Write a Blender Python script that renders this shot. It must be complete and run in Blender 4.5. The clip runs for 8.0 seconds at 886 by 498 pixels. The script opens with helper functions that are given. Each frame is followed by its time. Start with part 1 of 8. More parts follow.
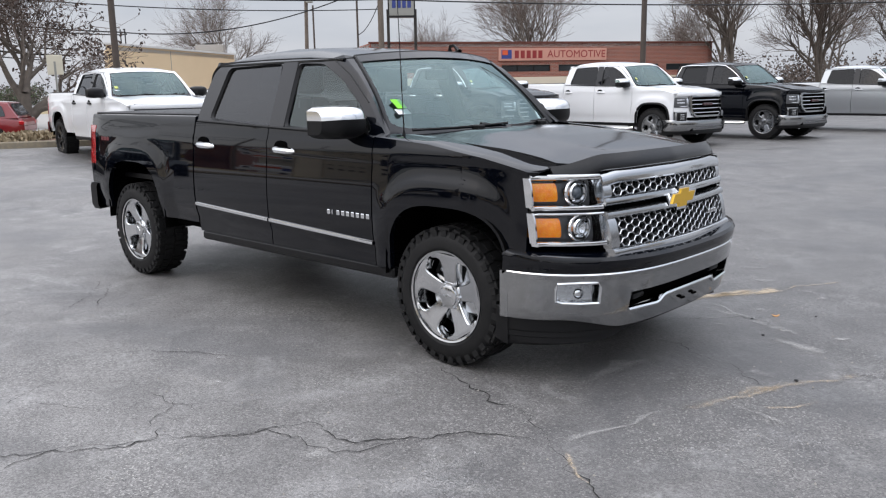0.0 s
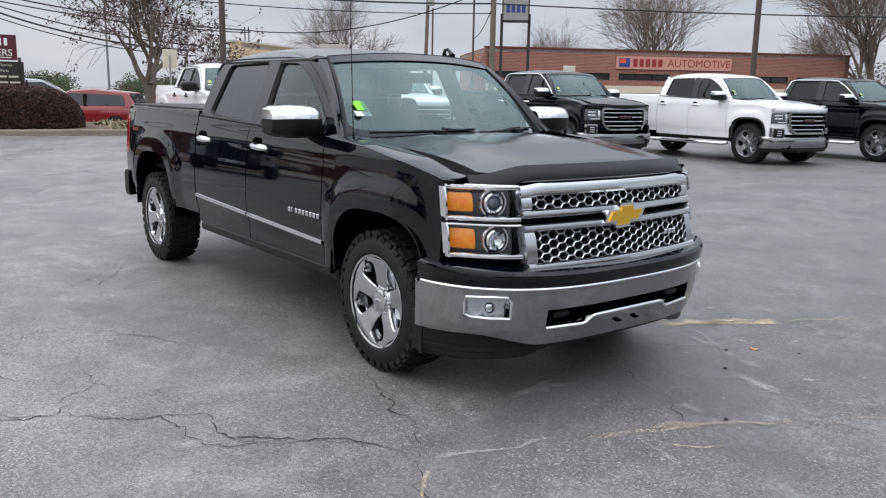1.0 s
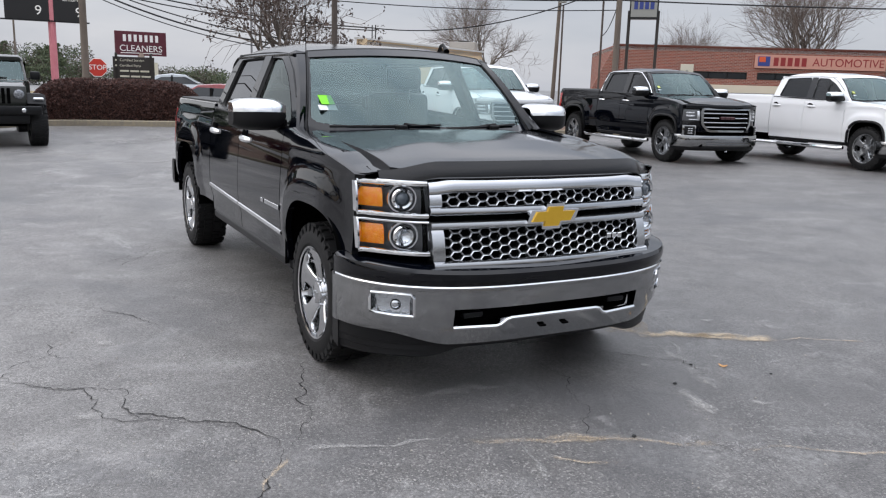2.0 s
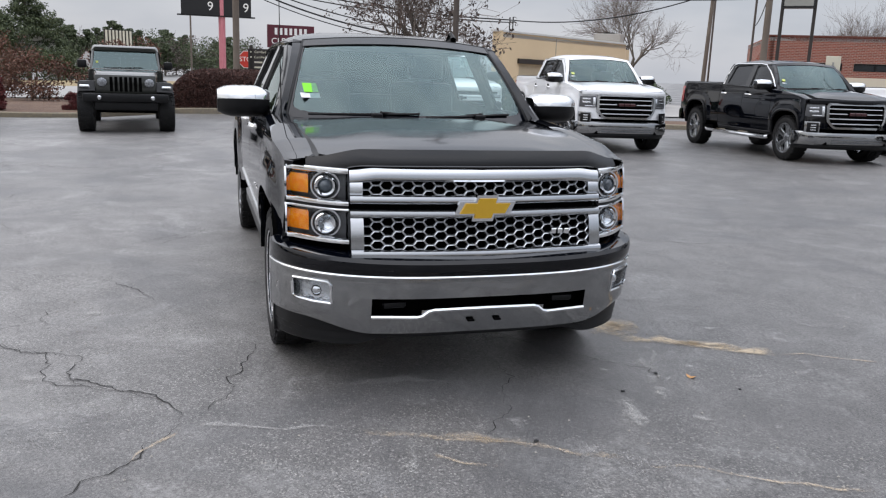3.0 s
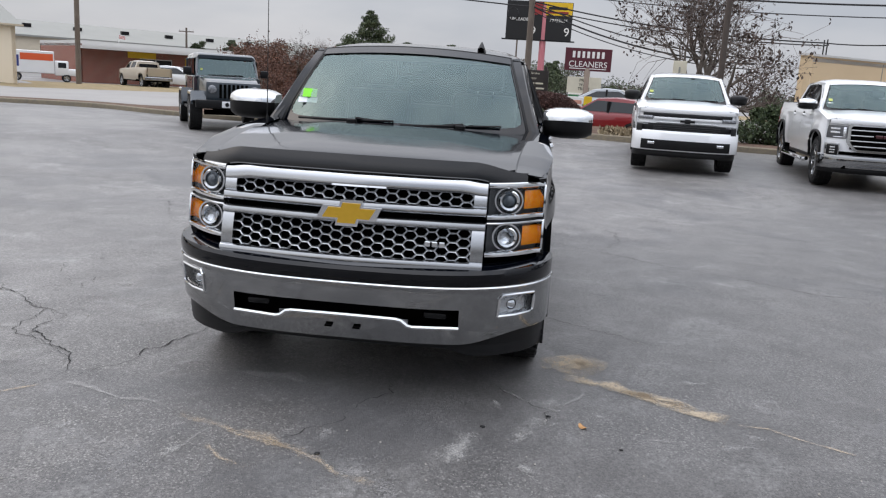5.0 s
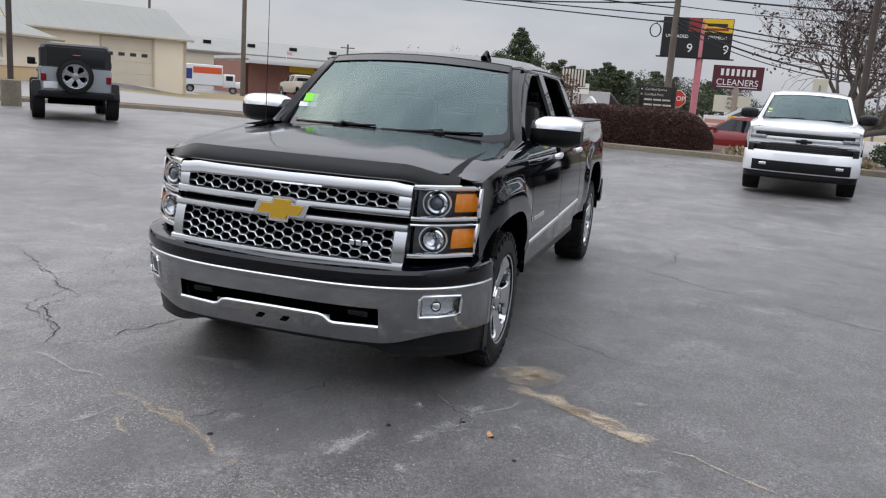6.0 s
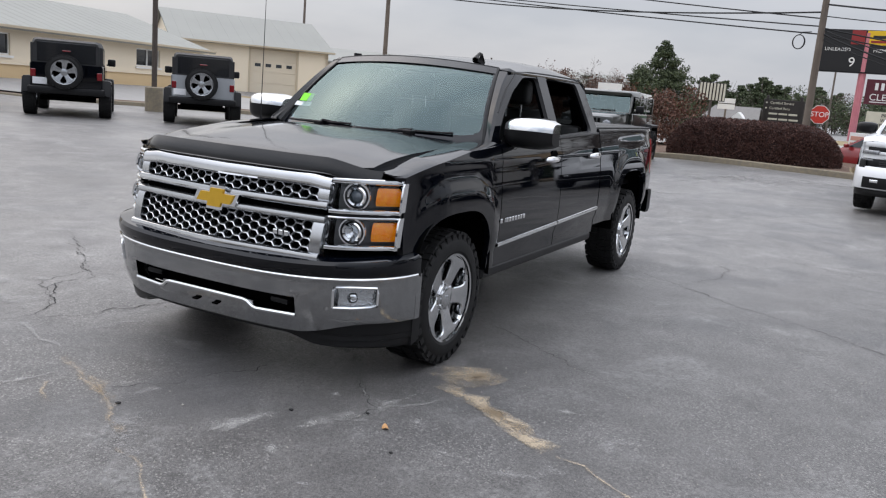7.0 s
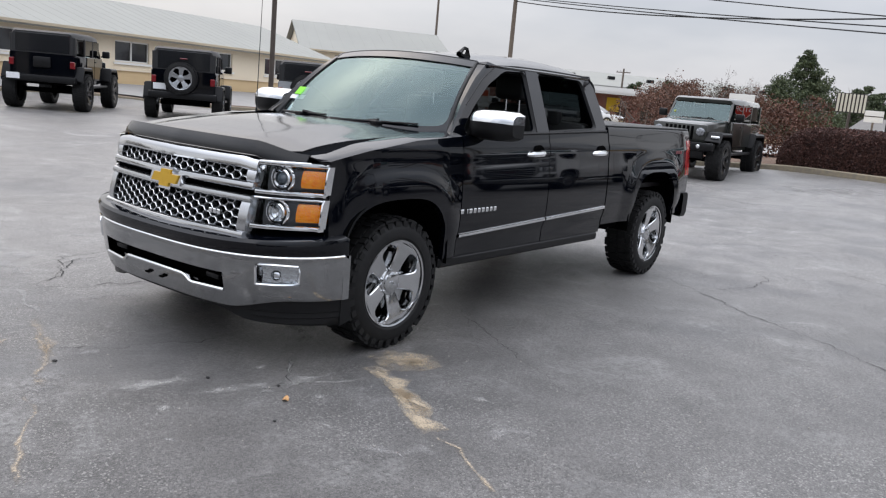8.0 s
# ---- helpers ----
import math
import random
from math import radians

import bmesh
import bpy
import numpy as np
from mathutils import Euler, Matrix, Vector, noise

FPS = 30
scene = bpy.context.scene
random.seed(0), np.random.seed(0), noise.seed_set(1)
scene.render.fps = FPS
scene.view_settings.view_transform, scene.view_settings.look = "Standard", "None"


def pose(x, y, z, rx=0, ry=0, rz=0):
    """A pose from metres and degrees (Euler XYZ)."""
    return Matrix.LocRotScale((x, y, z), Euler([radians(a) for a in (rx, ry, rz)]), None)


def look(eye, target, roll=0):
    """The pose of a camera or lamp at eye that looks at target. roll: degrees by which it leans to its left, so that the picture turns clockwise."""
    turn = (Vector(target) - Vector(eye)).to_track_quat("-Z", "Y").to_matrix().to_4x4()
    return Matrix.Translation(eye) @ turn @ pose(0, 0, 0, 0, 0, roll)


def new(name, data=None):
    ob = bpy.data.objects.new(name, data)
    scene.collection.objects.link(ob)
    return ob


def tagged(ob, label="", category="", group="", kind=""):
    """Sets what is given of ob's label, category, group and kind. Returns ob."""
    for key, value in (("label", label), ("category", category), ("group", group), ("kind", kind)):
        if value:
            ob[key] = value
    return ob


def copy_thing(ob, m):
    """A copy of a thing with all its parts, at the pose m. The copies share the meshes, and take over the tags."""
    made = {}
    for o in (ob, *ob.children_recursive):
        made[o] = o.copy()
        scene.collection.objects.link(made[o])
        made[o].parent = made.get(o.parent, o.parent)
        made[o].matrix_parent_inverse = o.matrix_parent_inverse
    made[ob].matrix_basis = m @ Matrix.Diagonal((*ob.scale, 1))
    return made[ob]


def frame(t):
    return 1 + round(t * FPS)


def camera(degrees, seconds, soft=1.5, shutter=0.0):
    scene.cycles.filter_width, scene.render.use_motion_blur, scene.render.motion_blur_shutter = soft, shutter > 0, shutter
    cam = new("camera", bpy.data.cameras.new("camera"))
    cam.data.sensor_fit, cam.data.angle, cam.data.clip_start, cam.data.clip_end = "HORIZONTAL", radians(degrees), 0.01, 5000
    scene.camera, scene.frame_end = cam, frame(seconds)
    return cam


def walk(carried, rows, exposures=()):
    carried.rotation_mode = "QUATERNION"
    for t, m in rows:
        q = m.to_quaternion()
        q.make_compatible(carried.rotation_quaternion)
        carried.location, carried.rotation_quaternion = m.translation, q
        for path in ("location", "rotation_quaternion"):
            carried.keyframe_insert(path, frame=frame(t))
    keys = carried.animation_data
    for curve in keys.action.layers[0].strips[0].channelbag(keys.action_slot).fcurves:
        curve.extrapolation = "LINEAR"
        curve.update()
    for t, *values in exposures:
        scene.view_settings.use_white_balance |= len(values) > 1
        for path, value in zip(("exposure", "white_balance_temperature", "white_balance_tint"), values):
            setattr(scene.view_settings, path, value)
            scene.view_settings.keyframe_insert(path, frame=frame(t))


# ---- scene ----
cam = camera(57.3, 8.0, soft=1.2)
PATH = [
    (0, (4.844, -4.15, 1.539), (3.493, -2.727, 1.151), -1.0),
    (0.5, (5.153, -3.741, 1.552), (3.711, -2.411, 1.165), -0.0),
    (1, (5.493, -3.334, 1.538), (3.94, -2.132, 1.16), 1.1),
    (1.5, (5.816, -2.894, 1.562), (4.163, -1.836, 1.179), 1.8),
    (1.7, (5.912, -2.677, 1.547), (4.225, -1.675, 1.161), 1.8),
    (2.8, (6.417, -1.563, 1.557), (4.568, -0.922, 1.145), 1.8),
    (3, (6.435, -1.325, 1.557), (4.563, -0.759, 1.138), 2.0),
    (3.2, (6.443, -1.154, 1.557), (4.55, -0.66, 1.137), 2.1),
    (3.5, (6.503, -0.8, 1.548), (4.584, -0.429, 1.125), 2.2),
    (4, (6.563, -0.256, 1.573), (4.615, -0.076, 1.158), 2.4),
    (4.5, (6.531, 0.313, 1.578), (4.573, 0.304, 1.169), 2.9),
    (4.7, (6.544, 0.532, 1.56), (4.587, 0.444, 1.155), 3.1),
    (5.8, (6.33, 1.735, 1.562), (4.433, 1.233, 1.177), 4.1),
    (6, (6.321, 1.955, 1.564), (4.444, 1.381, 1.181), 4.2),
    (6.5, (6.177, 2.515, 1.57), (4.361, 1.768, 1.191), 4.4),
    (7, (5.92, 3.011, 1.564), (4.177, 2.107, 1.186), 4.8),
    (7.5, (5.674, 3.518, 1.545), (4.013, 2.47, 1.167), 5.0),
    (8, (5.393, 3.984, 1.53), (3.825, 2.802, 1.152), 5.1),
]
walk(cam, [(t, look(eye, target, roll)) for t, eye, target, roll in PATH],
     [(0.0, 0.51), (1.5, 0.45), (3.0, 0.38), (4.5, 0.31), (6.0, 0.25), (7.0, 0.32), (8.0, 0.47)])

# ---- sky and sun: a bright overcast winter day ----
SUN_AZ, SUN_EL = radians(200), radians(40)
world = bpy.data.worlds.new("overcast_sky")
scene.world = world
world.use_nodes = True
wn, wl = world.node_tree.nodes, world.node_tree.links
wn.clear()
w_out = wn.new("ShaderNodeOutputWorld")
w_bg = wn.new("ShaderNodeBackground")
w_sky = wn.new("ShaderNodeTexSky")
w_sky.sky_type, w_sky.sun_disc = "NISHITA", False
w_sky.sun_elevation, w_sky.sun_rotation = SUN_EL, SUN_AZ
w_sky.air_density, w_sky.dust_density = 1.0, 3.0
w_co = wn.new("ShaderNodeTexCoord")
w_map = wn.new("ShaderNodeMapping")
w_map.inputs["Scale"].default_value = (1.0, 1.0, 3.2)
w_n = wn.new("ShaderNodeTexNoise")
w_n.inputs["Scale"].default_value, w_n.inputs["Detail"].default_value = 2.1, 5.0
w_n.inputs["Roughness"].default_value = 0.55
w_ramp = wn.new("ShaderNodeValToRGB")
w_ramp.color_ramp.elements[0].position, w_ramp.color_ramp.elements[0].color = 0.34, (3.60, 3.85, 4.40, 1)
w_ramp.color_ramp.elements[1].position, w_ramp.color_ramp.elements[1].color = 0.64, (5.05, 5.12, 5.50, 1)
w_mix = wn.new("ShaderNodeMixRGB")
w_mix.inputs[0].default_value = 0.86
wl.new(w_co.outputs["Generated"], w_map.inputs["Vector"])
wl.new(w_map.outputs["Vector"], w_n.inputs["Vector"])
wl.new(w_n.outputs["Fac"], w_ramp.inputs["Fac"])
wl.new(w_sky.outputs["Color"], w_mix.inputs[1])
wl.new(w_ramp.outputs["Color"], w_mix.inputs[2])
wl.new(w_bg.outputs["Background"], w_out.inputs["Surface"])
# an overcast sky is about twice as bright overhead as near the horizon
w_sep = wn.new("ShaderNodeSeparateXYZ")
w_up = wn.new("ShaderNodeMapRange")
w_up.inputs["From Min"].default_value, w_up.inputs["From Max"].default_value = 0.22, 0.9
w_up.inputs["To Min"].default_value, w_up.inputs["To Max"].default_value = 1.0, 3.75
w_mul = wn.new("ShaderNodeMixRGB")
w_mul.blend_type = "MULTIPLY"
w_mul.inputs[0].default_value = 1.0
wl.new(w_co.outputs["Generated"], w_sep.inputs[0])
wl.new(w_sep.outputs["Z"], w_up.inputs["Value"])
wl.new(w_mix.outputs["Color"], w_mul.inputs[1])
wl.new(w_up.outputs["Result"], w_mul.inputs[2])
wl.new(w_mul.outputs["Color"], w_bg.inputs["Color"])
w_bg.inputs["Strength"].default_value = 0.104

sun = new("sun", bpy.data.lights.new("sun", "SUN"))
sun.data.energy, sun.data.angle, sun.data.color = 0.5, radians(178), (1.0, 0.95, 0.88)
sun.matrix_world = look((0, 0, 30), (-math.sin(SUN_AZ) * math.cos(SUN_EL), -math.cos(SUN_AZ) * math.cos(SUN_EL), 30 - math.sin(SUN_EL)))

# ---- building helpers ----
def part(name, bm, material, parent=None, label="", sharp=35, kind=""):
    """Links a bmesh as one mesh object under a thing."""
    me = bpy.data.meshes.new(name)
    bmesh.ops.recalc_face_normals(bm, faces=bm.faces)
    bm.to_mesh(me)
    bm.free()
    me.materials.append(material)
    if sharp:
        me.polygons.foreach_set("use_smooth", [True] * len(me.polygons))
        me.set_sharp_from_angle(angle=radians(sharp))
    ob = new(name, me)
    ob.parent = parent
    if label or kind:
        tagged(ob, label=label, kind=kind)
    return ob


def part_from(name, verts, faces, material, parent=None, label="", kind="", smooth=False):
    me = bpy.data.meshes.new(name)
    me.from_pydata(verts, [], faces)
    me.materials.append(material)
    if smooth:
        me.polygons.foreach_set("use_smooth", [True] * len(me.polygons))
    ob = new(name, me)
    ob.parent = parent
    if label or kind:
        tagged(ob, label=label, kind=kind)
    return ob


def thing(name, label, category, group="", m=None, kind=""):
    ob = new(name)
    ob.empty_display_size = 0.2
    if m is not None:
        ob.matrix_basis = m
    return tagged(ob, label, category, group, kind)


def clamp(v, a=0.0, b=1.0):
    return max(a, min(b, v))


def smooth(a, b, v):
    u = clamp((v - a) / (b - a))
    return u * u * (3 - 2 * u)


def lerp_list(pts, x):
    """Piecewise linear value of (x, y) pairs in rising x."""
    if x <= pts[0][0]:
        return pts[0][1]
    for (a, p), (b, q) in zip(pts, pts[1:]):
        if x <= b:
            return p + (q - p) * (x - a) / (b - a)
    return pts[-1][1]


def frange(a, b, n):
    return [a + (b - a) * i / (n - 1) for i in range(n)]


def box(bm, x0, x1, y0, y1, z0, z1, bevel=0.0, m=None, seg=1):
    r = bmesh.ops.create_cube(bm, size=1.0)
    vs = r["verts"]
    for v in vs:
        v.co = Vector(((x0 + x1) / 2 + v.co.x * (x1 - x0), (y0 + y1) / 2 + v.co.y * (y1 - y0), (z0 + z1) / 2 + v.co.z * (z1 - z0)))
        if m is not None:
            v.co = m @ v.co
    if bevel:
        es = list({e for v in vs for e in v.link_edges})
        bmesh.ops.bevel(bm, geom=es, offset=bevel, segments=seg, affect="EDGES", profile=0.5)
    return bm


def boxed(x0, x1, y0, y1, z0, z1, bevel=0.0, m=None, seg=1):
    return box(bmesh.new(), x0, x1, y0, y1, z0, z1, bevel, m, seg)


def frame_of(d):
    d = Vector(d).normalized()
    a = Vector((0, 0, 1)) if abs(d.z) < 0.9 else Vector((1, 0, 0))
    u = d.cross(a).normalized()
    return u, d.cross(u).normalized()


def tube(bm, pts, r, seg=8, caps=True):
    """A round bar along points; r is one radius or one for each point."""
    pts = [Vector(p) for p in pts]
    rs = r if isinstance(r, (list, tuple)) else [r] * len(pts)
    rings = []
    for i, p in enumerate(pts):
        d = pts[min(i + 1, len(pts) - 1)] - pts[max(i - 1, 0)]
        u, v = frame_of(d)
        rings.append([bm.verts.new(p + (u * math.cos(a) + v * math.sin(a)) * rs[i]) for a in [2 * math.pi * k / seg for k in range(seg)]])
    for a, b in zip(rings, rings[1:]):
        for k in range(seg):
            bm.faces.new((a[k], a[(k + 1) % seg], b[(k + 1) % seg], b[k]))
    if caps:
        bm.faces.new(rings[0][::-1])
        bm.faces.new(rings[-1])
    return bm


def tubed(pts, r, seg=8):
    return tube(bmesh.new(), pts, r, seg)


def lathe(bm, prof, seg=32, c=(0, 0, 0), closed=False):
    """Turns (radius, y) pairs round the y axis."""
    c = Vector(c)
    rings = []
    for r, y in prof:
        rings.append([bm.verts.new(c + Vector((r * math.cos(a), y, r * math.sin(a)))) for a in [2 * math.pi * k / seg for k in range(seg)]])
    pairs = list(zip(rings, rings[1:]))
    if closed:
        pairs.append((rings[-1], rings[0]))
    for a, b in pairs:
        for k in range(seg):
            bm.faces.new((a[k], a[(k + 1) % seg], b[(k + 1) % seg], b[k]))
    return bm


def grid(bm, rows, wrap=False):
    """Quads over rows of points."""
    vs = [[bm.verts.new(p) for p in row] for row in rows]
    for a, b in zip(vs, vs[1:]):
        n = len(a)
        for k in range(n if wrap else n - 1):
            q = [a[k], a[(k + 1) % n], b[(k + 1) % n], b[k]]
            try:
                bm.faces.new(q)
            except ValueError:
                pass
    return vs


def skirt(bm, move):
    """Gives a sheet a rim by pulling its border along a vector."""
    es = [e for e in bm.edges if len(e.link_faces) == 1]
    r = bmesh.ops.extrude_edge_only(bm, edges=es)
    for v in [g for g in r["geom"] if isinstance(g, bmesh.types.BMVert)]:
        v.co += Vector(move)
    return bm


def plate(bm, outline, holes, to, thick):
    """A flat sheet with holes: (a, b) pairs placed by to(a, b), with a rim along the vector thick."""
    loops = []
    for poly in [outline] + holes:
        vs = [bm.verts.new((a, 0, b)) for a, b in poly]
        loops += [bm.edges.new((vs[i], vs[(i + 1) % len(vs)])) for i in range(len(vs))]
    bmesh.ops.triangle_fill(bm, edges=loops, use_beauty=True, normal=(0, 1, 0))
    for v in bm.verts:
        v.co = Vector(to(v.co.x, v.co.z))
    if thick:
        fs = list(bm.faces)
        r = bmesh.ops.extrude_face_region(bm, geom=fs, use_keep_orig=True)
        for v in [g for g in r["geom"] if isinstance(g, bmesh.types.BMVert)]:
            v.co += Vector(thick)
    return bm


def rounded(poly, r=0.03, n=4):
    """Rounds the corners of a polygon of (a, b) pairs."""
    out = []
    k = len(poly)
    for i in range(k):
        p, a, b = Vector(poly[i]), Vector(poly[i - 1]), Vector(poly[(i + 1) % k])
        ra = min(r, (a - p).length * 0.45)
        rb = min(r, (b - p).length * 0.45)
        s, e = p + (a - p).normalized() * ra, p + (b - p).normalized() * rb
        for j in range(n + 1):
            u = j / n
            q = s * (1 - u) ** 2 + p * 2 * u * (1 - u) + e * u * u
            out.append((q.x, q.y))
    return out


def text(name, words, size, m, material, parent=None, depth=0.004, align="CENTER"):
    cu = bpy.data.curves.new(name, "FONT")
    cu.body, cu.size, cu.extrude, cu.align_x, cu.align_y = words, size, depth, align, "CENTER"
    tmp = bpy.data.objects.new(name, cu)
    scene.collection.objects.link(tmp)
    bpy.context.view_layer.update()
    me = bpy.data.meshes.new_from_object(tmp)
    bpy.data.objects.remove(tmp)
    me.materials.clear()
    me.materials.append(material)
    ob = new(name, me)
    ob.parent = parent
    ob.matrix_basis = m
    return ob

# ---- materials ----
def material(name, base, rough=0.5, metal=0.0, var=None, bump=None, coat=0.0, spec=0.5, coat_ior=1.5, var2=None, coords="Object", rvar=0.0):
    """A surface with colour, gloss, two scales of variation (scale, amount, colour) and relief (scale, strength)."""
    mt = bpy.data.materials.new(name)
    mt.use_nodes = True
    n, l = mt.node_tree.nodes, mt.node_tree.links
    p = n["Principled BSDF"]
    p.inputs["Base Color"].default_value = (*base, 1)
    p.inputs["Roughness"].default_value = rough
    p.inputs["Metallic"].default_value = metal
    p.inputs["Coat Weight"].default_value = coat
    p.inputs["Coat Roughness"].default_value = 0.03
    p.inputs["Coat IOR"].default_value = coat_ior
    p.inputs["Specular IOR Level"].default_value = spec
    co = n.new("ShaderNodeTexCoord").outputs[coords]
    last = None
    for v in (var, var2):
        if not v:
            continue
        scale, amount, colour = v
        t = n.new("ShaderNodeTexNoise")
        t.inputs["Scale"].default_value, t.inputs["Detail"].default_value = scale, 6
        l.new(co, t.inputs["Vector"])
        r = n.new("ShaderNodeValToRGB")
        r.color_ramp.elements[0].position, r.color_ramp.elements[1].position = 0.38, 0.68
        r.color_ramp.elements[0].color = (0, 0, 0, 1)
        r.color_ramp.elements[1].color = (amount, amount, amount, 1)
        l.new(t.outputs["Fac"], r.inputs["Fac"])
        x = n.new("ShaderNodeMixRGB")
        l.new(r.outputs["Color"], x.inputs[0])
        if last is None:
            x.inputs[1].default_value = (*base, 1)
        else:
            l.new(last, x.inputs[1])
        x.inputs[2].default_value = (*colour, 1)
        last = x.outputs["Color"]
        if rvar:
            k = n.new("ShaderNodeMapRange")
            k.inputs["To Min"].default_value, k.inputs["To Max"].default_value = rough - rvar, rough + rvar
            l.new(t.outputs["Fac"], k.inputs["Value"])
            l.new(k.outputs["Result"], p.inputs["Roughness"])
    if last is not None:
        l.new(last, p.inputs["Base Color"])
    if bump:
        t = n.new("ShaderNodeTexNoise")
        t.inputs["Scale"].default_value, t.inputs["Detail"].default_value = bump[0], 5
        l.new(co, t.inputs["Vector"])
        b = n.new("ShaderNodeBump")
        b.inputs["Strength"].default_value = bump[1]
        b.inputs["Distance"].default_value = bump[2] if len(bump) > 2 else 0.01
        l.new(t.outputs["Fac"], b.inputs["Height"])
        l.new(b.outputs["Normal"], p.inputs["Normal"])
    return mt


def glass(name, tint, mixing, rough=0.0, sheen=(0.95, 0.97, 1.0)):
    """A thin pane: part clear, part tinted gloss."""
    mt = bpy.data.materials.new(name)
    mt.use_nodes = True
    n, l = mt.node_tree.nodes, mt.node_tree.links
    n.clear()
    o = n.new("ShaderNodeOutputMaterial")
    tr, gl, mx, fr = n.new("ShaderNodeBsdfTransparent"), n.new("ShaderNodeBsdfGlossy"), n.new("ShaderNodeMixShader"), n.new("ShaderNodeFresnel")
    tr.inputs["Color"].default_value = (*tint, 1)
    gl.inputs["Color"].default_value = (*sheen, 1)
    gl.inputs["Roughness"].default_value = rough
    fr.inputs["IOR"].default_value = mixing
    l.new(fr.outputs["Fac"], mx.inputs["Fac"])
    l.new(tr.outputs["BSDF"], mx.inputs[1])
    l.new(gl.outputs["BSDF"], mx.inputs[2])
    l.new(mx.outputs["Shader"], o.inputs["Surface"])
    return mt


M_BLACK = material("black_paint", (0.0013, 0.0018, 0.0036), 0.03, 0.0, spec=0.42, var=(3.0, 0.25, (0.0018, 0.0023, 0.0042)))
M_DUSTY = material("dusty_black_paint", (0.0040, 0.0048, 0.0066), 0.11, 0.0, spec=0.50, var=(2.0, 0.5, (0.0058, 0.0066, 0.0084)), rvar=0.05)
M_WHEEL = material("polished_wheel", (0.64, 0.65, 0.66), 0.12, 1.0, var=(7, 0.3, (0.5, 0.51, 0.52)), bump=(14, 0.03, 0.004))
M_WHITE = material("white_paint", (0.80, 0.81, 0.82), 0.3, 0.0, coat=1.0, var=(1.5, 0.15, (0.70, 0.71, 0.72)))
M_SILVER = material("silver_paint", (0.42, 0.44, 0.46), 0.32, 0.6, coat=1.0, var=(2.0, 0.2, (0.36, 0.38, 0.40)))
M_GREY = material("slate_grey_paint", (0.026, 0.036, 0.046), 0.35, 0.2, coat=1.0, var=(2.0, 0.2, (0.022, 0.030, 0.039)))
M_OLIVE = material("dark_olive_paint", (0.013, 0.0145, 0.011), 0.35, 0.2, coat=1.0, var=(2.0, 0.2, (0.03, 0.03, 0.026)))
M_RED = material("red_paint", (0.22, 0.008, 0.012), 0.3, 0.1, coat=1.0, var=(2.0, 0.2, (0.17, 0.007, 0.01)))
M_CHROME = material("chrome", (0.80, 0.81, 0.82), 0.06, 1.0, bump=(9, 0.02, 0.004))
M_BUMPER = material("satin_chrome_bumper", (0.35, 0.355, 0.36), 0.09, 1.0, var=(2.5, 0.4, (0.34, 0.345, 0.35)), rvar=0.05, bump=(6, 0.03, 0.004))
M_GRILLE = material("grille_chrome", (0.56, 0.57, 0.585), 0.11, 1.0, var=(4, 0.4, (0.48, 0.49, 0.505)), bump=(7, 0.04, 0.004))
M_SATIN = material("satin_silver_grille", (0.50, 0.51, 0.52), 0.24, 1.0)
M_TRIM = material("black_plastic", (0.005, 0.005, 0.0055), 0.42, 0.0, spec=0.25, var=(12, 0.4, (0.010, 0.010, 0.011)), bump=(300, 0.15, 0.001))
M_DARK = material("matt_black_underside", (0.002, 0.002, 0.002), 0.95, 0.0, spec=0.02, var=(8, 0.4, (0.004, 0.0038, 0.0036)))
M_RUBBER = material("tyre_rubber", (0.0065, 0.0065, 0.0068), 0.62, 0.0, spec=0.3, var=(18, 0.5, (0.014, 0.0137, 0.0135)), bump=(90, 0.3, 0.003))
M_LINER = material("grey_headliner", (0.30, 0.30, 0.29), 0.9, var=(20, 0.3, (0.25, 0.25, 0.24)))
M_SEAT = material("dark_seat_leather", (0.017, 0.019, 0.019), 0.5, 0.0, var=(9, 0.4, (0.03, 0.029, 0.028)), bump=(160, 0.2, 0.002))
M_AMBER = material("amber_lens", (0.95, 0.25, 0.0), 0.15, 0.0, coat=0.6, var=(45, 0.8, (1.0, 0.42, 0.01)), bump=(70, 0.5, 0.006))
M_TAILRED = material("dark_red_lamp_lens", (0.16, 0.008, 0.012), 0.15, 0.0, coat=0.6, var=(40, 0.4, (0.24, 0.015, 0.02)))
M_REDLENS = material("red_lamp_lens", (0.42, 0.012, 0.016), 0.12, 0.0, coat=1.0, var=(40, 0.4, (0.6, 0.03, 0.03)))
M_GOLD = material("gold_emblem", (0.78, 0.47, 0.05), 0.30, 0.55, var=(40, 0.3, (0.68, 0.39, 0.035)))
M_LAMP = material("lamp_reflector", (0.75, 0.77, 0.79), 0.10, 1.0, bump=(45, 0.5, 0.01))
M_CARD = material("pale_yellow_card", (0.55, 0.62, 0.16), 0.6)
M_GREEN = material("lime_green_card", (0.20, 0.70, 0.012), 0.6)
M_PAPER = material("white_paper", (0.78, 0.79, 0.80), 0.7, var=(30, 0.25, (0.5, 0.5, 0.52)))
M_BADGE = material("badge_silver", (0.72, 0.73, 0.74), 0.18, 1.0)
G_SHIELD = glass("windscreen_glass", (0.56, 0.68, 0.67), 1.90, 0.0, (0.70, 0.90, 0.90))
G_SIDE = glass("side_glass", (0.72, 0.80, 0.78), 1.62, 0.0, (0.88, 0.97, 0.96))
G_TINT = glass("tinted_glass", (0.05, 0.055, 0.055), 1.52)
G_CLEAR = glass("lamp_cover", (0.92, 0.93, 0.94), 1.25)

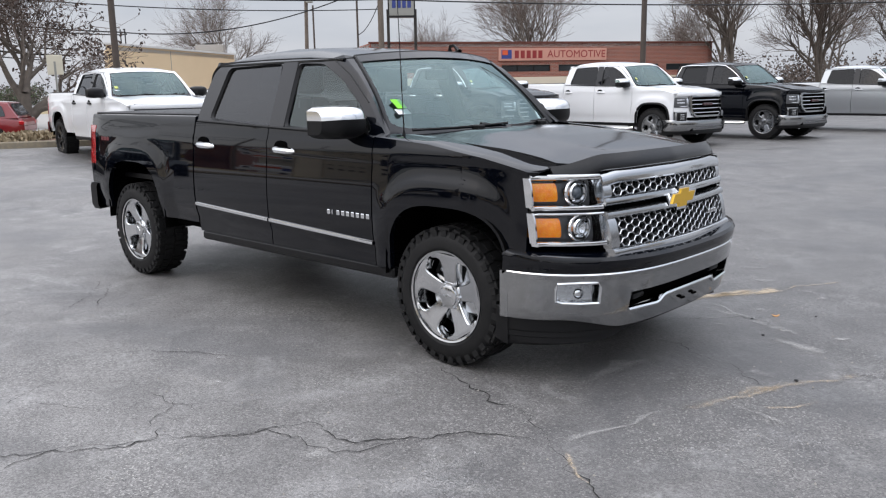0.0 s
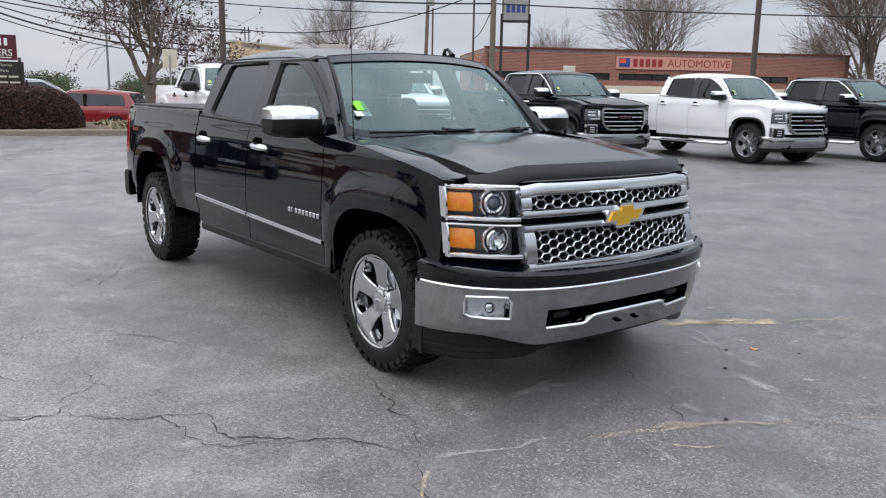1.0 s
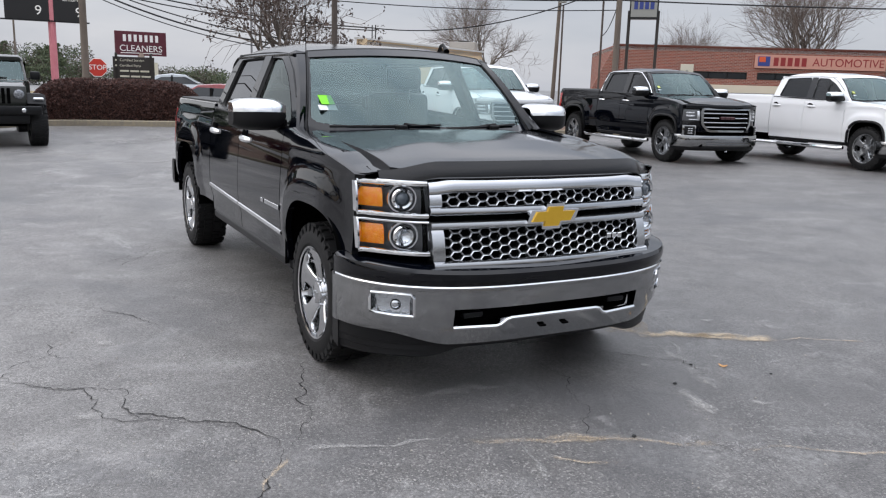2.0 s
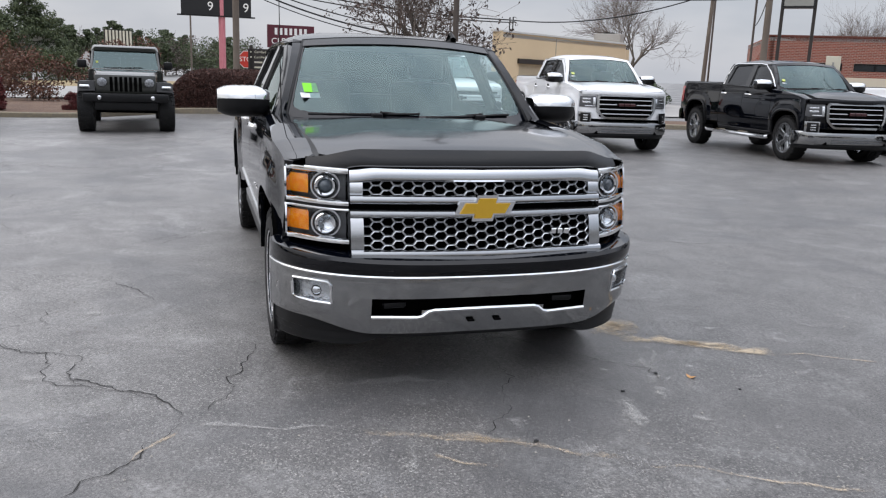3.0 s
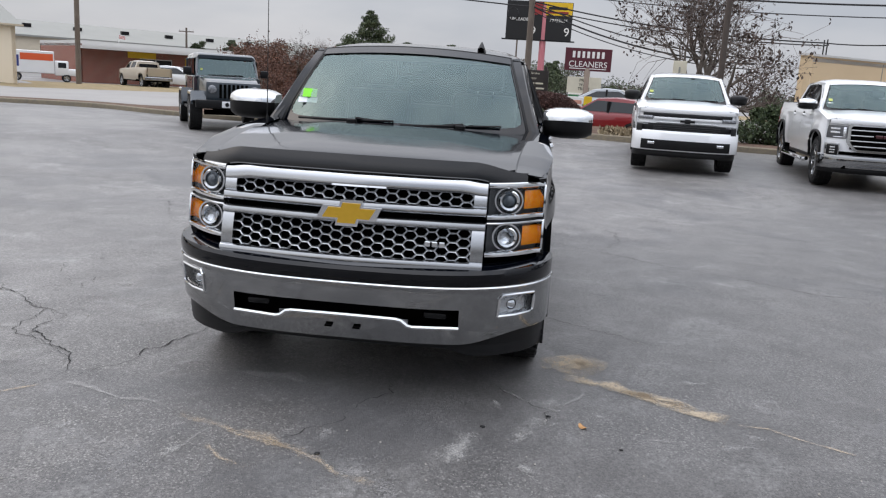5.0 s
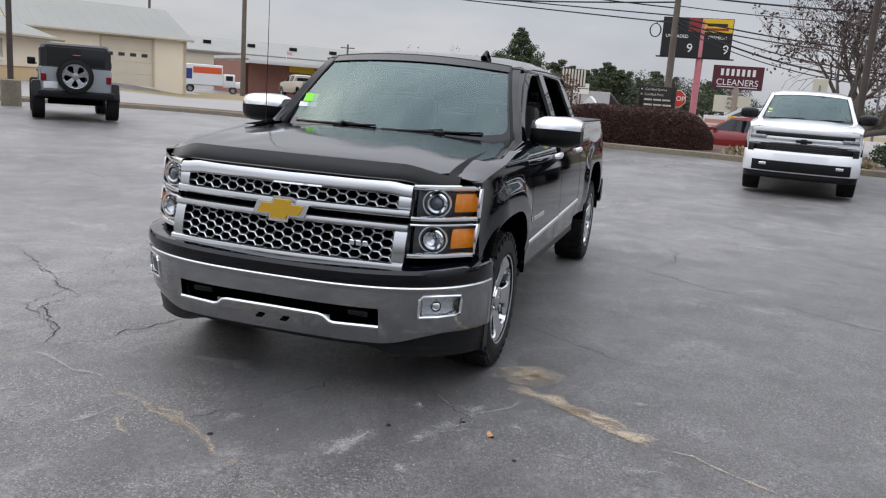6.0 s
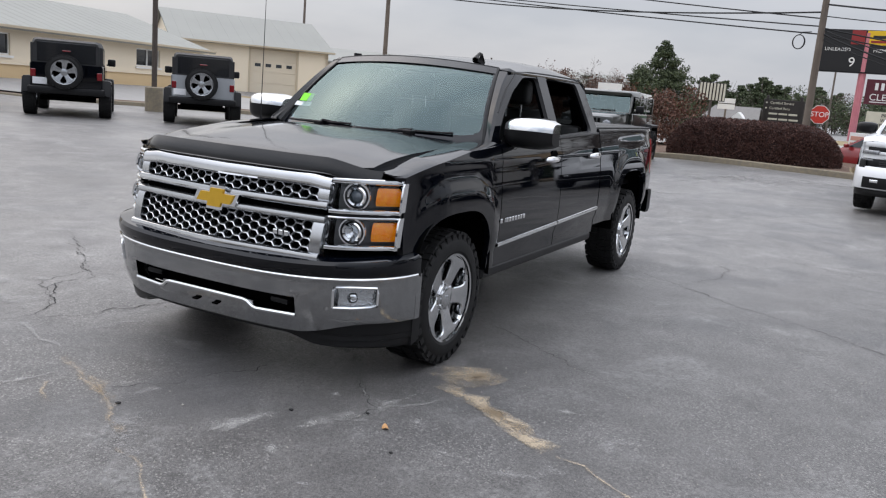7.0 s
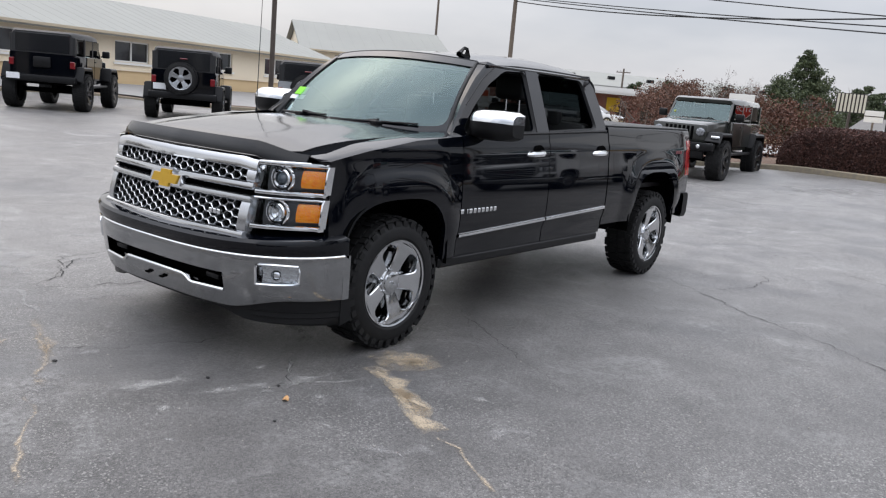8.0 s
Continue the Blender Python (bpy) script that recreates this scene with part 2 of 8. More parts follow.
# ---- ground ----
def ground_z(x, y):
    """The lot lies level round the truck and rises gently towards the rows of parked cars."""
    z = 0.17 * smooth(4.5, 12.0, math.hypot(x, y)) + 0.20 * smooth(11.0, 15.5, -x) * smooth(-5.0, -1.0, y)
    front = (y + 26.7 - 0.197 * (x + 24.3)) * 0.981  # how far before the long building
    z += 0.08 * smooth(-9.0, -13.0, y) * smooth(-24.0, -16.0, x)
    return z + 0.52 * smooth(3.2, 0.0, front) * smooth(-40.0, -34.0, x) * smooth(30.0, 12.0, x)


def asphalt():
    mt = bpy.data.materials.new("worn_asphalt")
    mt.use_nodes = True
    n, l = mt.node_tree.nodes, mt.node_tree.links
    p = n["Principled BSDF"]
    co = n.new("ShaderNodeTexCoord").outputs["Object"]

    def noise_tex(scale, detail=4, rough=0.5, w=0.0):
        t = n.new("ShaderNodeTexNoise")
        t.inputs["Scale"].default_value, t.inputs["Detail"].default_value, t.inputs["Roughness"].default_value = scale, detail, rough
        t.inputs["Distortion"].default_value = w
        l.new(co, t.inputs["Vector"])
        return t.outputs["Fac"]

    def ramp(src, a, b, ca, cb):
        r = n.new("ShaderNodeValToRGB")
        r.color_ramp.elements[0].position, r.color_ramp.elements[1].position = a, b
        r.color_ramp.elements[0].color, r.color_ramp.elements[1].color = ca, cb
        l.new(src, r.inputs["Fac"])
        return r.outputs["Color"]

    def mix(kind, fac, a, b):
        x = n.new("ShaderNodeMixRGB")
        x.blend_type = kind
        for s, v in zip(x.inputs, (fac, a, b)):
            if isinstance(v, (int, float)):
                s.default_value = v
            elif isinstance(v, tuple):
                s.default_value = v
            else:
                l.new(v, s)
        return x.outputs["Color"]

    def g(v):
        return (v, v, v, 1)

    broad = ramp(noise_tex(0.22, 5, 0.55, 0.3), 0.3, 0.7, (0.110, 0.1055, 0.1025, 1), (0.176, 0.169, 0.162, 1))
    blot = ramp(noise_tex(3.2, 6, 0.6, 0.5), 0.34, 0.68, g(0.80), g(1.18))
    col = mix("MULTIPLY", 1.0, broad, blot)
    grit = ramp(noise_tex(46, 5, 0.85), 0.36, 0.64, g(0.66), g(1.30))
    col = mix("MULTIPLY", 1.0, col, grit)
    # single stones of the aggregate, each with its own tone
    stone = n.new("ShaderNodeTexVoronoi")
    stone.inputs["Scale"].default_value = 140.0
    l.new(co, stone.inputs["Vector"])
    tone = n.new("ShaderNodeSeparateColor")
    l.new(stone.outputs["Color"], tone.inputs["Color"])
    col = mix("MULTIPLY", 1.0, col, ramp(tone.outputs["Red"], 0.0, 1.0, g(0.62), g(1.38)))
    # bare aggregate where the binder has worn off
    bare = ramp(noise_tex(0.9, 6, 0.6, 0.8), 0.40, 0.66, g(0.10), g(1.0))
    chips = ramp(tone.outputs["Green"], 0.84, 0.96, g(0.0), g(0.90))
    col = mix("MIX", mix("MULTIPLY", 1.0, bare, chips), col, (0.43, 0.415, 0.39, 1))
    pits = ramp(noise_tex(85, 3, 0.7), 0.36, 0.45, g(0.85), g(0.0))
    col = mix("MIX", mix("MULTIPLY", 1.0, bare, pits), col, (0.028, 0.028, 0.029, 1))
    # pale mineral bloom in thin drifts
    drift = ramp(noise_tex(1.5, 8, 0.68, 1.0), 0.53, 0.68, g(0.0), g(0.8))
    drift = mix("MULTIPLY", 1.0, drift, ramp(noise_tex(26, 5, 0.7), 0.40, 0.62, g(0.0), g(1.0)))
    col = mix("MIX", drift, col, (0.32, 0.315, 0.305, 1))
    # dark sealed stains
    patch = ramp(noise_tex(0.55, 5, 0.6, 1.2), 0.50, 0.64, g(0.0), g(0.5))
    col = mix("MIX", patch, col, (0.080, 0.080, 0.083, 1))
    # the newer, darker surfacing in front of the trucks
    sep = n.new("ShaderNodeSeparateXYZ")
    l.new(co, sep.inputs[0])
    d1 = n.new("ShaderNodeMath")
    d1.operation = "MULTIPLY_ADD"
    d1.inputs[1].default_value = 1.6
    l.new(sep.outputs["Y"], d1.inputs[0])
    l.new(sep.outputs["X"], d1.inputs[2])
    d2 = n.new("ShaderNodeMath")
    d2.operation = "MULTIPLY_ADD"
    d2.inputs[1].default_value = 5.0
    l.new(noise_tex(0.5, 5, 0.6), d2.inputs[0])
    l.new(d1.outputs[0], d2.inputs[2])
    d3 = n.new("ShaderNodeMapRange")
    d3.inputs["From Min"].default_value, d3.inputs["From Max"].default_value = 1.5, 7.5
    d3.inputs["To Min"].default_value, d3.inputs["To Max"].default_value = 1.12, 0.84
    l.new(d2.outputs[0], d3.inputs["Value"])
    cmb = n.new("ShaderNodeCombineXYZ")
    for k in range(3):
        l.new(d3.outputs["Result"], cmb.inputs[k])
    col = mix("MULTIPLY", 1.0, col, cmb.outputs[0])
    l.new(col, p.inputs["Base Color"])
    damp = n.new("ShaderNodeMapRange")
    damp.inputs["From Min"].default_value, damp.inputs["From Max"].default_value = 0.3, 0.7
    damp.inputs["To Min"].default_value, damp.inputs["To Max"].default_value = 0.30, 0.60
    l.new(noise_tex(0.35, 4, 0.5, 0.5), damp.inputs["Value"])
    l.new(damp.outputs["Result"], p.inputs["Roughness"])
    b = n.new("ShaderNodeBump")
    b.inputs["Strength"].default_value, b.inputs["Distance"].default_value = 0.9, 0.005
    l.new(noise_tex(120, 4, 0.75), b.inputs["Height"])
    l.new(b.outputs["Normal"], p.inputs["Normal"])
    return mt


M_ASPHALT = asphalt()
gxs = sorted(set([-3000, -1200, -500, -250, -120, -70] + [float(v) for v in range(-50, 31, 2)] + [45, 80, 200, 900, 3000]))
gys = sorted(set([-3000, -1200, -500, -250, -120, -70] + [float(v) for v in range(-50, 51, 2)] + [70, 120, 300, 900, 3000]))
bm = bmesh.new()
grid(bm, [[(x, y, ground_z(x, y)) for x in gxs] for y in gys])
tagged(part("ground", bm, M_ASPHALT, None), "dark grey worn asphalt car park, cracked and slightly damp", "ground", kind="structure")

# ---- pickup truck: body shared by the pickups of the lot ----
FA, RA = (1.835, 0.44, 0.40, 0.508), (-1.76, 0.47, 0.40, 0.585)  # wheel arches: centre, half width, base, rise
ROCKER, GAP = 0.50, -0.765


def arch_z(x):
    for c, w, b, h in (FA, RA):
        d = abs(x - c) / w
        if d < 1:
            return max(ROCKER if c > 0 else 0.54, b + h * (1 - d ** 3.2) ** (1 / 3.2))
    return ROCKER if x > GAP else 0.56


def side_y(x, z):
    """Half width of the body at a place of its side."""
    y = 0.955 - (0.05 * ((z - 0.82) / 0.5) ** 2 if z > 0.82 else 0.035 * ((0.82 - z) / 0.35) ** 2)
    y += 0.010 * math.exp(-((z - 1.19) / 0.035) ** 2) - 0.012 * math.exp(-((z - 0.60) / 0.05) ** 2)
    for c, w, b, h in (FA, RA):
        r = (abs((x - c) / w) ** 3 + abs(max(z - b, 0) / h) ** 3) ** (1 / 3)
        y += 0.018 * (1 - smooth(1.20, 1.38, r))
    y -= 0.035 * smooth(2.35, 2.66, -x)
    k = smooth(1.98, 2.41, x)
    y = y * (1 - k) + (0.906 + 0.02 * smooth(0.95, 0.6, z)) * k
    return y


def columns(a, b, n, c=None):
    """Columns between a and b, close together at the ends of a wheel arch."""
    xs = frange(a, b, n)
    if c:
        cx, w = c[0], c[1]
        xs += [cx + w * s * (1 - t ** 2) for s in (-1, 1) for t in frange(0.0, 1.0, 13)] + [cx + s * w * 1.003 for s in (-1, 1)]
    return sorted({round(x, 5) for x in xs if a - 1e-6 <= x <= b + 1e-6})


BELT = [(-0.80, 1.325), (0.2, 1.295), (1.3, 1.262)]
SHOULDER = [(1.25, 1.270), (1.7, 1.240), (2.1, 1.185), (2.46, 1.105)]


def body_panel(a, b, s, top, arch=None, rows=14, n=10, over=None):
    """A sheet of the body's side between two cuts; over adds points that turn it inwards at the top."""
    bm = bmesh.new()
    out = []
    for x in columns(a, b, n, arch):
        z0, z1 = arch_z(x), top(x)
        col = []
        for i in range(rows + 1):
            z = z0 + (z1 - z0) * i / rows
            col.append((x, s * side_y(x, z), z))
        if over:
            col += [(x, s * y, z) for y, z in over(x, side_y(x, z1), z1)]
        out.append(col)
    grid(bm, out)
    return skirt(bm, (0, -s * 0.035, 0))


def over_fender(x, y, z):
    e = hood_edge(x)
    pts = []
    for u in (0.15, 0.35, 0.6, 0.85, 1.0):
        pts.append((y + (e - y) * u ** 1.3, z + 0.022 * math.sin(u * 1.6)))
    return pts


def hood_edge(x):
    return 0.80 - 0.05 * smooth(1.3, 2.5, x)


def hood_front(y):
    return 2.655 - 0.06 * abs(y) - 0.17 * (abs(y) / 0.80) ** 4


def hood_z(x, y):
    z = lerp_list([(1.25, 1.292), (1.5, 1.284), (1.8, 1.268), (2.1, 1.240), (2.35, 1.205), (2.5, 1.176), (2.66, 1.128)], x)
    z += 0.022 * (1 - smooth(0.32, 0.66, abs(y))) * smooth(1.3, 1.7, x) * (1 - smooth(2.45, 2.66, x))
    return z - 0.022 * (abs(y) / 0.8) ** 3 - 0.016 * smooth(0.45, 0.8, abs(y)) * smooth(2.2, 2.6, x)


def cab_y(z, x=0.0):
    return 0.915 - (z - 1.28) * 0.42 - 0.10 * max(0, z - 1.70) - 0.055 * smooth(0.55, 1.30, x)


def roof_z(x, y):
    z = lerp_list([(-0.752, 1.630), (-0.735, 1.680), (-0.71, 1.725), (-0.67, 1.766), (-0.61, 1.793), (-0.5, 1.826), (-0.1, 1.848), (0.3, 1.840), (0.55, 1.812), (0.74, 1.765)], x)
    return z - 0.012 * (y / 0.6) ** 2 - max(z - 0.012 - 1.744, 0) * min(abs(y) / 0.73, 1.0) ** 7


def wheel_meshes():
    """Tyre, rim, cap and disc round the y axis, the outer face towards -y."""
    R, rr, w = 0.415, 0.284, 0.14
    tyre = bmesh.new()
    lathe(tyre, [(rr, -w + 0.012), (rr + 0.02, -w - 0.004), (rr + 0.06, -w - 0.006), (R - 0.045, -w + 0.006), (R - 0.018, -w + 0.03), (R - 0.012, -0.05),
                 (R - 0.012, 0.05), (R - 0.018, w - 0.03), (R - 0.045, w - 0.006), (rr + 0.05, w), (rr, w - 0.02)], 56)
    n = 66
    rng = random.Random(3)
    for k in range(n):
        for y0, y1, off, h, l in ((-w + 0.010, -w + 0.056, 0, -0.006, 0.036), (-0.078, -0.008, 0.5, -0.001, 0.033), (0.008, 0.078, 0.0, -0.001, 0.033), (w - 0.056, w - 0.010, 0.5, -0.006, 0.036)):
            a = 2 * math.pi * (k + off) / n
            box(tyre, -l / 2, l / 2, y0, y1, R - 0.022, R + h - rng.random() * 0.002, m=Matrix.Rotation(a, 4, "Y") @ Matrix.Rotation(rng.uniform(-0.25, 0.25), 4, "Z"))
        if k % 2 == 0:
            a = 2 * math.pi * k / n
            box(tyre, -0.022, 0.018, -w + 0.001, -w + 0.02, R - 0.052, R - 0.022, m=Matrix.Rotation(a, 4, "Y"))
    rim = bmesh.new()
    lathe(rim, [(rr - 0.004, -w + 0.004), (rr + 0.006, -w + 0.000), (rr + 0.006, -w + 0.010), (rr - 0.010, -w + 0.014), (rr - 0.022, -w + 0.040), (rr - 0.032, 0.02), (rr - 0.020, w - 0.02)], 56)
    spoke = bmesh.new()
    for k in range(5):
        m = Matrix.Rotation(2 * math.pi * k / 5 + 0.06, 4, "Y")
        rows = []
        for r, half, y in ((0.050, 0.046, -0.090), (0.095, 0.052, -0.098), (0.125, 0.054, -0.104), (0.165, 0.058, -0.110), (0.205, 0.065, -0.117), (0.230, 0.076, -0.121), (0.248, 0.105, -0.124), (0.258, 0.145, -0.125), (0.277, 0.172, -0.126)):
            ring = []
            for u, d in ((-1.0, 0.026), (-0.96, 0.006), (-0.86, 0.000), (-0.45, -0.002), (0.45, -0.002), (0.86, 0.000), (0.96, 0.006), (1.0, 0.026), (0.9, 0.06), (-0.9, 0.06)):
                a_ = u * half / max(r, 0.12)
                ring.append(m @ Vector((r * math.sin(a_), y + d, r * math.cos(a_))) if r > 0.12 else m @ Vector((u * half, y + d, r)))
            rows.append(ring)
        grid(spoke, rows, wrap=True)
    lathe(spoke, [(0.0, -0.104), (0.06, -0.106), (0.084, -0.102), (0.092, -0.088), (0.096, -0.05), (0.096, 0.0)], 30)
    cap = bmesh.new()
    lathe(cap, [(0.0, -0.119), (0.055, -0.118), (0.068, -0.113), (0.072, -0.100)], 28)
    box(cap, -0.032, 0.032, -0.123, -0.116, -0.007, 0.007, 0.002)
    box(cap, -0.011, 0.011, -0.123, -0.116, -0.013, 0.013, 0.002)
    for k in range(6):
        a = 2 * math.pi * k / 6
        tube(cap, [(0.080 * math.cos(a), -0.110, 0.080 * math.sin(a)), (0.080 * math.cos(a), -0.095, 0.080 * math.sin(a))], 0.010, 6)
    disc = bmesh.new()
    lathe(disc, [(0.06, -0.03), (0.20, -0.03), (0.20, 0.0), (0.06, 0.0)], 32, closed=True)
    box(disc, 0.10, 0.20, -0.07, 0.03, -0.10, 0.10, 0.01)
    back = bmesh.new()
    lathe(back, [(0.0, 0.03), (0.24, 0.03)], 24)
    return tyre, rim, spoke, cap, disc, back


def wheel_set(root, places, rim_mat, name="wheel", scale=1.0):
    """One wheel of parts, then its copies, under a vehicle."""
    t, r, s, c, d, b = wheel_meshes()
    first = None
    for x, y, z, turn in places:
        ob = new(name)
        ob.parent = root
        ob.matrix_basis = pose(x, y, z, 0, turn, 0 if y < 0 else 180) @ Matrix.Scale(scale, 4)
        if first is None:
            first = [part("tyre", t, M_RUBBER, ob, "chunky all-terrain black tyre"), part("rim", r, rim_mat, ob), part("spokes", s, rim_mat, ob, "five broad chrome spokes"),
                     part("hub_cap", c, rim_mat, ob), part("brake_disc", d, M_SATIN, ob, "grey steel brake disc"), part("wheel_back", b, M_DARK, ob)]
            for f in first:  # a smaller rim in a taller sidewall
                for v in f.data.vertices:
                    k = 0.935 + 0.065 * clamp((math.hypot(v.co.x, v.co.z) - 0.28) / 0.12)
                    v.co.x, v.co.z = v.co.x * k, v.co.z * k
        else:
            for f in first:
                o = f.copy()
                scene.collection.objects.link(o)
                o.parent = ob


REAR_WIN = [(-0.595, 1.345), (-0.525, 1.715), (0.135, 1.728), (0.205, 1.312)]
FRONT_WIN = [(0.345, 1.306), (0.315, 1.722), (0.585, 1.712), (0.80, 1.610), (1.00, 1.462), (1.145, 1.335), (1.165, 1.282)]
CAB_OUT = [(-0.762, 1.322), (-0.752, 1.50), (-0.715, 1.68), (-0.66, 1.742), (-0.55, 1.752), (0.0, 1.756), (0.40, 1.752), (0.66, 1.738), (0.86, 1.632), (1.08, 1.462), (1.30, 1.275), (1.24, 1.262), (0.3, 1.292)]


def pane(poly, s, inset=0.018):
    bm = bmesh.new()
    return plate(bm, rounded(poly, 0.05), [], lambda a, b: (a, s * (cab_y(b, a) - inset), b), None)


def truck_cab(root, paint, side_glass, rear_glass, open_left, shield, roof_paint=None):
    for s, nm in ((-1, "right"), (1, "left")):
        bm = bmesh.new()
        plate(bm, rounded(CAB_OUT, 0.03, 3), [rounded(REAR_WIN, 0.05), rounded(FRONT_WIN, 0.05)], lambda a, b: (a, s * cab_y(b, a), b), (0, -s * 0.045, 0))
        part("cab_side", bm, paint, root, sharp=30)
        for w in (REAR_WIN, FRONT_WIN):
            # rubber seal round the opening
            o, i = rounded(w, 0.05), rounded([(p[0] * 0.965 + sum(q[0] for q in w) / len(w) * 0.035, p[1] * 0.955 + sum(q[1] for q in w) / len(w) * 0.045) for p in w], 0.05)
            bm = bmesh.new()
            grid(bm, [[(a, s * (cab_y(b, a) + 0.003), b) for a, b in o + o[:1]], [(a, s * (cab_y(b, a) - 0.016), b) for a, b in i + i[:1]]])
            part("window_seal", bm, M_TRIM, root)
        if s < 0 or not open_left:
            for w, g in ((REAR_WIN, rear_glass), (FRONT_WIN, side_glass)):
                ob = part("side_window", pane(w, s), g, root)
                ob.visible_shadow = False
        # door cut between the two doors, up the pillar
        bm = bmesh.new()
        grid(bm, [[(x, s * (cab_y(z) + 0.0065), z) for x, z in ((0.272 + dx, 1.305), (0.246 + dx, 1.55), (0.226 + dx, 1.735))] for dx in (-0.082, 0.082)])
        part("pillar_cover", bm, M_BLACK, root)
        # roof drip rail
        part("roof_rail", tubed([(x, s * (cab_y(z, x) - 0.002), z + 0.002) for x, z in CAB_OUT[2:10]], 0.005, 6), M_TRIM, root)
    bm = bmesh.new()
    ys = [-0.728, -0.720, -0.705, -0.68, -0.64, -0.58, -0.45, -0.25, 0, 0.25, 0.45, 0.58, 0.64, 0.68, 0.705, 0.720, 0.728]
    rows = []
    for x in [-0.752, -0.745, -0.735, -0.72, -0.70, -0.67, -0.64] + frange(-0.60, 0.76, 19):
        rows.append([(x + 0.10 * smooth(0.5, 0.76, x) * (1 - (y / 0.72) ** 2), y * (1 + 0.045 * smooth(0.66, 0.75, -x) - 0.012 * smooth(0.55, 0.76, x)), roof_z(x, y)) for y in ys])
    grid(bm, rows)
    part("roof", skirt(bm, (0, 0, -0.012)), roof_paint or paint, root)
    # windscreen: its base runs forward in the middle
    bm = bmesh.new()
    rows, trim = [], []
    for i in range(13):
        u = i / 12
        row = []
        for j in range(21):
            v = -1 + j / 10
            yb, yt = 0.785, 0.628
            y = v * (yb + (yt - yb) * u)
            x = 1.245 + (0.765 - 1.245) * u + (0.30 * (1 - u) + 0.10 * u) * (1 - v * v) + 0.03 * math.sin(math.pi * u)
            z = 1.268 + (1.752 - 1.268) * u + 0.035 * u * (1 - v * v) + 0.012 * math.sin(math.pi * u)
            row.append((x, y, z))
        rows.append(row)
    grid(bm, rows)
    ob = part("windscreen", bm, shield, root)
    ob.visible_shadow = False
    part("windscreen_seal", tubed([Vector(r[0]) for r in rows] + [Vector(p) for p in rows[-1]] + [Vector(r[-1]) for r in rows[::-1]], 0.012 if open_left else 0.005, 6), M_TRIM, root)
    # black printed border of the glass, its lower corners rounded
    out = Vector((0.0028, 0, 0.0032))

    def on_glass(a, b):
        i, j = min(int(a * 12), 11), min(int(b * 20), 19)
        f, g_ = a * 12 - i, b * 20 - j
        p = [Vector(rows[i + di][j + dj]) for di in (0, 1) for dj in (0, 1)]
        return tuple((p[0] * (1 - g_) + p[1] * g_) * (1 - f) + (p[2] * (1 - g_) + p[3] * g_) * f + out)

    bm = bmesh.new()
    ring_out, ring_in = [], []
    for k in range(96):
        a = 2 * math.pi * k / 96
        c, s_ = math.cos(a), math.sin(a)
        q = max(abs(c), abs(s_))
        ring_out.append(on_glass(0.5 + 0.5 * s_ / q, 0.5 + 0.5 * c / q))
        r_ = (abs(c) ** 13 + abs(s_) ** 13) ** (-1 / 13)
        ring_in.append(on_glass(0.527 + 0.464 * s_ * r_, 0.5 + 0.489 * c * r_))
    grid(bm, [ring_out + ring_out[:1], ring_in + ring_in[:1]])
    part("glass_border", bm, M_BLACK, root)
    bm = bmesh.new()
    grid(bm, [[tuple(Vector(on_glass(u, v)) + out) for v in frange(0.0, 1.0, 21)] for u in (0.905, 0.93, 0.965, 1.0)])
    part("roof_header", skirt(bm, (-0.004, 0, -0.004)), roof_paint or paint, root)
    # painted pillars at the sides of the windscreen
    for s in (-1, 1):
        bm = bmesh.new()
        k = 0 if s < 0 else -1
        outer = []
        for u in frange(0, 1, 13):
            z = 1.272 + 0.472 * u
            x = lerp_list([(1.27, 1.300), (1.462, 1.083), (1.632, 0.863), (1.745, 0.652)], z)
            outer.append((x, s * (cab_y(z, x) + 0.0005), z))
        inner = [tuple(r[k]) for r in rows]
        grid(bm, [outer, [tuple((Vector(a) + Vector(b)) / 2 + Vector((0.016, s * 0.016, 0.014))) for a, b in zip(outer, inner)], inner])
        part("front_pillar", skirt(bm, (-0.02, 0, -0.02)), paint, root)
    # back wall of the cab with its window
    bm = bmesh.new()
    cw = [(-0.88, 1.0), (-0.905, 1.30), (-0.70, 1.76), (0.70, 1.76), (0.905, 1.30), (0.88, 1.0)]
    rw = [(-0.68, 1.38), (-0.60, 1.68), (0.60, 1.68), (0.68, 1.38)]
    plate(bm, cw, [rounded(rw, 0.06)], lambda a, b: (-0.755 + 0.10 * max(0, b - 1.4) ** 1.2, a, b), (0.03, 0, 0))
    part("cab_back", bm, paint, root)
    bm = bmesh.new()
    plate(bm, rounded(rw, 0.06), [], lambda a, b: (-0.745 + 0.10 * max(0, b - 1.4) ** 1.2, a, b), None)
    part("back_window", bm, rear_glass, root).visible_shadow = False


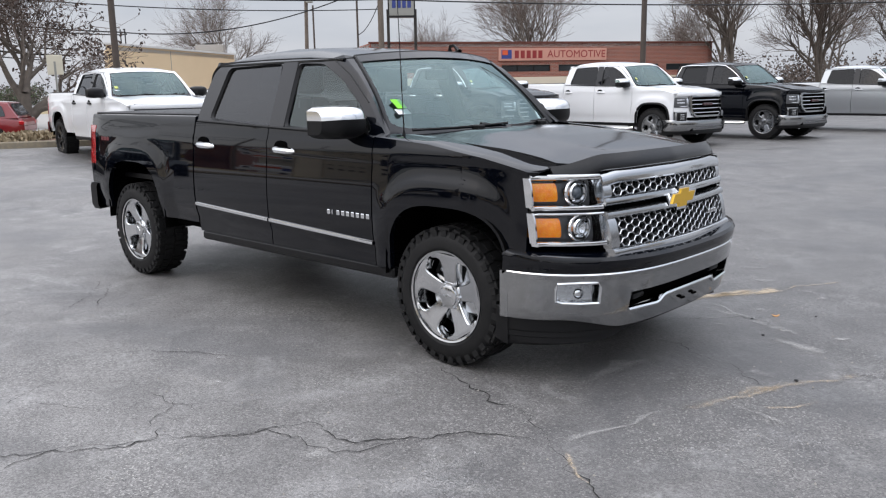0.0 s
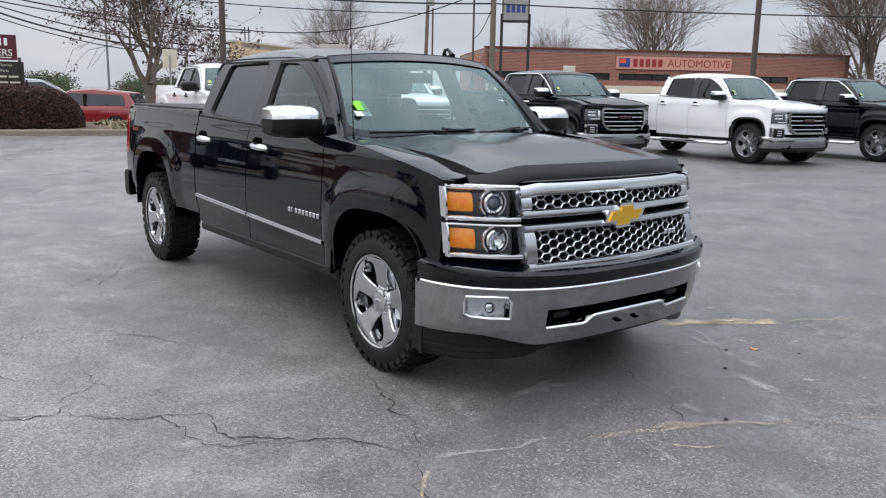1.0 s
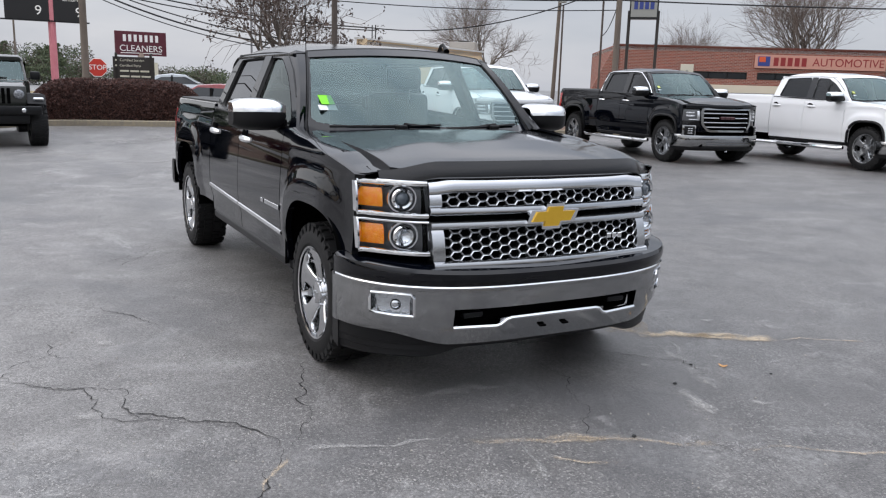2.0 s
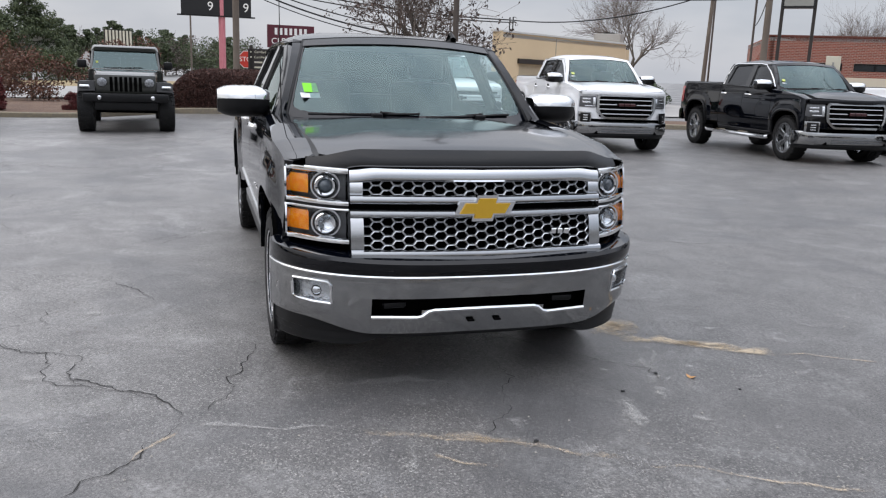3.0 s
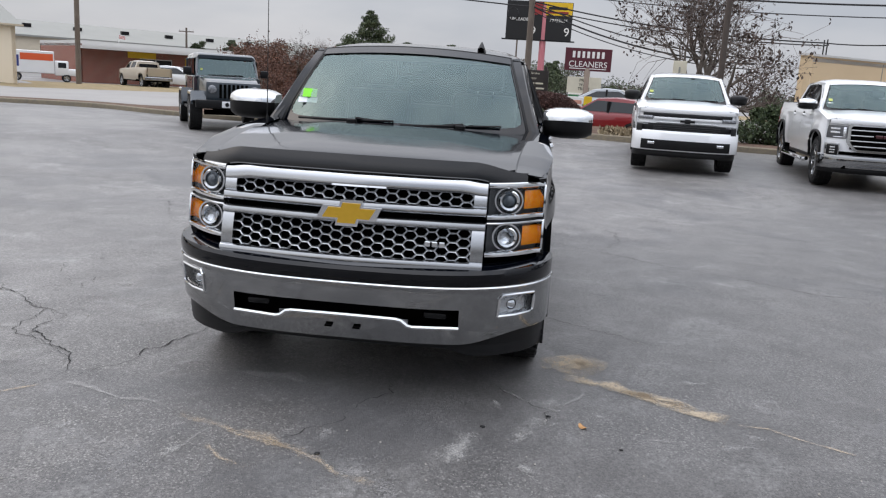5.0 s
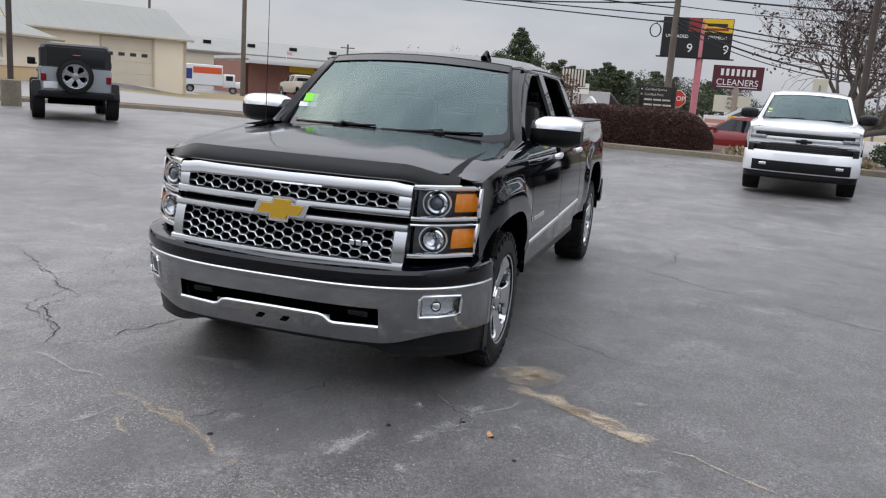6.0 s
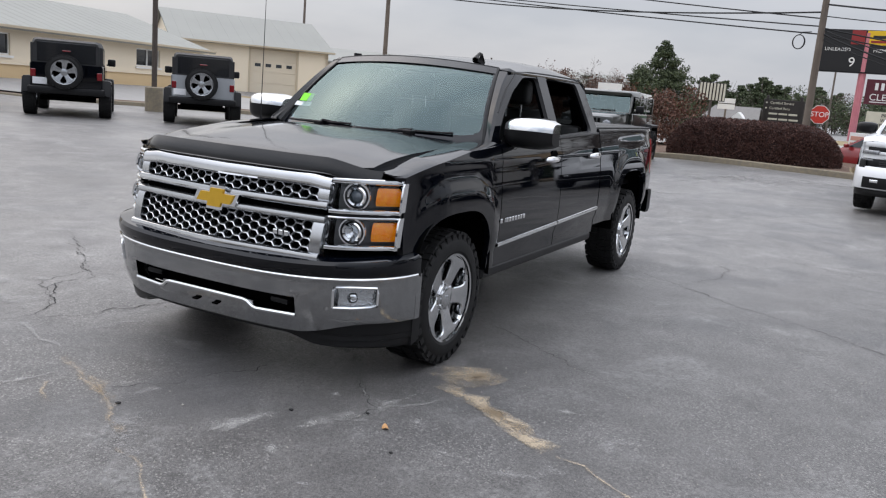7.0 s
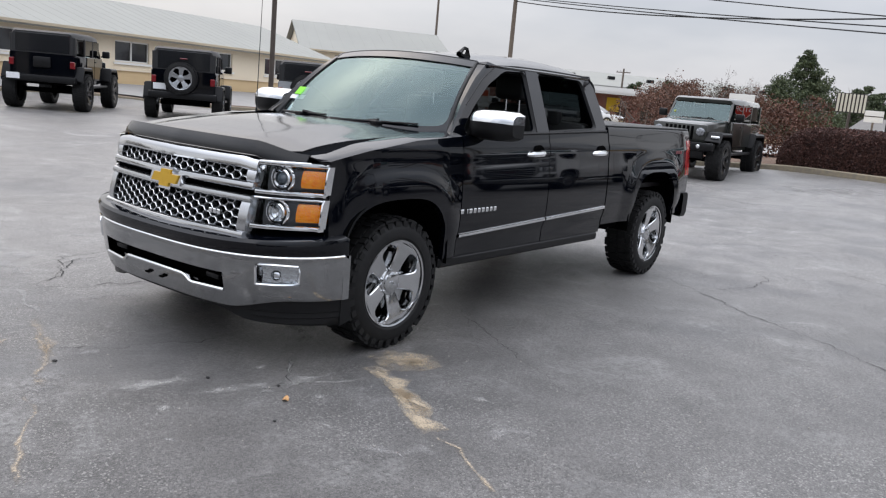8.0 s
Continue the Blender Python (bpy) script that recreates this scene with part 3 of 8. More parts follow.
def truck_interior(root):
    part("cabin_floor", boxed(-0.72, 1.2, -0.86, 0.86, 0.50, 0.56), M_DARK, root)
    part("headliner", boxed(-0.70, 0.62, -0.62, 0.62, 1.738, 1.748), M_LINER, root)
    for y in (-0.42, 0.42):
        bm = boxed(-0.02, 0.50, y - 0.26, y + 0.26, 0.78, 0.95, 0.05, seg=2)
        part("front_seat_base", bm, M_SEAT, root)
        part("front_seat_back", boxed(-0.09, 0.06, y - 0.25, y + 0.25, 0.92, 1.50, 0.05, pose(0, 0, 0, 0, -5, 0), 2), M_SEAT, root)
        h = boxed(-0.10, 0.02, y - 0.14, y + 0.14, 1.52, 1.71, 0.045, None, 3)
        part("headrest", h, M_SEAT, root)
        part("headrest_posts", tube(tubed([(-0.06, y - 0.06, 1.42), (-0.05, y - 0.06, 1.56)], 0.007, 6), [(-0.06, y + 0.06, 1.42), (-0.05, y + 0.06, 1.56)], 0.007, 6), M_CHROME, root)
        # rear doors' inner cards and the rear bench
        part("rear_headrest", boxed(-0.66, -0.58, y - 0.12, y + 0.12, 1.34, 1.46, 0.03, None, 2), M_SEAT, root)
    part("rear_bench", boxed(-0.66, -0.20, -0.78, 0.78, 0.78, 0.95, 0.05, None, 2), M_SEAT, root)
    part("rear_backrest", boxed(-0.72, -0.60, -0.78, 0.78, 0.92, 1.38, 0.04, None, 2), M_SEAT, root)
    part("centre_console", boxed(0.05, 0.75, -0.14, 0.14, 0.6, 0.98, 0.04, None, 2), M_TRIM, root)
    bm = bmesh.new()
    rows = []
    for x, z in ((0.78, 0.62), (0.74, 0.95), (0.80, 1.16), (0.90, 1.22), (1.10, 1.235), (1.36, 1.235)):
        rows.append([(x + 0.04 * (1 - (y / 0.84) ** 2), y, z + 0.02 * math.cos(y * 3)) for y in frange(-0.84, 0.84, 15)])
    grid(bm, rows)
    part("dashboard", skirt(bm, (0, 0, -0.02)), M_TRIM, root)
    part("instrument_hood", boxed(0.72, 0.92, 0.24, 0.60, 1.16, 1.27, 0.03, None, 2), M_TRIM, root)
    sw = bmesh.new()
    tube(sw, [pose(0.66, 0.42, 1.12, 0, -65, 0) @ Vector((0.185 * math.cos(a), 0.185 * math.sin(a), 0)) for a in frange(0, 2 * math.pi, 25)], 0.016, 8, False)
    box(sw, -0.05, 0.05, -0.17, 0.17, -0.02, 0.01, 0.01, pose(0.67, 0.42, 1.12, 0, -65, 0))
    tube(sw, [(0.67, 0.42, 1.12), (0.95, 0.42, 1.02)], 0.035, 8)
    part("steering_wheel", sw, M_TRIM, root, "black leather-rimmed steering wheel")
    part("rear_view_mirror", boxed(0.86, 0.89, -0.11, 0.11, 1.60, 1.67, 0.015, None, 2), M_TRIM, root)


def truck_bed(root, paint, cover=True):
    for s in (-1, 1):
        bm = body_panel(-2.62, GAP - 0.012, s, lambda x: 1.355, RA, 16, 22, lambda x, y, z: [(y - 0.006, z + 0.010), (y - 0.03, z + 0.016), (y - 0.11, z + 0.014), (y - 0.13, z - 0.02), (y - 0.13, z - 0.25)])
        part("bed_side", bm, paint, root)
        part("bed_rail_cap", boxed(-2.60, GAP - 0.02, s * 0.79 - 0.05, s * 0.79 + 0.075, 1.366, 1.384, 0.006), M_TRIM, root)
        # lamp at the tail, wrapped round the corner
        bm = bmesh.new()
        grid(bm, [[(x, s * (side_y(x, z) + 0.004 if y is None else y), z) for x, y in ((-2.50, None), (-2.56, None), (-2.615, None), (-2.645, 0.885), (-2.662, 0.83), (-2.664, 0.79))] for z in frange(0.93, 1.27, 7)])
        part("tail_lamp", skirt(bm, (0.02, -s * 0.03, 0)), M_REDLENS, root, "red plastic tail lamp")
        part("tail_lamp_strip", boxed(-2.66, -2.645, s * 0.80 - (0.1 if s > 0 else 0), s * 0.80 + (0 if s > 0 else 0.1), 1.04, 1.12, 0.004), M_PAPER, root, "clear reversing lamp")
    part("bed_floor", boxed(-2.58, GAP - 0.02, -0.82, 0.82, 0.82, 0.86), M_TRIM, root)
    part("bed_front", boxed(GAP - 0.06, GAP - 0.02, -0.83, 0.83, 0.80, 1.355), paint, root)
    bm = boxed(-2.66, -2.60, -0.80, 0.80, 0.80, 1.365, 0.012)
    gate = part("tailgate", bm, paint, root)
    part("tailgate_handle", boxed(-2.675, -2.655, -0.12, 0.12, 1.10, 1.18, 0.008), M_TRIM, gate)
    if cover:
        for i in range(4):
            x = -2.58 + i * 0.445
            part("bed_cover_panel", boxed(x, x + 0.435, -0.74, 0.74, 1.355, 1.386, 0.008), M_TRIM, root, "ribbed dark folding bed cover panel")
    bm = bmesh.new()
    pts = [(y, -2.77 + 0.16 * (abs(y) / 0.96) ** 4) for y in frange(-0.955, 0.955, 21)]
    grid(bm, [[(x + dx, y, z) for y, x in pts] for z, dx in ((0.52, 0.04), (0.56, 0.0), (0.72, 0.0), (0.755, 0.03), (0.76, 0.10))])
    part("rear_bumper", skirt(bm, (0.12, 0, 0)), M_TRIM if cover else M_BUMPER, root)


def truck_chassis(root):
    part("chassis", boxed(-2.55, 2.45, -0.50, 0.50, 0.42, 0.56, 0.03), M_DARK, root)
    # unseen black plates, added to keep light from leaking through below the truck
    for x0, x1, w in ((-1.24, 1.32, 0.86), (1.32, 2.40, 0.60), (-2.55, -1.24, 0.60)):
        part("underbody", boxed(x0, x1, -w, w, 0.50, 0.53), M_DARK, root)
    part("engine_block", boxed(1.0, 2.45, -0.60, 0.60, 0.40, 1.05, 0.05), M_DARK, root)
    for x in (1.822, -1.822):
        part("axle", tubed([(x, -0.7, 0.41), (x, 0.7, 0.41)], 0.055, 10), M_DARK, root)
    part("differential", tubed([(-1.95, 0, 0.41), (-1.68, 0, 0.41)], [0.10, 0.15], 12), M_DARK, root)
    for s in (-1, 1):
        for c, w, b, h in (FA, RA):
            bm = bmesh.new()
            prof = [(c + (w + 0.03) * math.copysign(abs(math.cos(a)) ** (2 / 3), math.cos(a)), 0.47 + (h - 0.06) * abs(math.sin(a)) ** (2 / 3)) for a in frange(0, math.pi, 19)]
            grid(bm, [[(x, s * y, z) for x, z in prof] for y in (0.955, 0.56)])
            vs = [bm.verts.new((x, s * 0.56, z)) for x, z in prof]
            bm.faces.new(vs)
            part("wheel_arch_liner", bm, M_DARK, root)
        part("rocker", boxed(-0.74, 1.40, s * 0.90 - 0.03, s * 0.90 + 0.03, 0.435, 0.505, 0.015), M_TRIM, root)
        part("shock_absorber", tubed([(-1.95, s * 0.55, 0.40), (-2.05, s * 0.52, 0.9)], 0.03, 8), M_DARK, root)


def door_handle(root, x, s, material_):
    bm = bmesh.new()
    y = side_y(x, 1.16) + 0.030
    n = 9
    rows = []
    for i in range(n):
        u = i / (n - 1)
        px = x - 0.125 + 0.25 * u
        py = y - 0.034 * (abs(2 * u - 1) ** 4)
        h = 0.024 * (1 - 0.45 * abs(2 * u - 1) ** 3)
        rows.append([(px, s * (py + dy), 1.158 + dz - 0.03 * (px - x)) for dy, dz in ((-0.014, -h), (0.0, -h * 0.7), (0.006, 0), (0.0, h * 0.7), (-0.014, h), (-0.022, 0))])
    grid(bm, rows, wrap=True)
    part("door_handle", bm, material_, root, "chrome door handle" if material_ is M_CHROME else "")
    # flat black oval that paints the shade of the hollow behind the handle
    cup = bmesh.new()
    lathe(cup, [(0.0, -0.004), (0.045, -0.003), (0.055, 0.0)], 20)
    for v in cup.verts:
        v.co = Vector((x - 0.02 + v.co.x * 1.4, s * (side_y(x, 1.165) + 0.002 - v.co.y * 0), 1.175 + v.co.z * 0.85))
    part("handle_recess", cup, M_DARK, root)


def truck_sides(root, paint, handle, strip=True):
    top = lambda x: lerp_list(BELT, x)
    inward = lambda x, y, z: [(y - 0.012, z + 0.008), (cab_y(z, x) - 0.0, z + 0.010)]
    for s in (-1, 1):
        bm = body_panel(1.262, 2.380, s, lambda x: lerp_list(SHOULDER, x), FA, 16, 20, over_fender)
        for v in bm.verts:  # the top of the fender runs on over the lamp
            v.co.x += 0.07 * smooth(2.30, 2.38, v.co.x) * smooth(1.085, 1.12, v.co.z) * smooth(0.90, 0.86, abs(v.co.y))
        part("front_fender", bm, paint, root)
        part("front_door", body_panel(0.192, 1.252, s, top, None, 16, 14, inward), paint, root)
        part("rear_door", body_panel(GAP + 0.006, 0.182, s, top, RA, 16, 14, inward), paint, root)
        door_handle(root, 0.375, s, handle)
        door_handle(root, -0.60, s, handle)
        part("belt_moulding", tubed([(x, s * (cab_y(lerp_list(BELT, x), x) + 0.006), lerp_list(BELT, x) + 0.012) for x in frange(-0.73, 1.16, 12)], 0.009, 6), M_TRIM, root)
        if strip:
            for a, b in ((-0.755, 0.178), (0.196, 1.245)):
                bm = bmesh.new()
                z = lambda x: 0.712 - 0.037 * (x + 0.77)
                grid(bm, [[(x, s * (side_y(x, z(x)) + d), z(x) + dz) for x in frange(a, b, 9)] for d, dz in ((0.0, -0.015), (0.010, -0.010), (0.012, 0.0), (0.010, 0.010), (0.0, 0.015))])
                part("side_moulding", bm, M_CHROME, root, "narrow chrome strip along the doors")


def truck_hood(root, paint):
    bm = bmesh.new()
    rows = []
    for v in frange(-1, 1, 41):
        row = []
        for u in frange(0, 1, 26):
            yb = v * 0.80
            xb = 1.30 + 0.28 * (1 - v * v)
            xf = hood_front(yb)
            x = xb + (xf - xb) * u
            y = v * hood_edge(x)
            row.append((x, y, hood_z(x, y)))
        rows.append(row)
    grid(bm, rows)
    part("bonnet", skirt(bm, (0, 0, -0.035)), paint, root)
    # black scuttle panel below the windscreen
    bm = bmesh.new()
    grid(bm, [[(1.20 + 0.31 * (1 - (y / 0.82) ** 2) + d, y, z) for y in frange(-0.82, 0.82, 21)] for d, z in ((0.0, 1.262), (0.06, 1.258), (0.12, 1.245))])
    part("scuttle_panel", bm, M_TRIM, root)
    for y0, y1 in ((-0.66, -0.02), (0.02, 0.62)):
        bm = bmesh.new()
        pts = [(1.235 + 0.30 * (1 - (y / 0.8) ** 2) - 0.02, y, 1.296 + 0.004 * k) for k, y in enumerate(frange(y0, y1, 6))]
        tube(bm, pts, 0.008, 6)
        box(bm, pts[3][0] - 0.04, pts[3][0] + 0.05, pts[3][1] - 0.03, pts[3][1] + 0.03, pts[3][2] - 0.02, pts[3][2] + 0.008, 0.006)
        tube(bm, [(pts[3][0] + 0.02, pts[3][1] + 0.02, pts[3][2] + 0.012), (1.42, y1 + 0.12 if y1 < 0.3 else y1 - 0.5, 1.288)], 0.010, 6)
        part("windscreen_wiper", bm, M_TRIM, root, "black windscreen wiper")


def side_mirror(root, s, cap_mat):
    rows = []
    for u in frange(0, 1, 9):
        y = 1.185 - 0.31 * (1 - u)
        w = 0.205 * (1 - 0.42 * abs(2 * u - 1) ** 3.2) - 0.02 * u
        h = 0.098 * (1 - 0.30 * abs(2 * u - 1) ** 3.5)
        rows.append((y, w, h))
    for lo, hi, mt, nm in ((-1.0, 0.06, M_TRIM, "mirror_housing"), (0.06, 1.0, cap_mat, "mirror_cap")):
        bm = bmesh.new()
        g = []
        for y, w, h in rows:
            ring = []
            for k in range(9):
                t = lo + (hi - lo) * k / 8
                a = t * math.pi / 2
                ring.append((1.02 + w * max(math.cos(a), 0) ** 0.45, s * y, 1.355 + h * math.copysign(abs(math.sin(a)) ** 0.7, a)))
            g.append([(0.985, s * y, 1.355 + h * math.copysign(abs(math.sin(lo * math.pi / 2)) ** 0.7, lo))] + ring + [(0.985, s * y, 1.355 + h * math.copysign(abs(math.sin(hi * math.pi / 2)) ** 0.7, hi))])
        grid(bm, g, wrap=True)
        for row in (g[0], g[-1]):
            bm.faces.new([bm.verts.new(p) for p in row])
        part(nm, bm, mt, root, "chrome mirror cap" if mt is M_CHROME else "")
    bm = boxed(0.978, 0.988, s * 0.92 if s > 0 else s * 1.15, s * 1.15 if s > 0 else s * 0.92, 1.275, 1.435, 0.004)
    part("mirror_glass", bm, M_CHROME, root)
    bm = bmesh.new()
    grid(bm, [[(1.15, s * 0.86, 1.235), (1.16, s * 0.88, 1.33), (1.05, s * 0.87, 1.34), (1.04, s * 0.885, 1.235)], [(1.06, s * 0.95, 1.27), (1.07, s * 0.95, 1.34), (1.0, s * 0.95, 1.34), (1.0, s * 0.95, 1.27)]], wrap=True)
    part("mirror_foot", bm, M_TRIM, root)


# ---- the black pickup's own front ----
def xg(y, z):
    return 2.722 - 0.062 * (abs(y) / 0.63) ** 1.6 - (z - 0.9) * 0.22


def xh(y, z):
    return 2.652 - 0.045 * (abs(y) - 0.60) / 0.1 * 0.35 - 0.19 * clamp((abs(y) - 0.63) / 0.255) ** 1.7 - (z - 0.9) * 0.14


def xb(y, z):
    r = min(abs(y) / 0.97, 1.0)
    return 2.25 + 0.55 * (1 - r ** 3.2) ** 0.5 + 0.010 * (1 - ((z - 0.48) / 0.16) ** 2) + 0.16 * (z - 0.50)


def bar(ys, z0, z1, x_of, depth=0.03, proud=0.0, drop=None):
    """A moulding along the front; drop lowers it with y."""
    bm = bmesh.new()
    dz = drop or (lambda y: 0.0)
    h = z1 - z0
    ring = [(-depth, 0.0), (-0.004, 0.0), (0.004, 0.15), (0.006, 0.5), (0.004, 0.85), (-0.004, 1.0), (-depth, 1.0)]
    grid(bm, [[(x_of(y, z0 + h * t) + proud + d, y, z0 + h * t + dz(y)) for d, t in ring] for y in ys])
    for y in (ys[0], ys[-1]):
        bm.faces.new([bm.verts.new((x_of(y, z0 + h * t) + proud + d, y, z0 + h * t + dz(y))) for d, t in ring])
    return bm


def honeycomb(y0, y1, z0, z1, rows, x_of, pitch=0.117, wall=0.0034, depth=0.03):
    """A net of long six-sided openings, cut off at the frame."""
    bm = bmesh.new()
    hz = (z1 - z0) / rows

    def clip(y, z):
        return min(max(y, y0), y1), min(max(z, z0 - 0.004), z1 + 0.004)

    def cell(cy, cz):
        a, b = pitch / 3, hz
        pts = [(-a, 0), (-a / 2, b), (a / 2, b), (a, 0), (a / 2, -b), (-a / 2, -b)]
        rings = []
        for k, d in ((1.0, -depth), (1.0, 0.0), (1.0 - wall * 1.5 / a, 0.004), (1.0 - wall * 2.4 / a, -depth)):
            rings.append([])
            for p, q in pts:
                y, z = clip(cy + p * k, cz + q * (k if k == 1 else 1 - (1 - k) * 1.5))
                rings[-1].append((x_of(y, z) + d - 0.012, y, z))
        grid(bm, [r + r[:1] for r in rings])

    n = int((y1 - y0) / pitch) + 3
    for j in range(0, rows + 1):
        for i in range(-1, n):
            cy = y0 + pitch * (i + (0.5 if j % 2 else 0.0)) + 0.02
            cz = z0 + hz * j
            if y0 - pitch / 3 < cy < y1 + pitch / 3:
                cell(cy, cz)
    bmesh.ops.remove_doubles(bm, verts=bm.verts, dist=0.0008)
    bmesh.ops.dissolve_degenerate(bm, edges=bm.edges, dist=0.0005)
    return bm


def hero_front(root):
    ys = frange(-0.635, 0.635, 33)
    gr = new("grille")
    gr.parent = root
    part("grille_backing", bar(frange(-0.63, 0.63, 15), 0.68, 1.10, lambda y, z: xg(y, z) - 0.055, 0.02), M_DARK, gr)
    part("upper_bar", bar(ys, 1.052, 1.114, xg, 0.06, 0.012, lambda y: -0.014 * smooth(0.50, 0.635, abs(y))), M_GRILLE, gr, "broad chrome top bar")
    part("middle_bar", bar(ys, 0.945, 0.985, xg, 0.05, 0.010), M_GRILLE, gr)
    part("middle_bar", bar(ys, 0.880, 0.915, xg, 0.05, 0.010), M_SATIN, gr)
    part("lower_bar", bar(ys, 0.690, 0.728, xg, 0.05, 0.014), M_GRILLE, gr)
    for s in (-1, 1):
        for z0, z1 in ((0.985, 1.053), (0.727, 0.881)):
            yy = sorted((s * 0.575, s * 0.634))
            part("side_bar", bar(frange(yy[0], yy[1], 5), z0, z1, xg, 0.05, 0.004), M_SATIN, gr)
    part("honeycomb", honeycomb(-0.58, 0.58, 0.985, 1.052, 3, xg, 0.100, 0.0027), M_SATIN, gr, "silver honeycomb mesh")
    part("honeycomb", honeycomb(-0.58, 0.58, 0.728, 0.880, 7, xg, 0.100, 0.0027), M_SATIN, gr, "silver honeycomb mesh")
    # gold cross-shaped emblem with a silver rim
    for k, mt, d, nm in ((1.14, M_CHROME, 0.020, "emblem_rim"), (0.92, M_GOLD, 0.028, "emblem_face")):
        bm = bmesh.new()
        w, h, a, b, sl = 0.128 * k, 0.028 * k, 0.046 * k, 0.056 * k, 0.02
        if k < 1:
            h, b = h - 0.001, b - 0.003
        pts = [(-w - sl * 0.4, -h), (-a - 0.008, -h), (-a - 0.012, -b), (a - 0.012, -b), (a - 0.004, -h), (w - sl, -h), (w + sl * 0.4, h), (a + 0.008, h), (a + 0.012, b), (-a + 0.012, b), (-a + 0.004, h), (-w + sl, h)]
        plate(bm, pts, [], lambda y, z: (2.722 + d, y, 0.928 + z), (-0.03, 0, 0))
        part(nm, bm, mt, gr, "gold cross-shaped emblem" if k < 1 else "")
    for i in range(3):
        part("trim_badge", boxed(2.705, 2.722, 0.36 + i * 0.034, 0.386 + i * 0.034, 0.790, 0.816, 0.003, pose(0, 0, 0)), M_BADGE, gr, "small silver trim badge")
    for s in (-1, 1):
        hl = new("headlight")
        hl.parent = root
        hy = [s * v for v in frange(0.640, 0.902, 13)]
        for z0, z1, top in ((0.955, 1.080, True), (0.775, 0.905, False)):
            zc = (z0 + z1) / 2
            part("lamp_housing", bar(hy, z0 - 0.01, z1 + 0.01, lambda y, z: xh(y, z) - 0.075, 0.02), M_HOUSING, hl)
            am = [s * v for v in frange(0.806, 0.899, 7)]
            part("amber_reflector", bar(am, z0 + 0.018, z1 - 0.016, lambda y, z: xh(y, z) - 0.022, 0.05), M_AMBER, hl, "amber side reflector")
            cy = 0.730
            cx = xh(cy, zc) - 0.045
            bm = bmesh.new()
            tilt = pose(cx, s * cy, zc, 0, 0, 90 + s * 12)
            lathe(bm, [(0.036, -0.01), (0.036, -0.030), (0.046, -0.034), (0.052, -0.026), (0.052, 0.02)], 28)
            lathe(bm, [(0.060, -0.014), (0.062, -0.022), (0.070, -0.022), (0.072, -0.010)], 28)
            bmesh.ops.transform(bm, matrix=tilt, verts=bm.verts)
            part("lamp_ring", bm, M_CHROME, hl)
            bm = bmesh.new()
            lathe(bm, [(0.0, -0.038), (0.015, -0.036), (0.027, -0.028), (0.035, -0.012)], 24) if top else lathe(bm, [(0.0, -0.004), (0.02, -0.008), (0.036, -0.02)], 24)
            bmesh.ops.transform(bm, matrix=tilt, verts=bm.verts)
            part("lamp_lens", bm, M_LAMP if not top else material_lens, hl)
            g = part("lamp_cover", bar(hy, z0, z1, lambda y, z: xh(y, z), 0.012), G_CLEAR, hl)
            g.visible_shadow = False
            part("chrome_strip", bar(hy, z0 - 0.026, z0 - 0.001, lambda y, z: xh(y, z), 0.04, 0.006), M_CHROME, hl)
            part("chrome_strip", bar([s * v for v in frange(0.900, 0.909, 3)], z0 - 0.01, z1 + 0.012, lambda y, z: xh(y, z), 0.04, 0.003), M_CHROME, hl)
            part("chrome_strip", bar(hy, z1 + (0.0 if top else 0.0), z1 + (0.028 if top else 0.014), lambda y, z: xh(y, z), 0.04, 0.004), M_CHROME, hl)
        part("lamp_divider", bar(hy, 0.905, 0.940, lambda y, z: xh(y, z) - 0.016, 0.03), M_TRIM, hl)
    # bumper: black cap above, chrome face with slots and lamp openings, black valance below
    bp = new("front_bumper")
    bp.parent = root
    bm = bmesh.new()
    yy = [0.97 * math.sin(a) for a in frange(-math.pi / 2, math.pi / 2, 61)]
    grid(bm, [[(max(xb(y, 0.6) + d - 0.10 * t, 2.285), y * (1 - 0.02 * t), z + 0.022 * (abs(y) / 0.97) ** 2) for y in yy] for d, z, t in ((-0.012, 0.590, 0), (0.004, 0.602, 0), (0.018, 0.640, 0), (0.020, 0.672, 0), (0.012, 0.690, 0.05), (-0.010, 0.700, 0.3), (-0.03, 0.706, 0.9), (-0.04, 0.708, 1.5))])
    part("bumper_cap", skirt(bm, (-0.02, 0, -0.01)), M_BLACK, bp, "gloss black upper bumper cap")
    lines = sorted({round(v, 4) for v in [0.97 * math.sin(a) for a in frange(-math.pi / 2, math.pi / 2, 57)] + [s * q for s in (-1, 1) for q in (0.31, 0.545, 0.725, 0.885)]})
    zs = [0.315, 0.345, 0.375, 0.402, 0.437, 0.468, 0.500, 0.53, 0.555, 0.572, 0.597, 0.606]

    def hole(y, z):
        y = abs(y)
        if y < 0.545 and 0.437 < z < 0.500:
            return True
        if 0.31 < y < 0.545 and 0.402 < z < 0.437:
            return True
        return 0.725 < y < 0.885 and 0.468 < z < 0.572

    bm = bmesh.new()
    low = lambda y, z: z + (0.062 * smooth(0.54, 0.86, abs(y)) if z < 0.33 else 0.038 * smooth(0.54, 0.86, abs(y)) if z < 0.36 else 0.016 * smooth(0.54, 0.86, abs(y)) if z < 0.38 else 0) + 0.014 * smooth(0.56, 0.60, z) * (abs(y) / 0.97) ** 2
    vs = {(y, z): bm.verts.new((max(xb(y, z) + (0.006 if z > 0.60 else 0), 2.300), y, low(y, z))) for y in lines for z in zs}
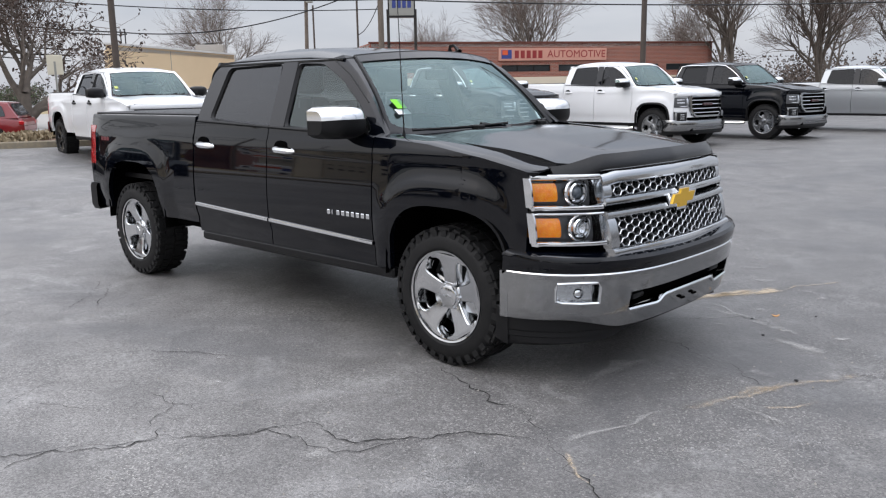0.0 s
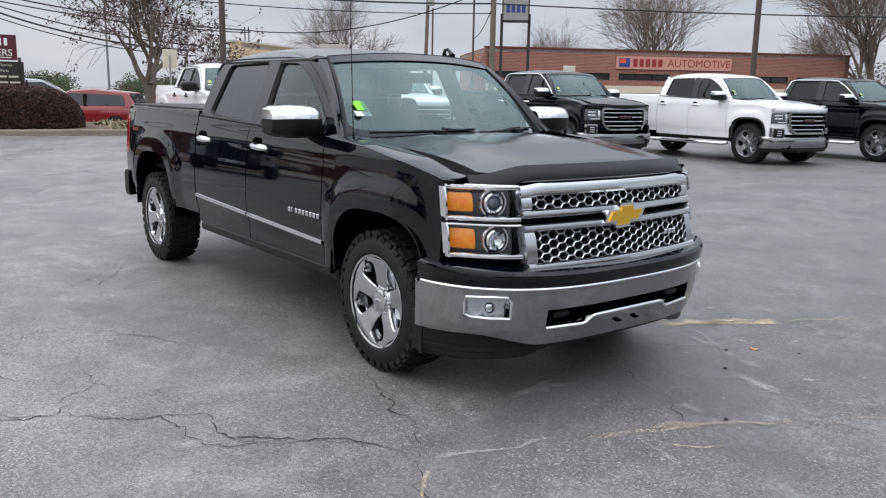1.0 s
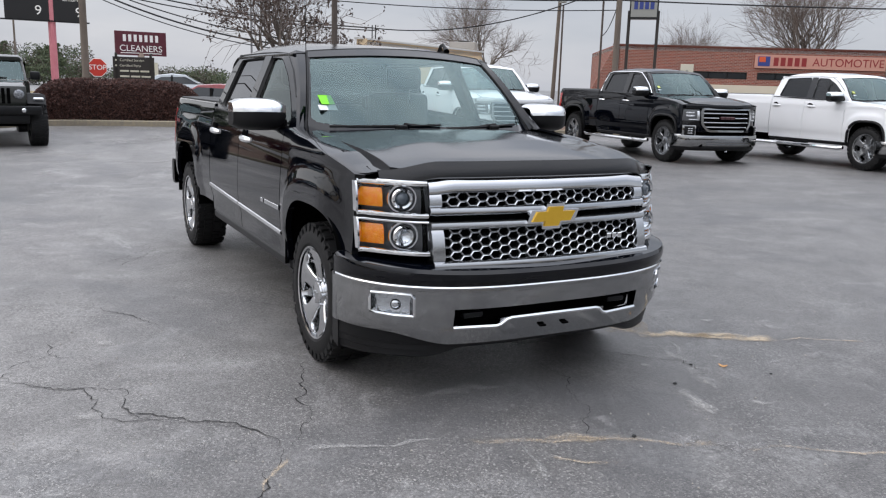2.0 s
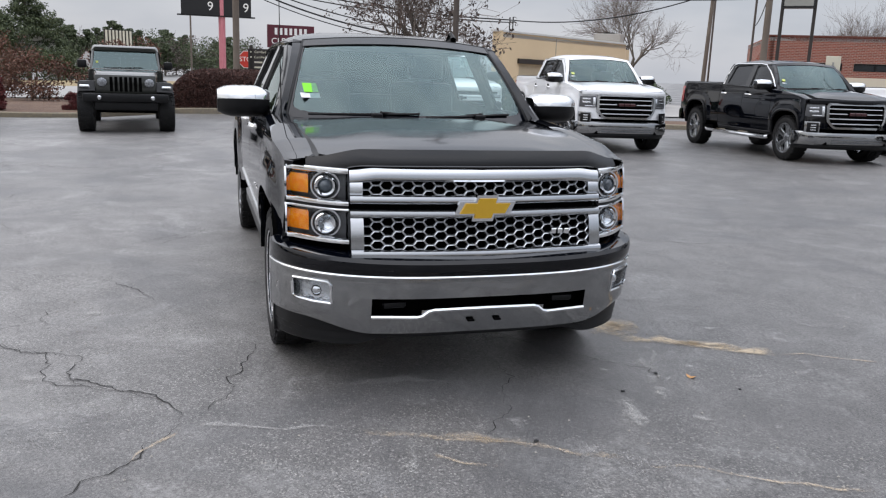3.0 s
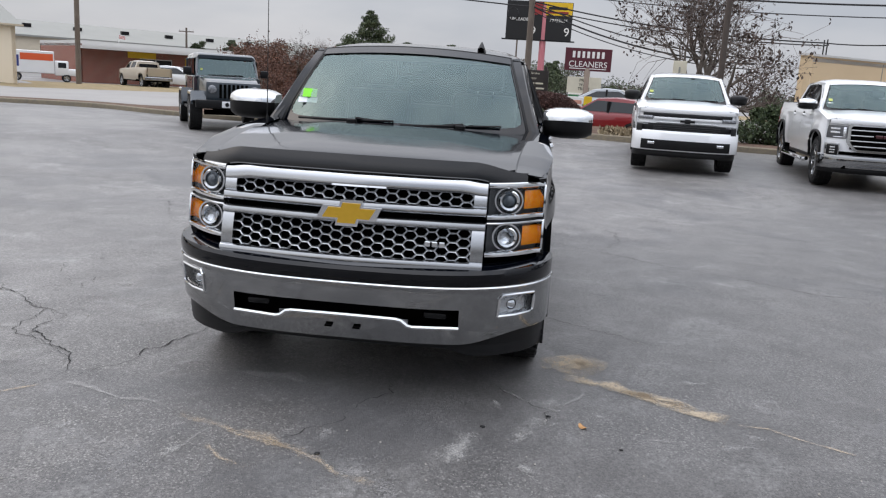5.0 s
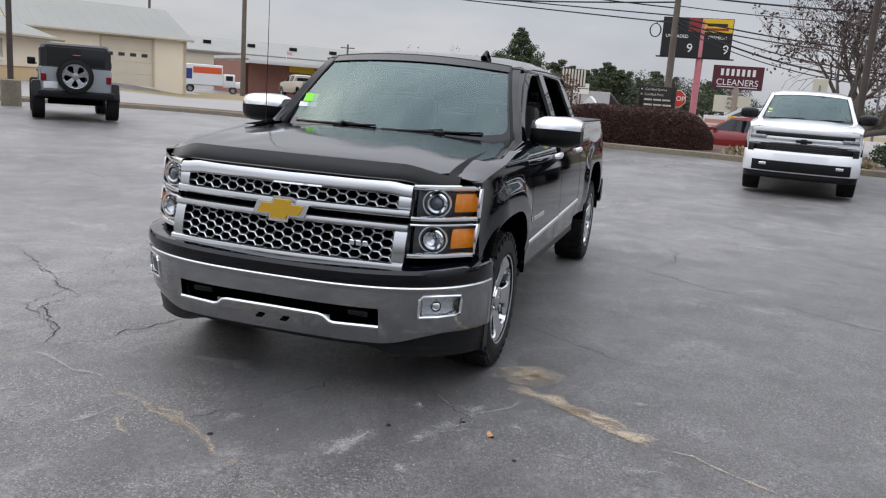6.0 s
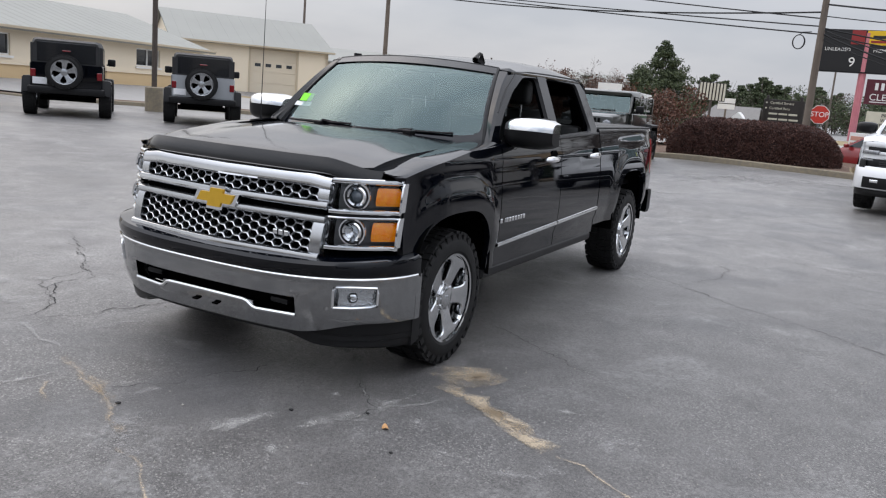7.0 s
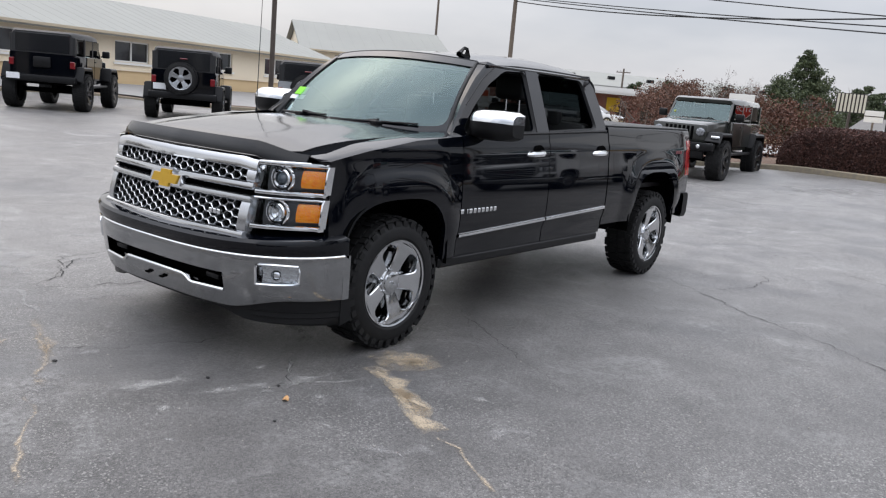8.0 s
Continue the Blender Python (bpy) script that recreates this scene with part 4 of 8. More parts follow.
    for a, b in zip(lines, lines[1:]):
        for c, d in zip(zs, zs[1:]):
            if not hole((a + b) / 2, (c + d) / 2):
                bm.faces.new((vs[a, c], vs[b, c], vs[b, d], vs[a, d]))
    for v in [v for v in bm.verts if not v.link_faces]:
        bm.verts.remove(v)
    part("bumper_face", skirt(bm, (-0.05, 0, 0)), M_BUMPER, bp, "satin chrome bumper face")
    part("bumper_edge", tubed([(max(xb(y, 0.60) + 0.004, 2.300), y, 0.606 + 0.014 * (abs(y) / 0.97) ** 2) for y in yy], 0.007, 6), M_CHROME, bp)
    lip = [(-0.545, 0.404), (-0.33, 0.402), (-0.305, 0.408), (-0.275, 0.433), (-0.25, 0.439), (0.0, 0.441), (0.25, 0.439), (0.275, 0.433), (0.305, 0.408), (0.33, 0.402), (0.545, 0.404)]
    part("slot_lip", tubed([(xb(y, z) + 0.002, y, z) for y, z in lip], 0.010, 6), M_CHROME, bp)
    for s in (-1, 1):
        bm = bmesh.new()
        plate(bm, [(s * 0.25, 0.440), (s * 0.31, 0.440), (s * 0.31, 0.402)], [], lambda a, b: (xb(a, b) - 0.002, a, b), (-0.02, 0, 0))
        part("slot_corner", bm, M_BUMPER, bp)
        part("tow_hook", boxed(2.70, 2.74, s * 0.43 - 0.055, s * 0.43 + 0.055, 0.440, 0.470, 0.01, None, 2), M_TRIM, bp, "black tow hook")
        yy2 = [s * v for v in frange(0.716, 0.893, 8)]
        fog = new("fog_lamp")
        fog.parent = bp
        part("fog_frame", tubed([(xb(y, z) + 0.004, y, z) for y, z in [(s * 0.722, 0.465), (s * 0.80, 0.466), (s * 0.865, 0.471), (s * 0.885, 0.484), (s * 0.889, 0.545), (s * 0.885, 0.572), (s * 0.80, 0.576), (s * 0.742, 0.573), (s * 0.727, 0.556), (s * 0.722, 0.465)]], 0.007, 6), M_CHROME, fog)
        part("fog_reflector", bar(yy2, 0.458, 0.582, lambda y, z: xb(y, z) - 0.055 + 0.03 * ((z - 0.52) / 0.065) ** 2, 0.02), M_LAMP, fog)
        bm = bmesh.new()
        lathe(bm, [(0.0, -0.004), (0.016, -0.002), (0.026, 0.004), (0.030, 0.012)], 20)
        bmesh.ops.transform(bm, matrix=pose(xb(0.78, 0.51) - 0.035, s * 0.78, 0.513, 0, 0, 90 + s * 15), verts=bm.verts)
        part("fog_bulb", bm, M_CHROME, fog)
        part("fog_lens", bar(yy2, 0.462, 0.578, lambda y, z: xb(y, z) - 0.008, 0.01), G_CLEAR, fog).visible_shadow = False
    part("slot_backing", bar(frange(-0.57, 0.57, 11), 0.385, 0.515, lambda y, z: xb(y, z) - 0.09, 0.02), M_DARK, bp)
    part("mounting_hole", boxed(2.788, 2.806, -0.085, -0.050, 0.374, 0.384, 0.002), M_DARK, bp)
    part("mounting_hole", boxed(2.788, 2.806, 0.050, 0.085, 0.374, 0.384, 0.002), M_DARK, bp)
    bm = bmesh.new()
    grid(bm, [[(max(xb(y, 0.35) + d - 0.02, 2.290), y * 0.985, z + (0.045 * (1 - smooth(0.45, 0.65, abs(y))) if z < 0.32 else 0.075 * smooth(0.52, 0.86, abs(y)))) for y in yy] for d, z in ((-0.004, 0.330), (-0.010, 0.308), (-0.024, 0.304), (-0.020, 0.276), (-0.034, 0.272), (-0.030, 0.242), (-0.044, 0.236), (-0.075, 0.225))])
    part("valance", skirt(bm, (-0.08, 0, 0.02)), M_TRIM, bp, "black plastic air dam")
    # bug deflector over the nose of the bonnet
    bm = bmesh.new()
    yd = frange(-0.815, 0.815, 49)
    rows = []
    for t in frange(0, 1, 7):
        row = []
        for y in yd:
            side = smooth(0.56, 0.80, abs(y))
            z = 1.196 - 0.074 * t - 0.048 * side + 0.006 * math.cos(y * 2)
            x = hood_front(y * 0.95) + 0.000 + 0.040 * math.sin(t * 1.5) - 0.02 * side
            row.append((x, y, z))
        rows.append(row)
    grid(bm, rows)
    part("bug_deflector", skirt(bm, (-0.012, 0, -0.006)), M_DEFLECT, root, "smoked black bonnet deflector")


M_DECAL = material("dark_red_decal", (0.16, 0.035, 0.04), 0.5)
M_HOUSING = material("grey_lamp_housing", (0.085, 0.087, 0.092), 0.3, 0.3, var=(20, 0.4, (0.14, 0.143, 0.148)))
material_lens = material("projector_glass", (0.10, 0.12, 0.14), 0.03, 0.0, coat=1.0)
M_DEFLECT = material("smoked_acrylic", (0.004, 0.004, 0.0045), 0.16, 0.0, spec=0.35)

truck = thing("pickup_truck", "black crew-cab pickup with chrome honeycomb grille, parked on asphalt", "pickup truck", "", Matrix.Diagonal((1, 1.028, 1, 1)))
truck_chassis(truck)
truck_sides(truck, M_BLACK, M_CHROME)
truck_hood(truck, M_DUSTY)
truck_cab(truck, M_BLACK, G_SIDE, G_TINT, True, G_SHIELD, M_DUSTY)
truck_interior(truck)
truck_bed(truck, M_BLACK)
for sd in (-1, 1):
    side_mirror(truck, sd, M_CHROME)
hero_front(truck)
wheel_set(truck, [(1.822, -0.802, 0.397, 0), (-1.822, -0.802, 0.397, 40), (1.822, 0.802, 0.397, 20), (-1.822, 0.802, 0.397, 65)], M_WHEEL, scale=0.962)
# roof fin, mast on the fender, badges, cards behind the windscreen
bm = bmesh.new()
grid(bm, [[(0.62, 0.42 + d, 1.795) for d in (-0.03, 0, 0.03)], [(0.70, 0.42 + d * 0.7, 1.815 + (0.01 if d == 0 else 0)) for d in (-0.03, 0, 0.03)], [(0.64, 0.42 + d * 0.15, 1.862) for d in (-0.03, 0, 0.03)], [(0.60, 0.42 + d * 0.2, 1.855) for d in (-0.03, 0, 0.03)], [(0.60, 0.42 + d, 1.795) for d in (-0.03, 0, 0.03)]])
part("roof_fin", skirt(bm, (0, 0, -0.02)), M_TRIM, truck, "black shark-fin aerial")
part("mast_aerial", tubed([(1.42, -0.83, 1.27), (1.42, -0.832, 1.31), (1.40, -0.84, 2.10)], [0.012, 0.0035, 0.002], 6), M_TRIM, truck, "thin black whip aerial")
for sd in (-1, 1):
    for i in range(9):
        x = (0.84 + i * 0.046) if sd < 0 else (1.23 - i * 0.046)
        w = 0.030 if i != 1 else 0.009
        zz = 0.795
        part("door_badge", boxed(x, x + w, sd * (side_y(x, zz) + 0.003) - 0.004, sd * (side_y(x, zz) + 0.003) + 0.004, zz - 0.015, zz + 0.015, 0.003), M_BADGE, truck, "small silver badge bar")
for i in range(3):
    for sd in (-1, 1):
        x = -2.33 + i * 0.052
        part("bed_decal", boxed(x, x + 0.04, sd * (side_y(x, 1.16) + 0.001) - 0.002, sd * (side_y(x, 1.16) + 0.001) + 0.002, 1.145, 1.175), M_DECAL, truck, "small dark red decal bar")
part("green_card", boxed(-0.001, 0.001, -0.045, 0.045, -0.04, 0.04, 0, pose(1.165, -0.632, 1.452, 0, -48, 8)), M_GREEN, truck, "lime green card behind the windscreen")
part("white_card", boxed(-0.001, 0.001, -0.06, 0.06, -0.022, 0.022, 0, pose(1.205, -0.635, 1.405, 0, -48, 8)), M_PAPER, truck, "white price card")

# ---- parked vehicles ----
G_DARK = glass("smoked_side_glass", (0.10, 0.11, 0.11), 1.42)
G_PRIV = glass("privacy_glass", (0.03, 0.033, 0.033), 1.36)
M_REARGL = material("dark_rear_glass", (0.012, 0.013, 0.015), 0.10, 0.0, coat=0.3)
M_RIM2 = material("machined_alloy", (0.42, 0.43, 0.44), 0.25, 1.0, var=(9, 0.4, (0.33, 0.34, 0.35)))
M_RIMB = material("black_alloy", (0.012, 0.012, 0.013), 0.3, 0.2, coat=0.5)
M_HEADL = material("headlamp_glass", (0.30, 0.31, 0.33), 0.10, 0.5, coat=1.0, var=(30, 0.8, (0.06, 0.065, 0.07)))
M_BADGER = material("dark_red_badge", (0.055, 0.012, 0.014), 0.25, 0.4, coat=0.5)
M_SOFTTOP = material("black_hardtop", (0.013, 0.013, 0.014), 0.55, 0.0, var=(14, 0.4, (0.02, 0.02, 0.021)), bump=(260, 0.2, 0.001))


def flat_front(ys, z0, z1, back=0.0, depth=0.03, proud=0.0):
    return bar(ys, z0, z1, lambda y, z: xb(y, 0.5) - 0.12 - (z - 0.6) * 0.10 + back, depth, proud)


def late_front(root, paint, style):
    """A later pickup's nose: tall grille, lamps at the corners, deep bumper."""
    yy = [0.97 * math.sin(a) for a in frange(-math.pi / 2, math.pi / 2, 31)]
    part("nose", bar([0.905 * math.sin(a) for a in frange(-math.pi / 2, math.pi / 2, 31)], 0.62, 1.12, lambda y, z: xb(y, 0.5) - 0.15 - (z - 0.6) * 0.12, 0.10), paint, root)
    part("nose_brow", bar(frange(-0.86, 0.86, 25), 1.06, 1.135, lambda y, z: hood_front(y * 0.93) + 0.005, 0.10), paint, root)
    if style == "barred":
        gr = new("grille")
        gr.parent = root
        face = lambda a, b: (xb(a, 0.5) - 0.085 - (b - 0.6) * 0.10, a, b)
        part("grille_backing", flat_front(frange(-0.54, 0.54, 13), 0.66, 1.06, -0.02), M_DARK, gr)
        outer = [(-0.47, 0.625), (-0.600, 0.76), (-0.600, 1.075), (0.600, 1.075), (0.600, 0.76), (0.47, 0.625)]
        inner = [(-0.45, 0.660), (-0.555, 0.775), (-0.555, 1.040), (0.555, 1.040), (0.555, 0.775), (0.45, 0.660)]
        bm = bmesh.new()
        plate(bm, rounded(outer, 0.06), [rounded(inner, 0.05)], face, (-0.06, 0, 0))
        part("grille_frame", bm, M_BUMPER, gr, "dark chrome grille surround")
        for i in range(4):
            z = 0.700 + i * 0.086
            half = 0.49 if i == 0 else 0.545
            for s in ((-1, 1) if i == 2 else (0,)):
                g2 = sorted((s * 0.20, s * half)) if s else (-half, half)
                part("grille_slat", flat_front(frange(g2[0], g2[1], 9), z + 0.004, z + 0.028, 0.0, 0.03, 0.004), M_CHROME, gr)
        for s in (-1, 1):
            hl = new("headlight")
            hl.parent = root
            hy = [s * v for v in frange(0.61, 0.905, 9)]
            lamp = lambda y, z: xb(y, 0.5) - 0.125 - (z - 0.6) * 0.11
            part("lamp_body", bar(hy, 0.83, 1.035, lamp, 0.05), M_HOUSING, hl, "dark headlamp with bright lamp strips")
            part("lamp_strip", bar([s * v for v in frange(0.62, 0.66, 4)], 0.84, 1.01, lambda y, z: lamp(y, z) + 0.008, 0.03), M_LAMP, hl)
            part("lamp_strip", bar([s * v for v in frange(0.66, 0.80, 6)], 0.84, 0.862, lambda y, z: lamp(y, z) + 0.008, 0.03), M_LAMP, hl)
            for z in (0.905, 0.965):
                part("lamp_lens", bar([s * v for v in frange(0.71, 0.84, 5)], z, z + 0.035, lambda y, q: lamp(y, q) + 0.008, 0.03), M_LAMP, hl)
            fy = [s * v for v in frange(0.70, 0.90, 6)]
            part("fog_surround", bar(fy, 0.55, 0.745, lambda y, z: xb(y, 0.5) - 0.085, 0.05), M_BUMPER, root)
            part("fog_recess", bar([s * v for v in frange(0.725, 0.875, 6)], 0.57, 0.725, lambda y, z: xb(y, 0.5) - 0.068, 0.03), M_TRIM, root)
            for i in range(3):
                part("fog_lamp", bar([s * v for v in frange(0.765, 0.835, 4)], 0.585 + i * 0.042, 0.610 + i * 0.042, lambda y, z: xb(y, 0.5) - 0.060, 0.02), M_LAMP, root)
        for i in range(3):
            part("grille_badge", flat_front(frange(-0.17 + i * 0.117, -0.066 + i * 0.117, 3), 0.862, 0.914, 0.0, 0.03, 0.03), M_BADGER, gr, "dark red badge bar")
        part("bonnet_slot", boxed(2.585, 2.60, -0.26, 0.26, 1.128, 1.140, 0.003), M_TRIM, root)
        bm = bmesh.new()
        grid(bm, [[(xb(y, 0.5) + d, y, z) for y in yy] for z, d in ((0.34, -0.07), (0.36, -0.04), (0.42, -0.02), (0.52, -0.015), (0.555, -0.03), (0.57, -0.07))])
        part("front_bumper", skirt(bm, (-0.10, 0, 0)), M_BUMPER, root, "chrome front bumper")
        bm = bmesh.new()
        plate(bm, rounded([(-0.66, 0.345), (-0.52, 0.475), (0.52, 0.475), (0.66, 0.345)], 0.03), [], lambda a, b: (xb(0.0, 0.5) - 0.004 - 0.24 * a * a, a, b), (-0.03, 0, 0))
        part("lower_intake", bm, M_DARK, root)
        for i in range(2):
            part("intake_slat", bar(frange(-0.52, 0.52, 9), 0.385 + i * 0.045, 0.400 + i * 0.045, lambda y, z: xb(0.0, 0.5) + 0.004 - 0.24 * y * y, 0.02), M_HOUSING, root)
    else:
        gr = new("grille")
        gr.parent = root
        part("upper_slot", flat_front(frange(-0.80, 0.80, 17), 0.985, 1.050, -0.005, 0.04, 0.0), M_TRIM, gr)
        part("upper_bar", flat_front(frange(-0.60, 0.60, 13), 0.945, 0.985, 0.0, 0.04, 0.025), paint, gr)
        part("upper_bar", flat_front(frange(-0.55, 0.55, 13), 0.885, 0.905, 0.0, 0.04, 0.030), paint, gr)
        part("lower_slot", flat_front(frange(-0.86, 0.86, 17), 0.735, 0.868, -0.003, 0.04, 0.012), M_TRIM, gr, "black slatted grille")
        for i in range(3):
            part("grille_slat", flat_front(frange(-0.60, 0.60, 13), 0.75 + i * 0.033, 0.765 + i * 0.033, 0.0, 0.02, 0.012), M_SOFTTOP, gr)
        part("bow_emblem", flat_front(frange(-0.13, 0.13, 5), 0.905, 0.945, 0.0, 0.03, 0.05), M_TRIM, gr, "black cross-shaped emblem")
        part("bow_emblem_core", flat_front(frange(-0.05, 0.05, 3), 0.885, 0.965, 0.0, 0.03, 0.048), M_TRIM, gr)
        for s in (-1, 1):
            hl = new("headlight")
            hl.parent = root
            part("lamp_body", bar([s * v for v in frange(0.62, 0.92, 8)], 0.935, 1.0, lambda y, z: xb(y, 0.5) - 0.115 - (z - 0.6) * 0.1, 0.05), M_HEADL, hl, "narrow clear headlamp")
            part("lamp_strip", bar([s * v for v in frange(0.70, 0.90, 6)], 0.83, 0.86, lambda y, z: xb(y, 0.5) - 0.11 - (z - 0.6) * 0.1, 0.05), M_HEADL, hl)
            part("side_vent", bar([s * v for v in frange(0.80, 0.90, 5)], 0.60, 0.84, lambda y, z: xb(y, 0.5) - 0.055 - (z - 0.6) * 0.16, 0.05), M_TRIM, root, "black vertical side vent")
            part("tow_hook", bar([s * v for v in frange(0.56, 0.68, 4)], 0.49, 0.535, lambda y, z: xb(y, 0.5) + 0.008, 0.05), M_LAMP, root)
        bm = bmesh.new()
        grid(bm, [[(xb(y, 0.5) + d, y, z) for y in yy] for z, d in ((0.38, -0.05), (0.42, -0.02), (0.56, -0.01), (0.70, -0.05), (0.74, -0.10))])
        part("front_bumper", skirt(bm, (-0.10, 0, 0)), paint, root)
        part("lower_intake", bar(frange(-0.80, 0.80, 13), 0.40, 0.575, lambda y, z: xb(y, 0.5) - 0.002, 0.03), M_TRIM, root)
    bm = bmesh.new()
    grid(bm, [[(xb(y, 0.5) + d, y * 0.97, z) for y in yy] for z, d in ((0.40, -0.06), (0.32, -0.05), (0.27, -0.09))])
    part("air_dam", skirt(bm, (-0.05, 0, 0)), M_TRIM, root)


def parked_pickup(label, paint, style, m, handle, mirror, rim, steps=True, frame_chrome=False):
    root = thing("pickup_truck", label, "pickup truck", "parked pickups", m)
    truck_chassis(root)
    truck_sides(root, paint, handle, False)
    truck_hood(root, paint)
    truck_cab(root, paint, G_DARK, G_PRIV, False, G_SHIELD)
    truck_bed(root, paint, False)
    part("cabin_floor", boxed(-0.72, 1.2, -0.86, 0.86, 0.50, 0.56), M_DARK, root)
    for y in (-0.42, 0.42):
        part("front_seat", boxed(-0.09, 0.08, y - 0.25, y + 0.25, 0.8, 1.52, 0.05), M_SEAT, root)
        part("headrest", boxed(-0.09, 0.02, y - 0.13, y + 0.13, 1.53, 1.69, 0.04), M_SEAT, root)
    part("rear_bench", boxed(-0.68, -0.50, -0.78, 0.78, 0.8, 1.40, 0.05), M_SEAT, root)
    part("dashboard", boxed(0.78, 1.35, -0.82, 0.82, 0.8, 1.22, 0.05), M_TRIM, root)
    part("windscreen_card", boxed(-0.001, 0.001, -0.035, 0.035, -0.03, 0.03, 0, pose(1.165, -0.66, 1.45, 0, -48, 8)), M_CARD, root, "pale yellow price card")
    part("windscreen_card", boxed(-0.001, 0.001, -0.045, 0.045, -0.014, 0.014, 0, pose(1.205, -0.66, 1.395, 0, -48, 8)), M_PAPER, root, "white price card")
    for s in (-1, 1):
        side_mirror(root, s, mirror)
        if steps:
            part("side_step", tubed([(-1.15, s * 0.97, 0.40), (-1.05, s * 1.0, 0.38), (1.25, s * 1.0, 0.38), (1.35, s * 0.97, 0.40)], 0.038, 8), M_CHROME, root, "chrome tube side step")
        if frame_chrome:
            pts = [(-0.72, 1.34), (-0.70, 1.55), (-0.63, 1.735), (-0.5, 1.762), (0.4, 1.757), (0.62, 1.735), (0.84, 1.615), (1.06, 1.45), (1.20, 1.32)]
            part("window_trim", tubed([(a, s * (cab_y(b, a) + 0.004), b) for a, b in pts], 0.012, 6), M_CHROME, root)
    if style == "barred":
        for s in (-1, 1):
            for c, w, b, h in (FA, RA):
                prof = [(c + (w + 0.012) * math.copysign(abs(math.cos(a)) ** (2 / 3.2), math.cos(a)), b + (h + 0.012) * abs(math.sin(a)) ** (2 / 3.2)) for a in frange(0.05, math.pi - 0.05, 21)]
                part("arch_moulding", tubed([(px_, s * (side_y(px_, pz) + 0.004), pz) for px_, pz in prof], 0.026, 6), M_TRIM, root, "black wheel arch moulding")
    late_front(root, paint, style)
    for ob in root.children_recursive:  # a shorter nose than the black pickup's
        if ob.type == "MESH":
            for v in ob.data.vertices:
                if v.co.x > 2.02:
                    v.co.x = 2.02 + (v.co.x - 2.02) * 0.86
    wheel_set(root, [(1.822, -0.795, 0.413, 10), (-1.822, -0.795, 0.413, 33), (1.822, 0.795, 0.413, 5), (-1.822, 0.795, 0.413, 50)], rim)
    return root


def at(x, y, heading, sx=1.03, sy=1.01, sz=1.05):
    return pose(x, y, ground_z(x, y), 0, 0, heading) @ Matrix.Diagonal((sx, sy, sz, 1))


def off_front(fx, fy, heading, sx=1.03, axle=1.822):
    """Middle of a vehicle whose front axle stands over (fx, fy)."""
    a = radians(heading)
    return fx - axle * sx * math.cos(a), fy - axle * sx * math.sin(a)


x, y = off_front(-9.95, 3.72, -6, 1.0)
parked_pickup("white pickup with black slatted grille, parked by the kerb", M_WHITE, "slatted", at(x, y, -6, 1.0, 1.01, 1.025), M_TRIM, M_TRIM, M_RIMB, False)
x, y = off_front(-8.87, 6.88, -6)
white_gmc = parked_pickup("white crew-cab pickup with chrome barred grille, parked in the row", M_WHITE, "barred", at(x, y, -7), M_WHITE, M_CHROME, M_RIM2)
x, y = off_front(-6.73, 10.43, -7)
black_gmc = parked_pickup("black crew-cab pickup with chrome grille and window trim", M_BLACK, "barred", at(x, y, -7), M_CHROME, M_CHROME, M_RIM2, True, True)
x, y = off_front(-4.27, 13.40, -7)
copy_thing(white_gmc, at(x, y, -7) @ Matrix.Diagonal((1 / 1.03, 1 / 1.01, 1 / 1.05, 1)))
x, y = off_front(-3.16, 16.87, -7)
copy_thing(black_gmc, at(x, y, -7) @ Matrix.Diagonal((1 / 1.03, 1 / 1.01, 1 / 1.05, 1)))
x, y = off_front(-0.9, 21.2, -7)
parked_pickup("silver grey pickup with black glass, parked in the row", M_SILVER, "slatted", at(x, y, -7, 0.97, 0.97, 0.99), M_SILVER, M_SILVER, M_RIM2, False)


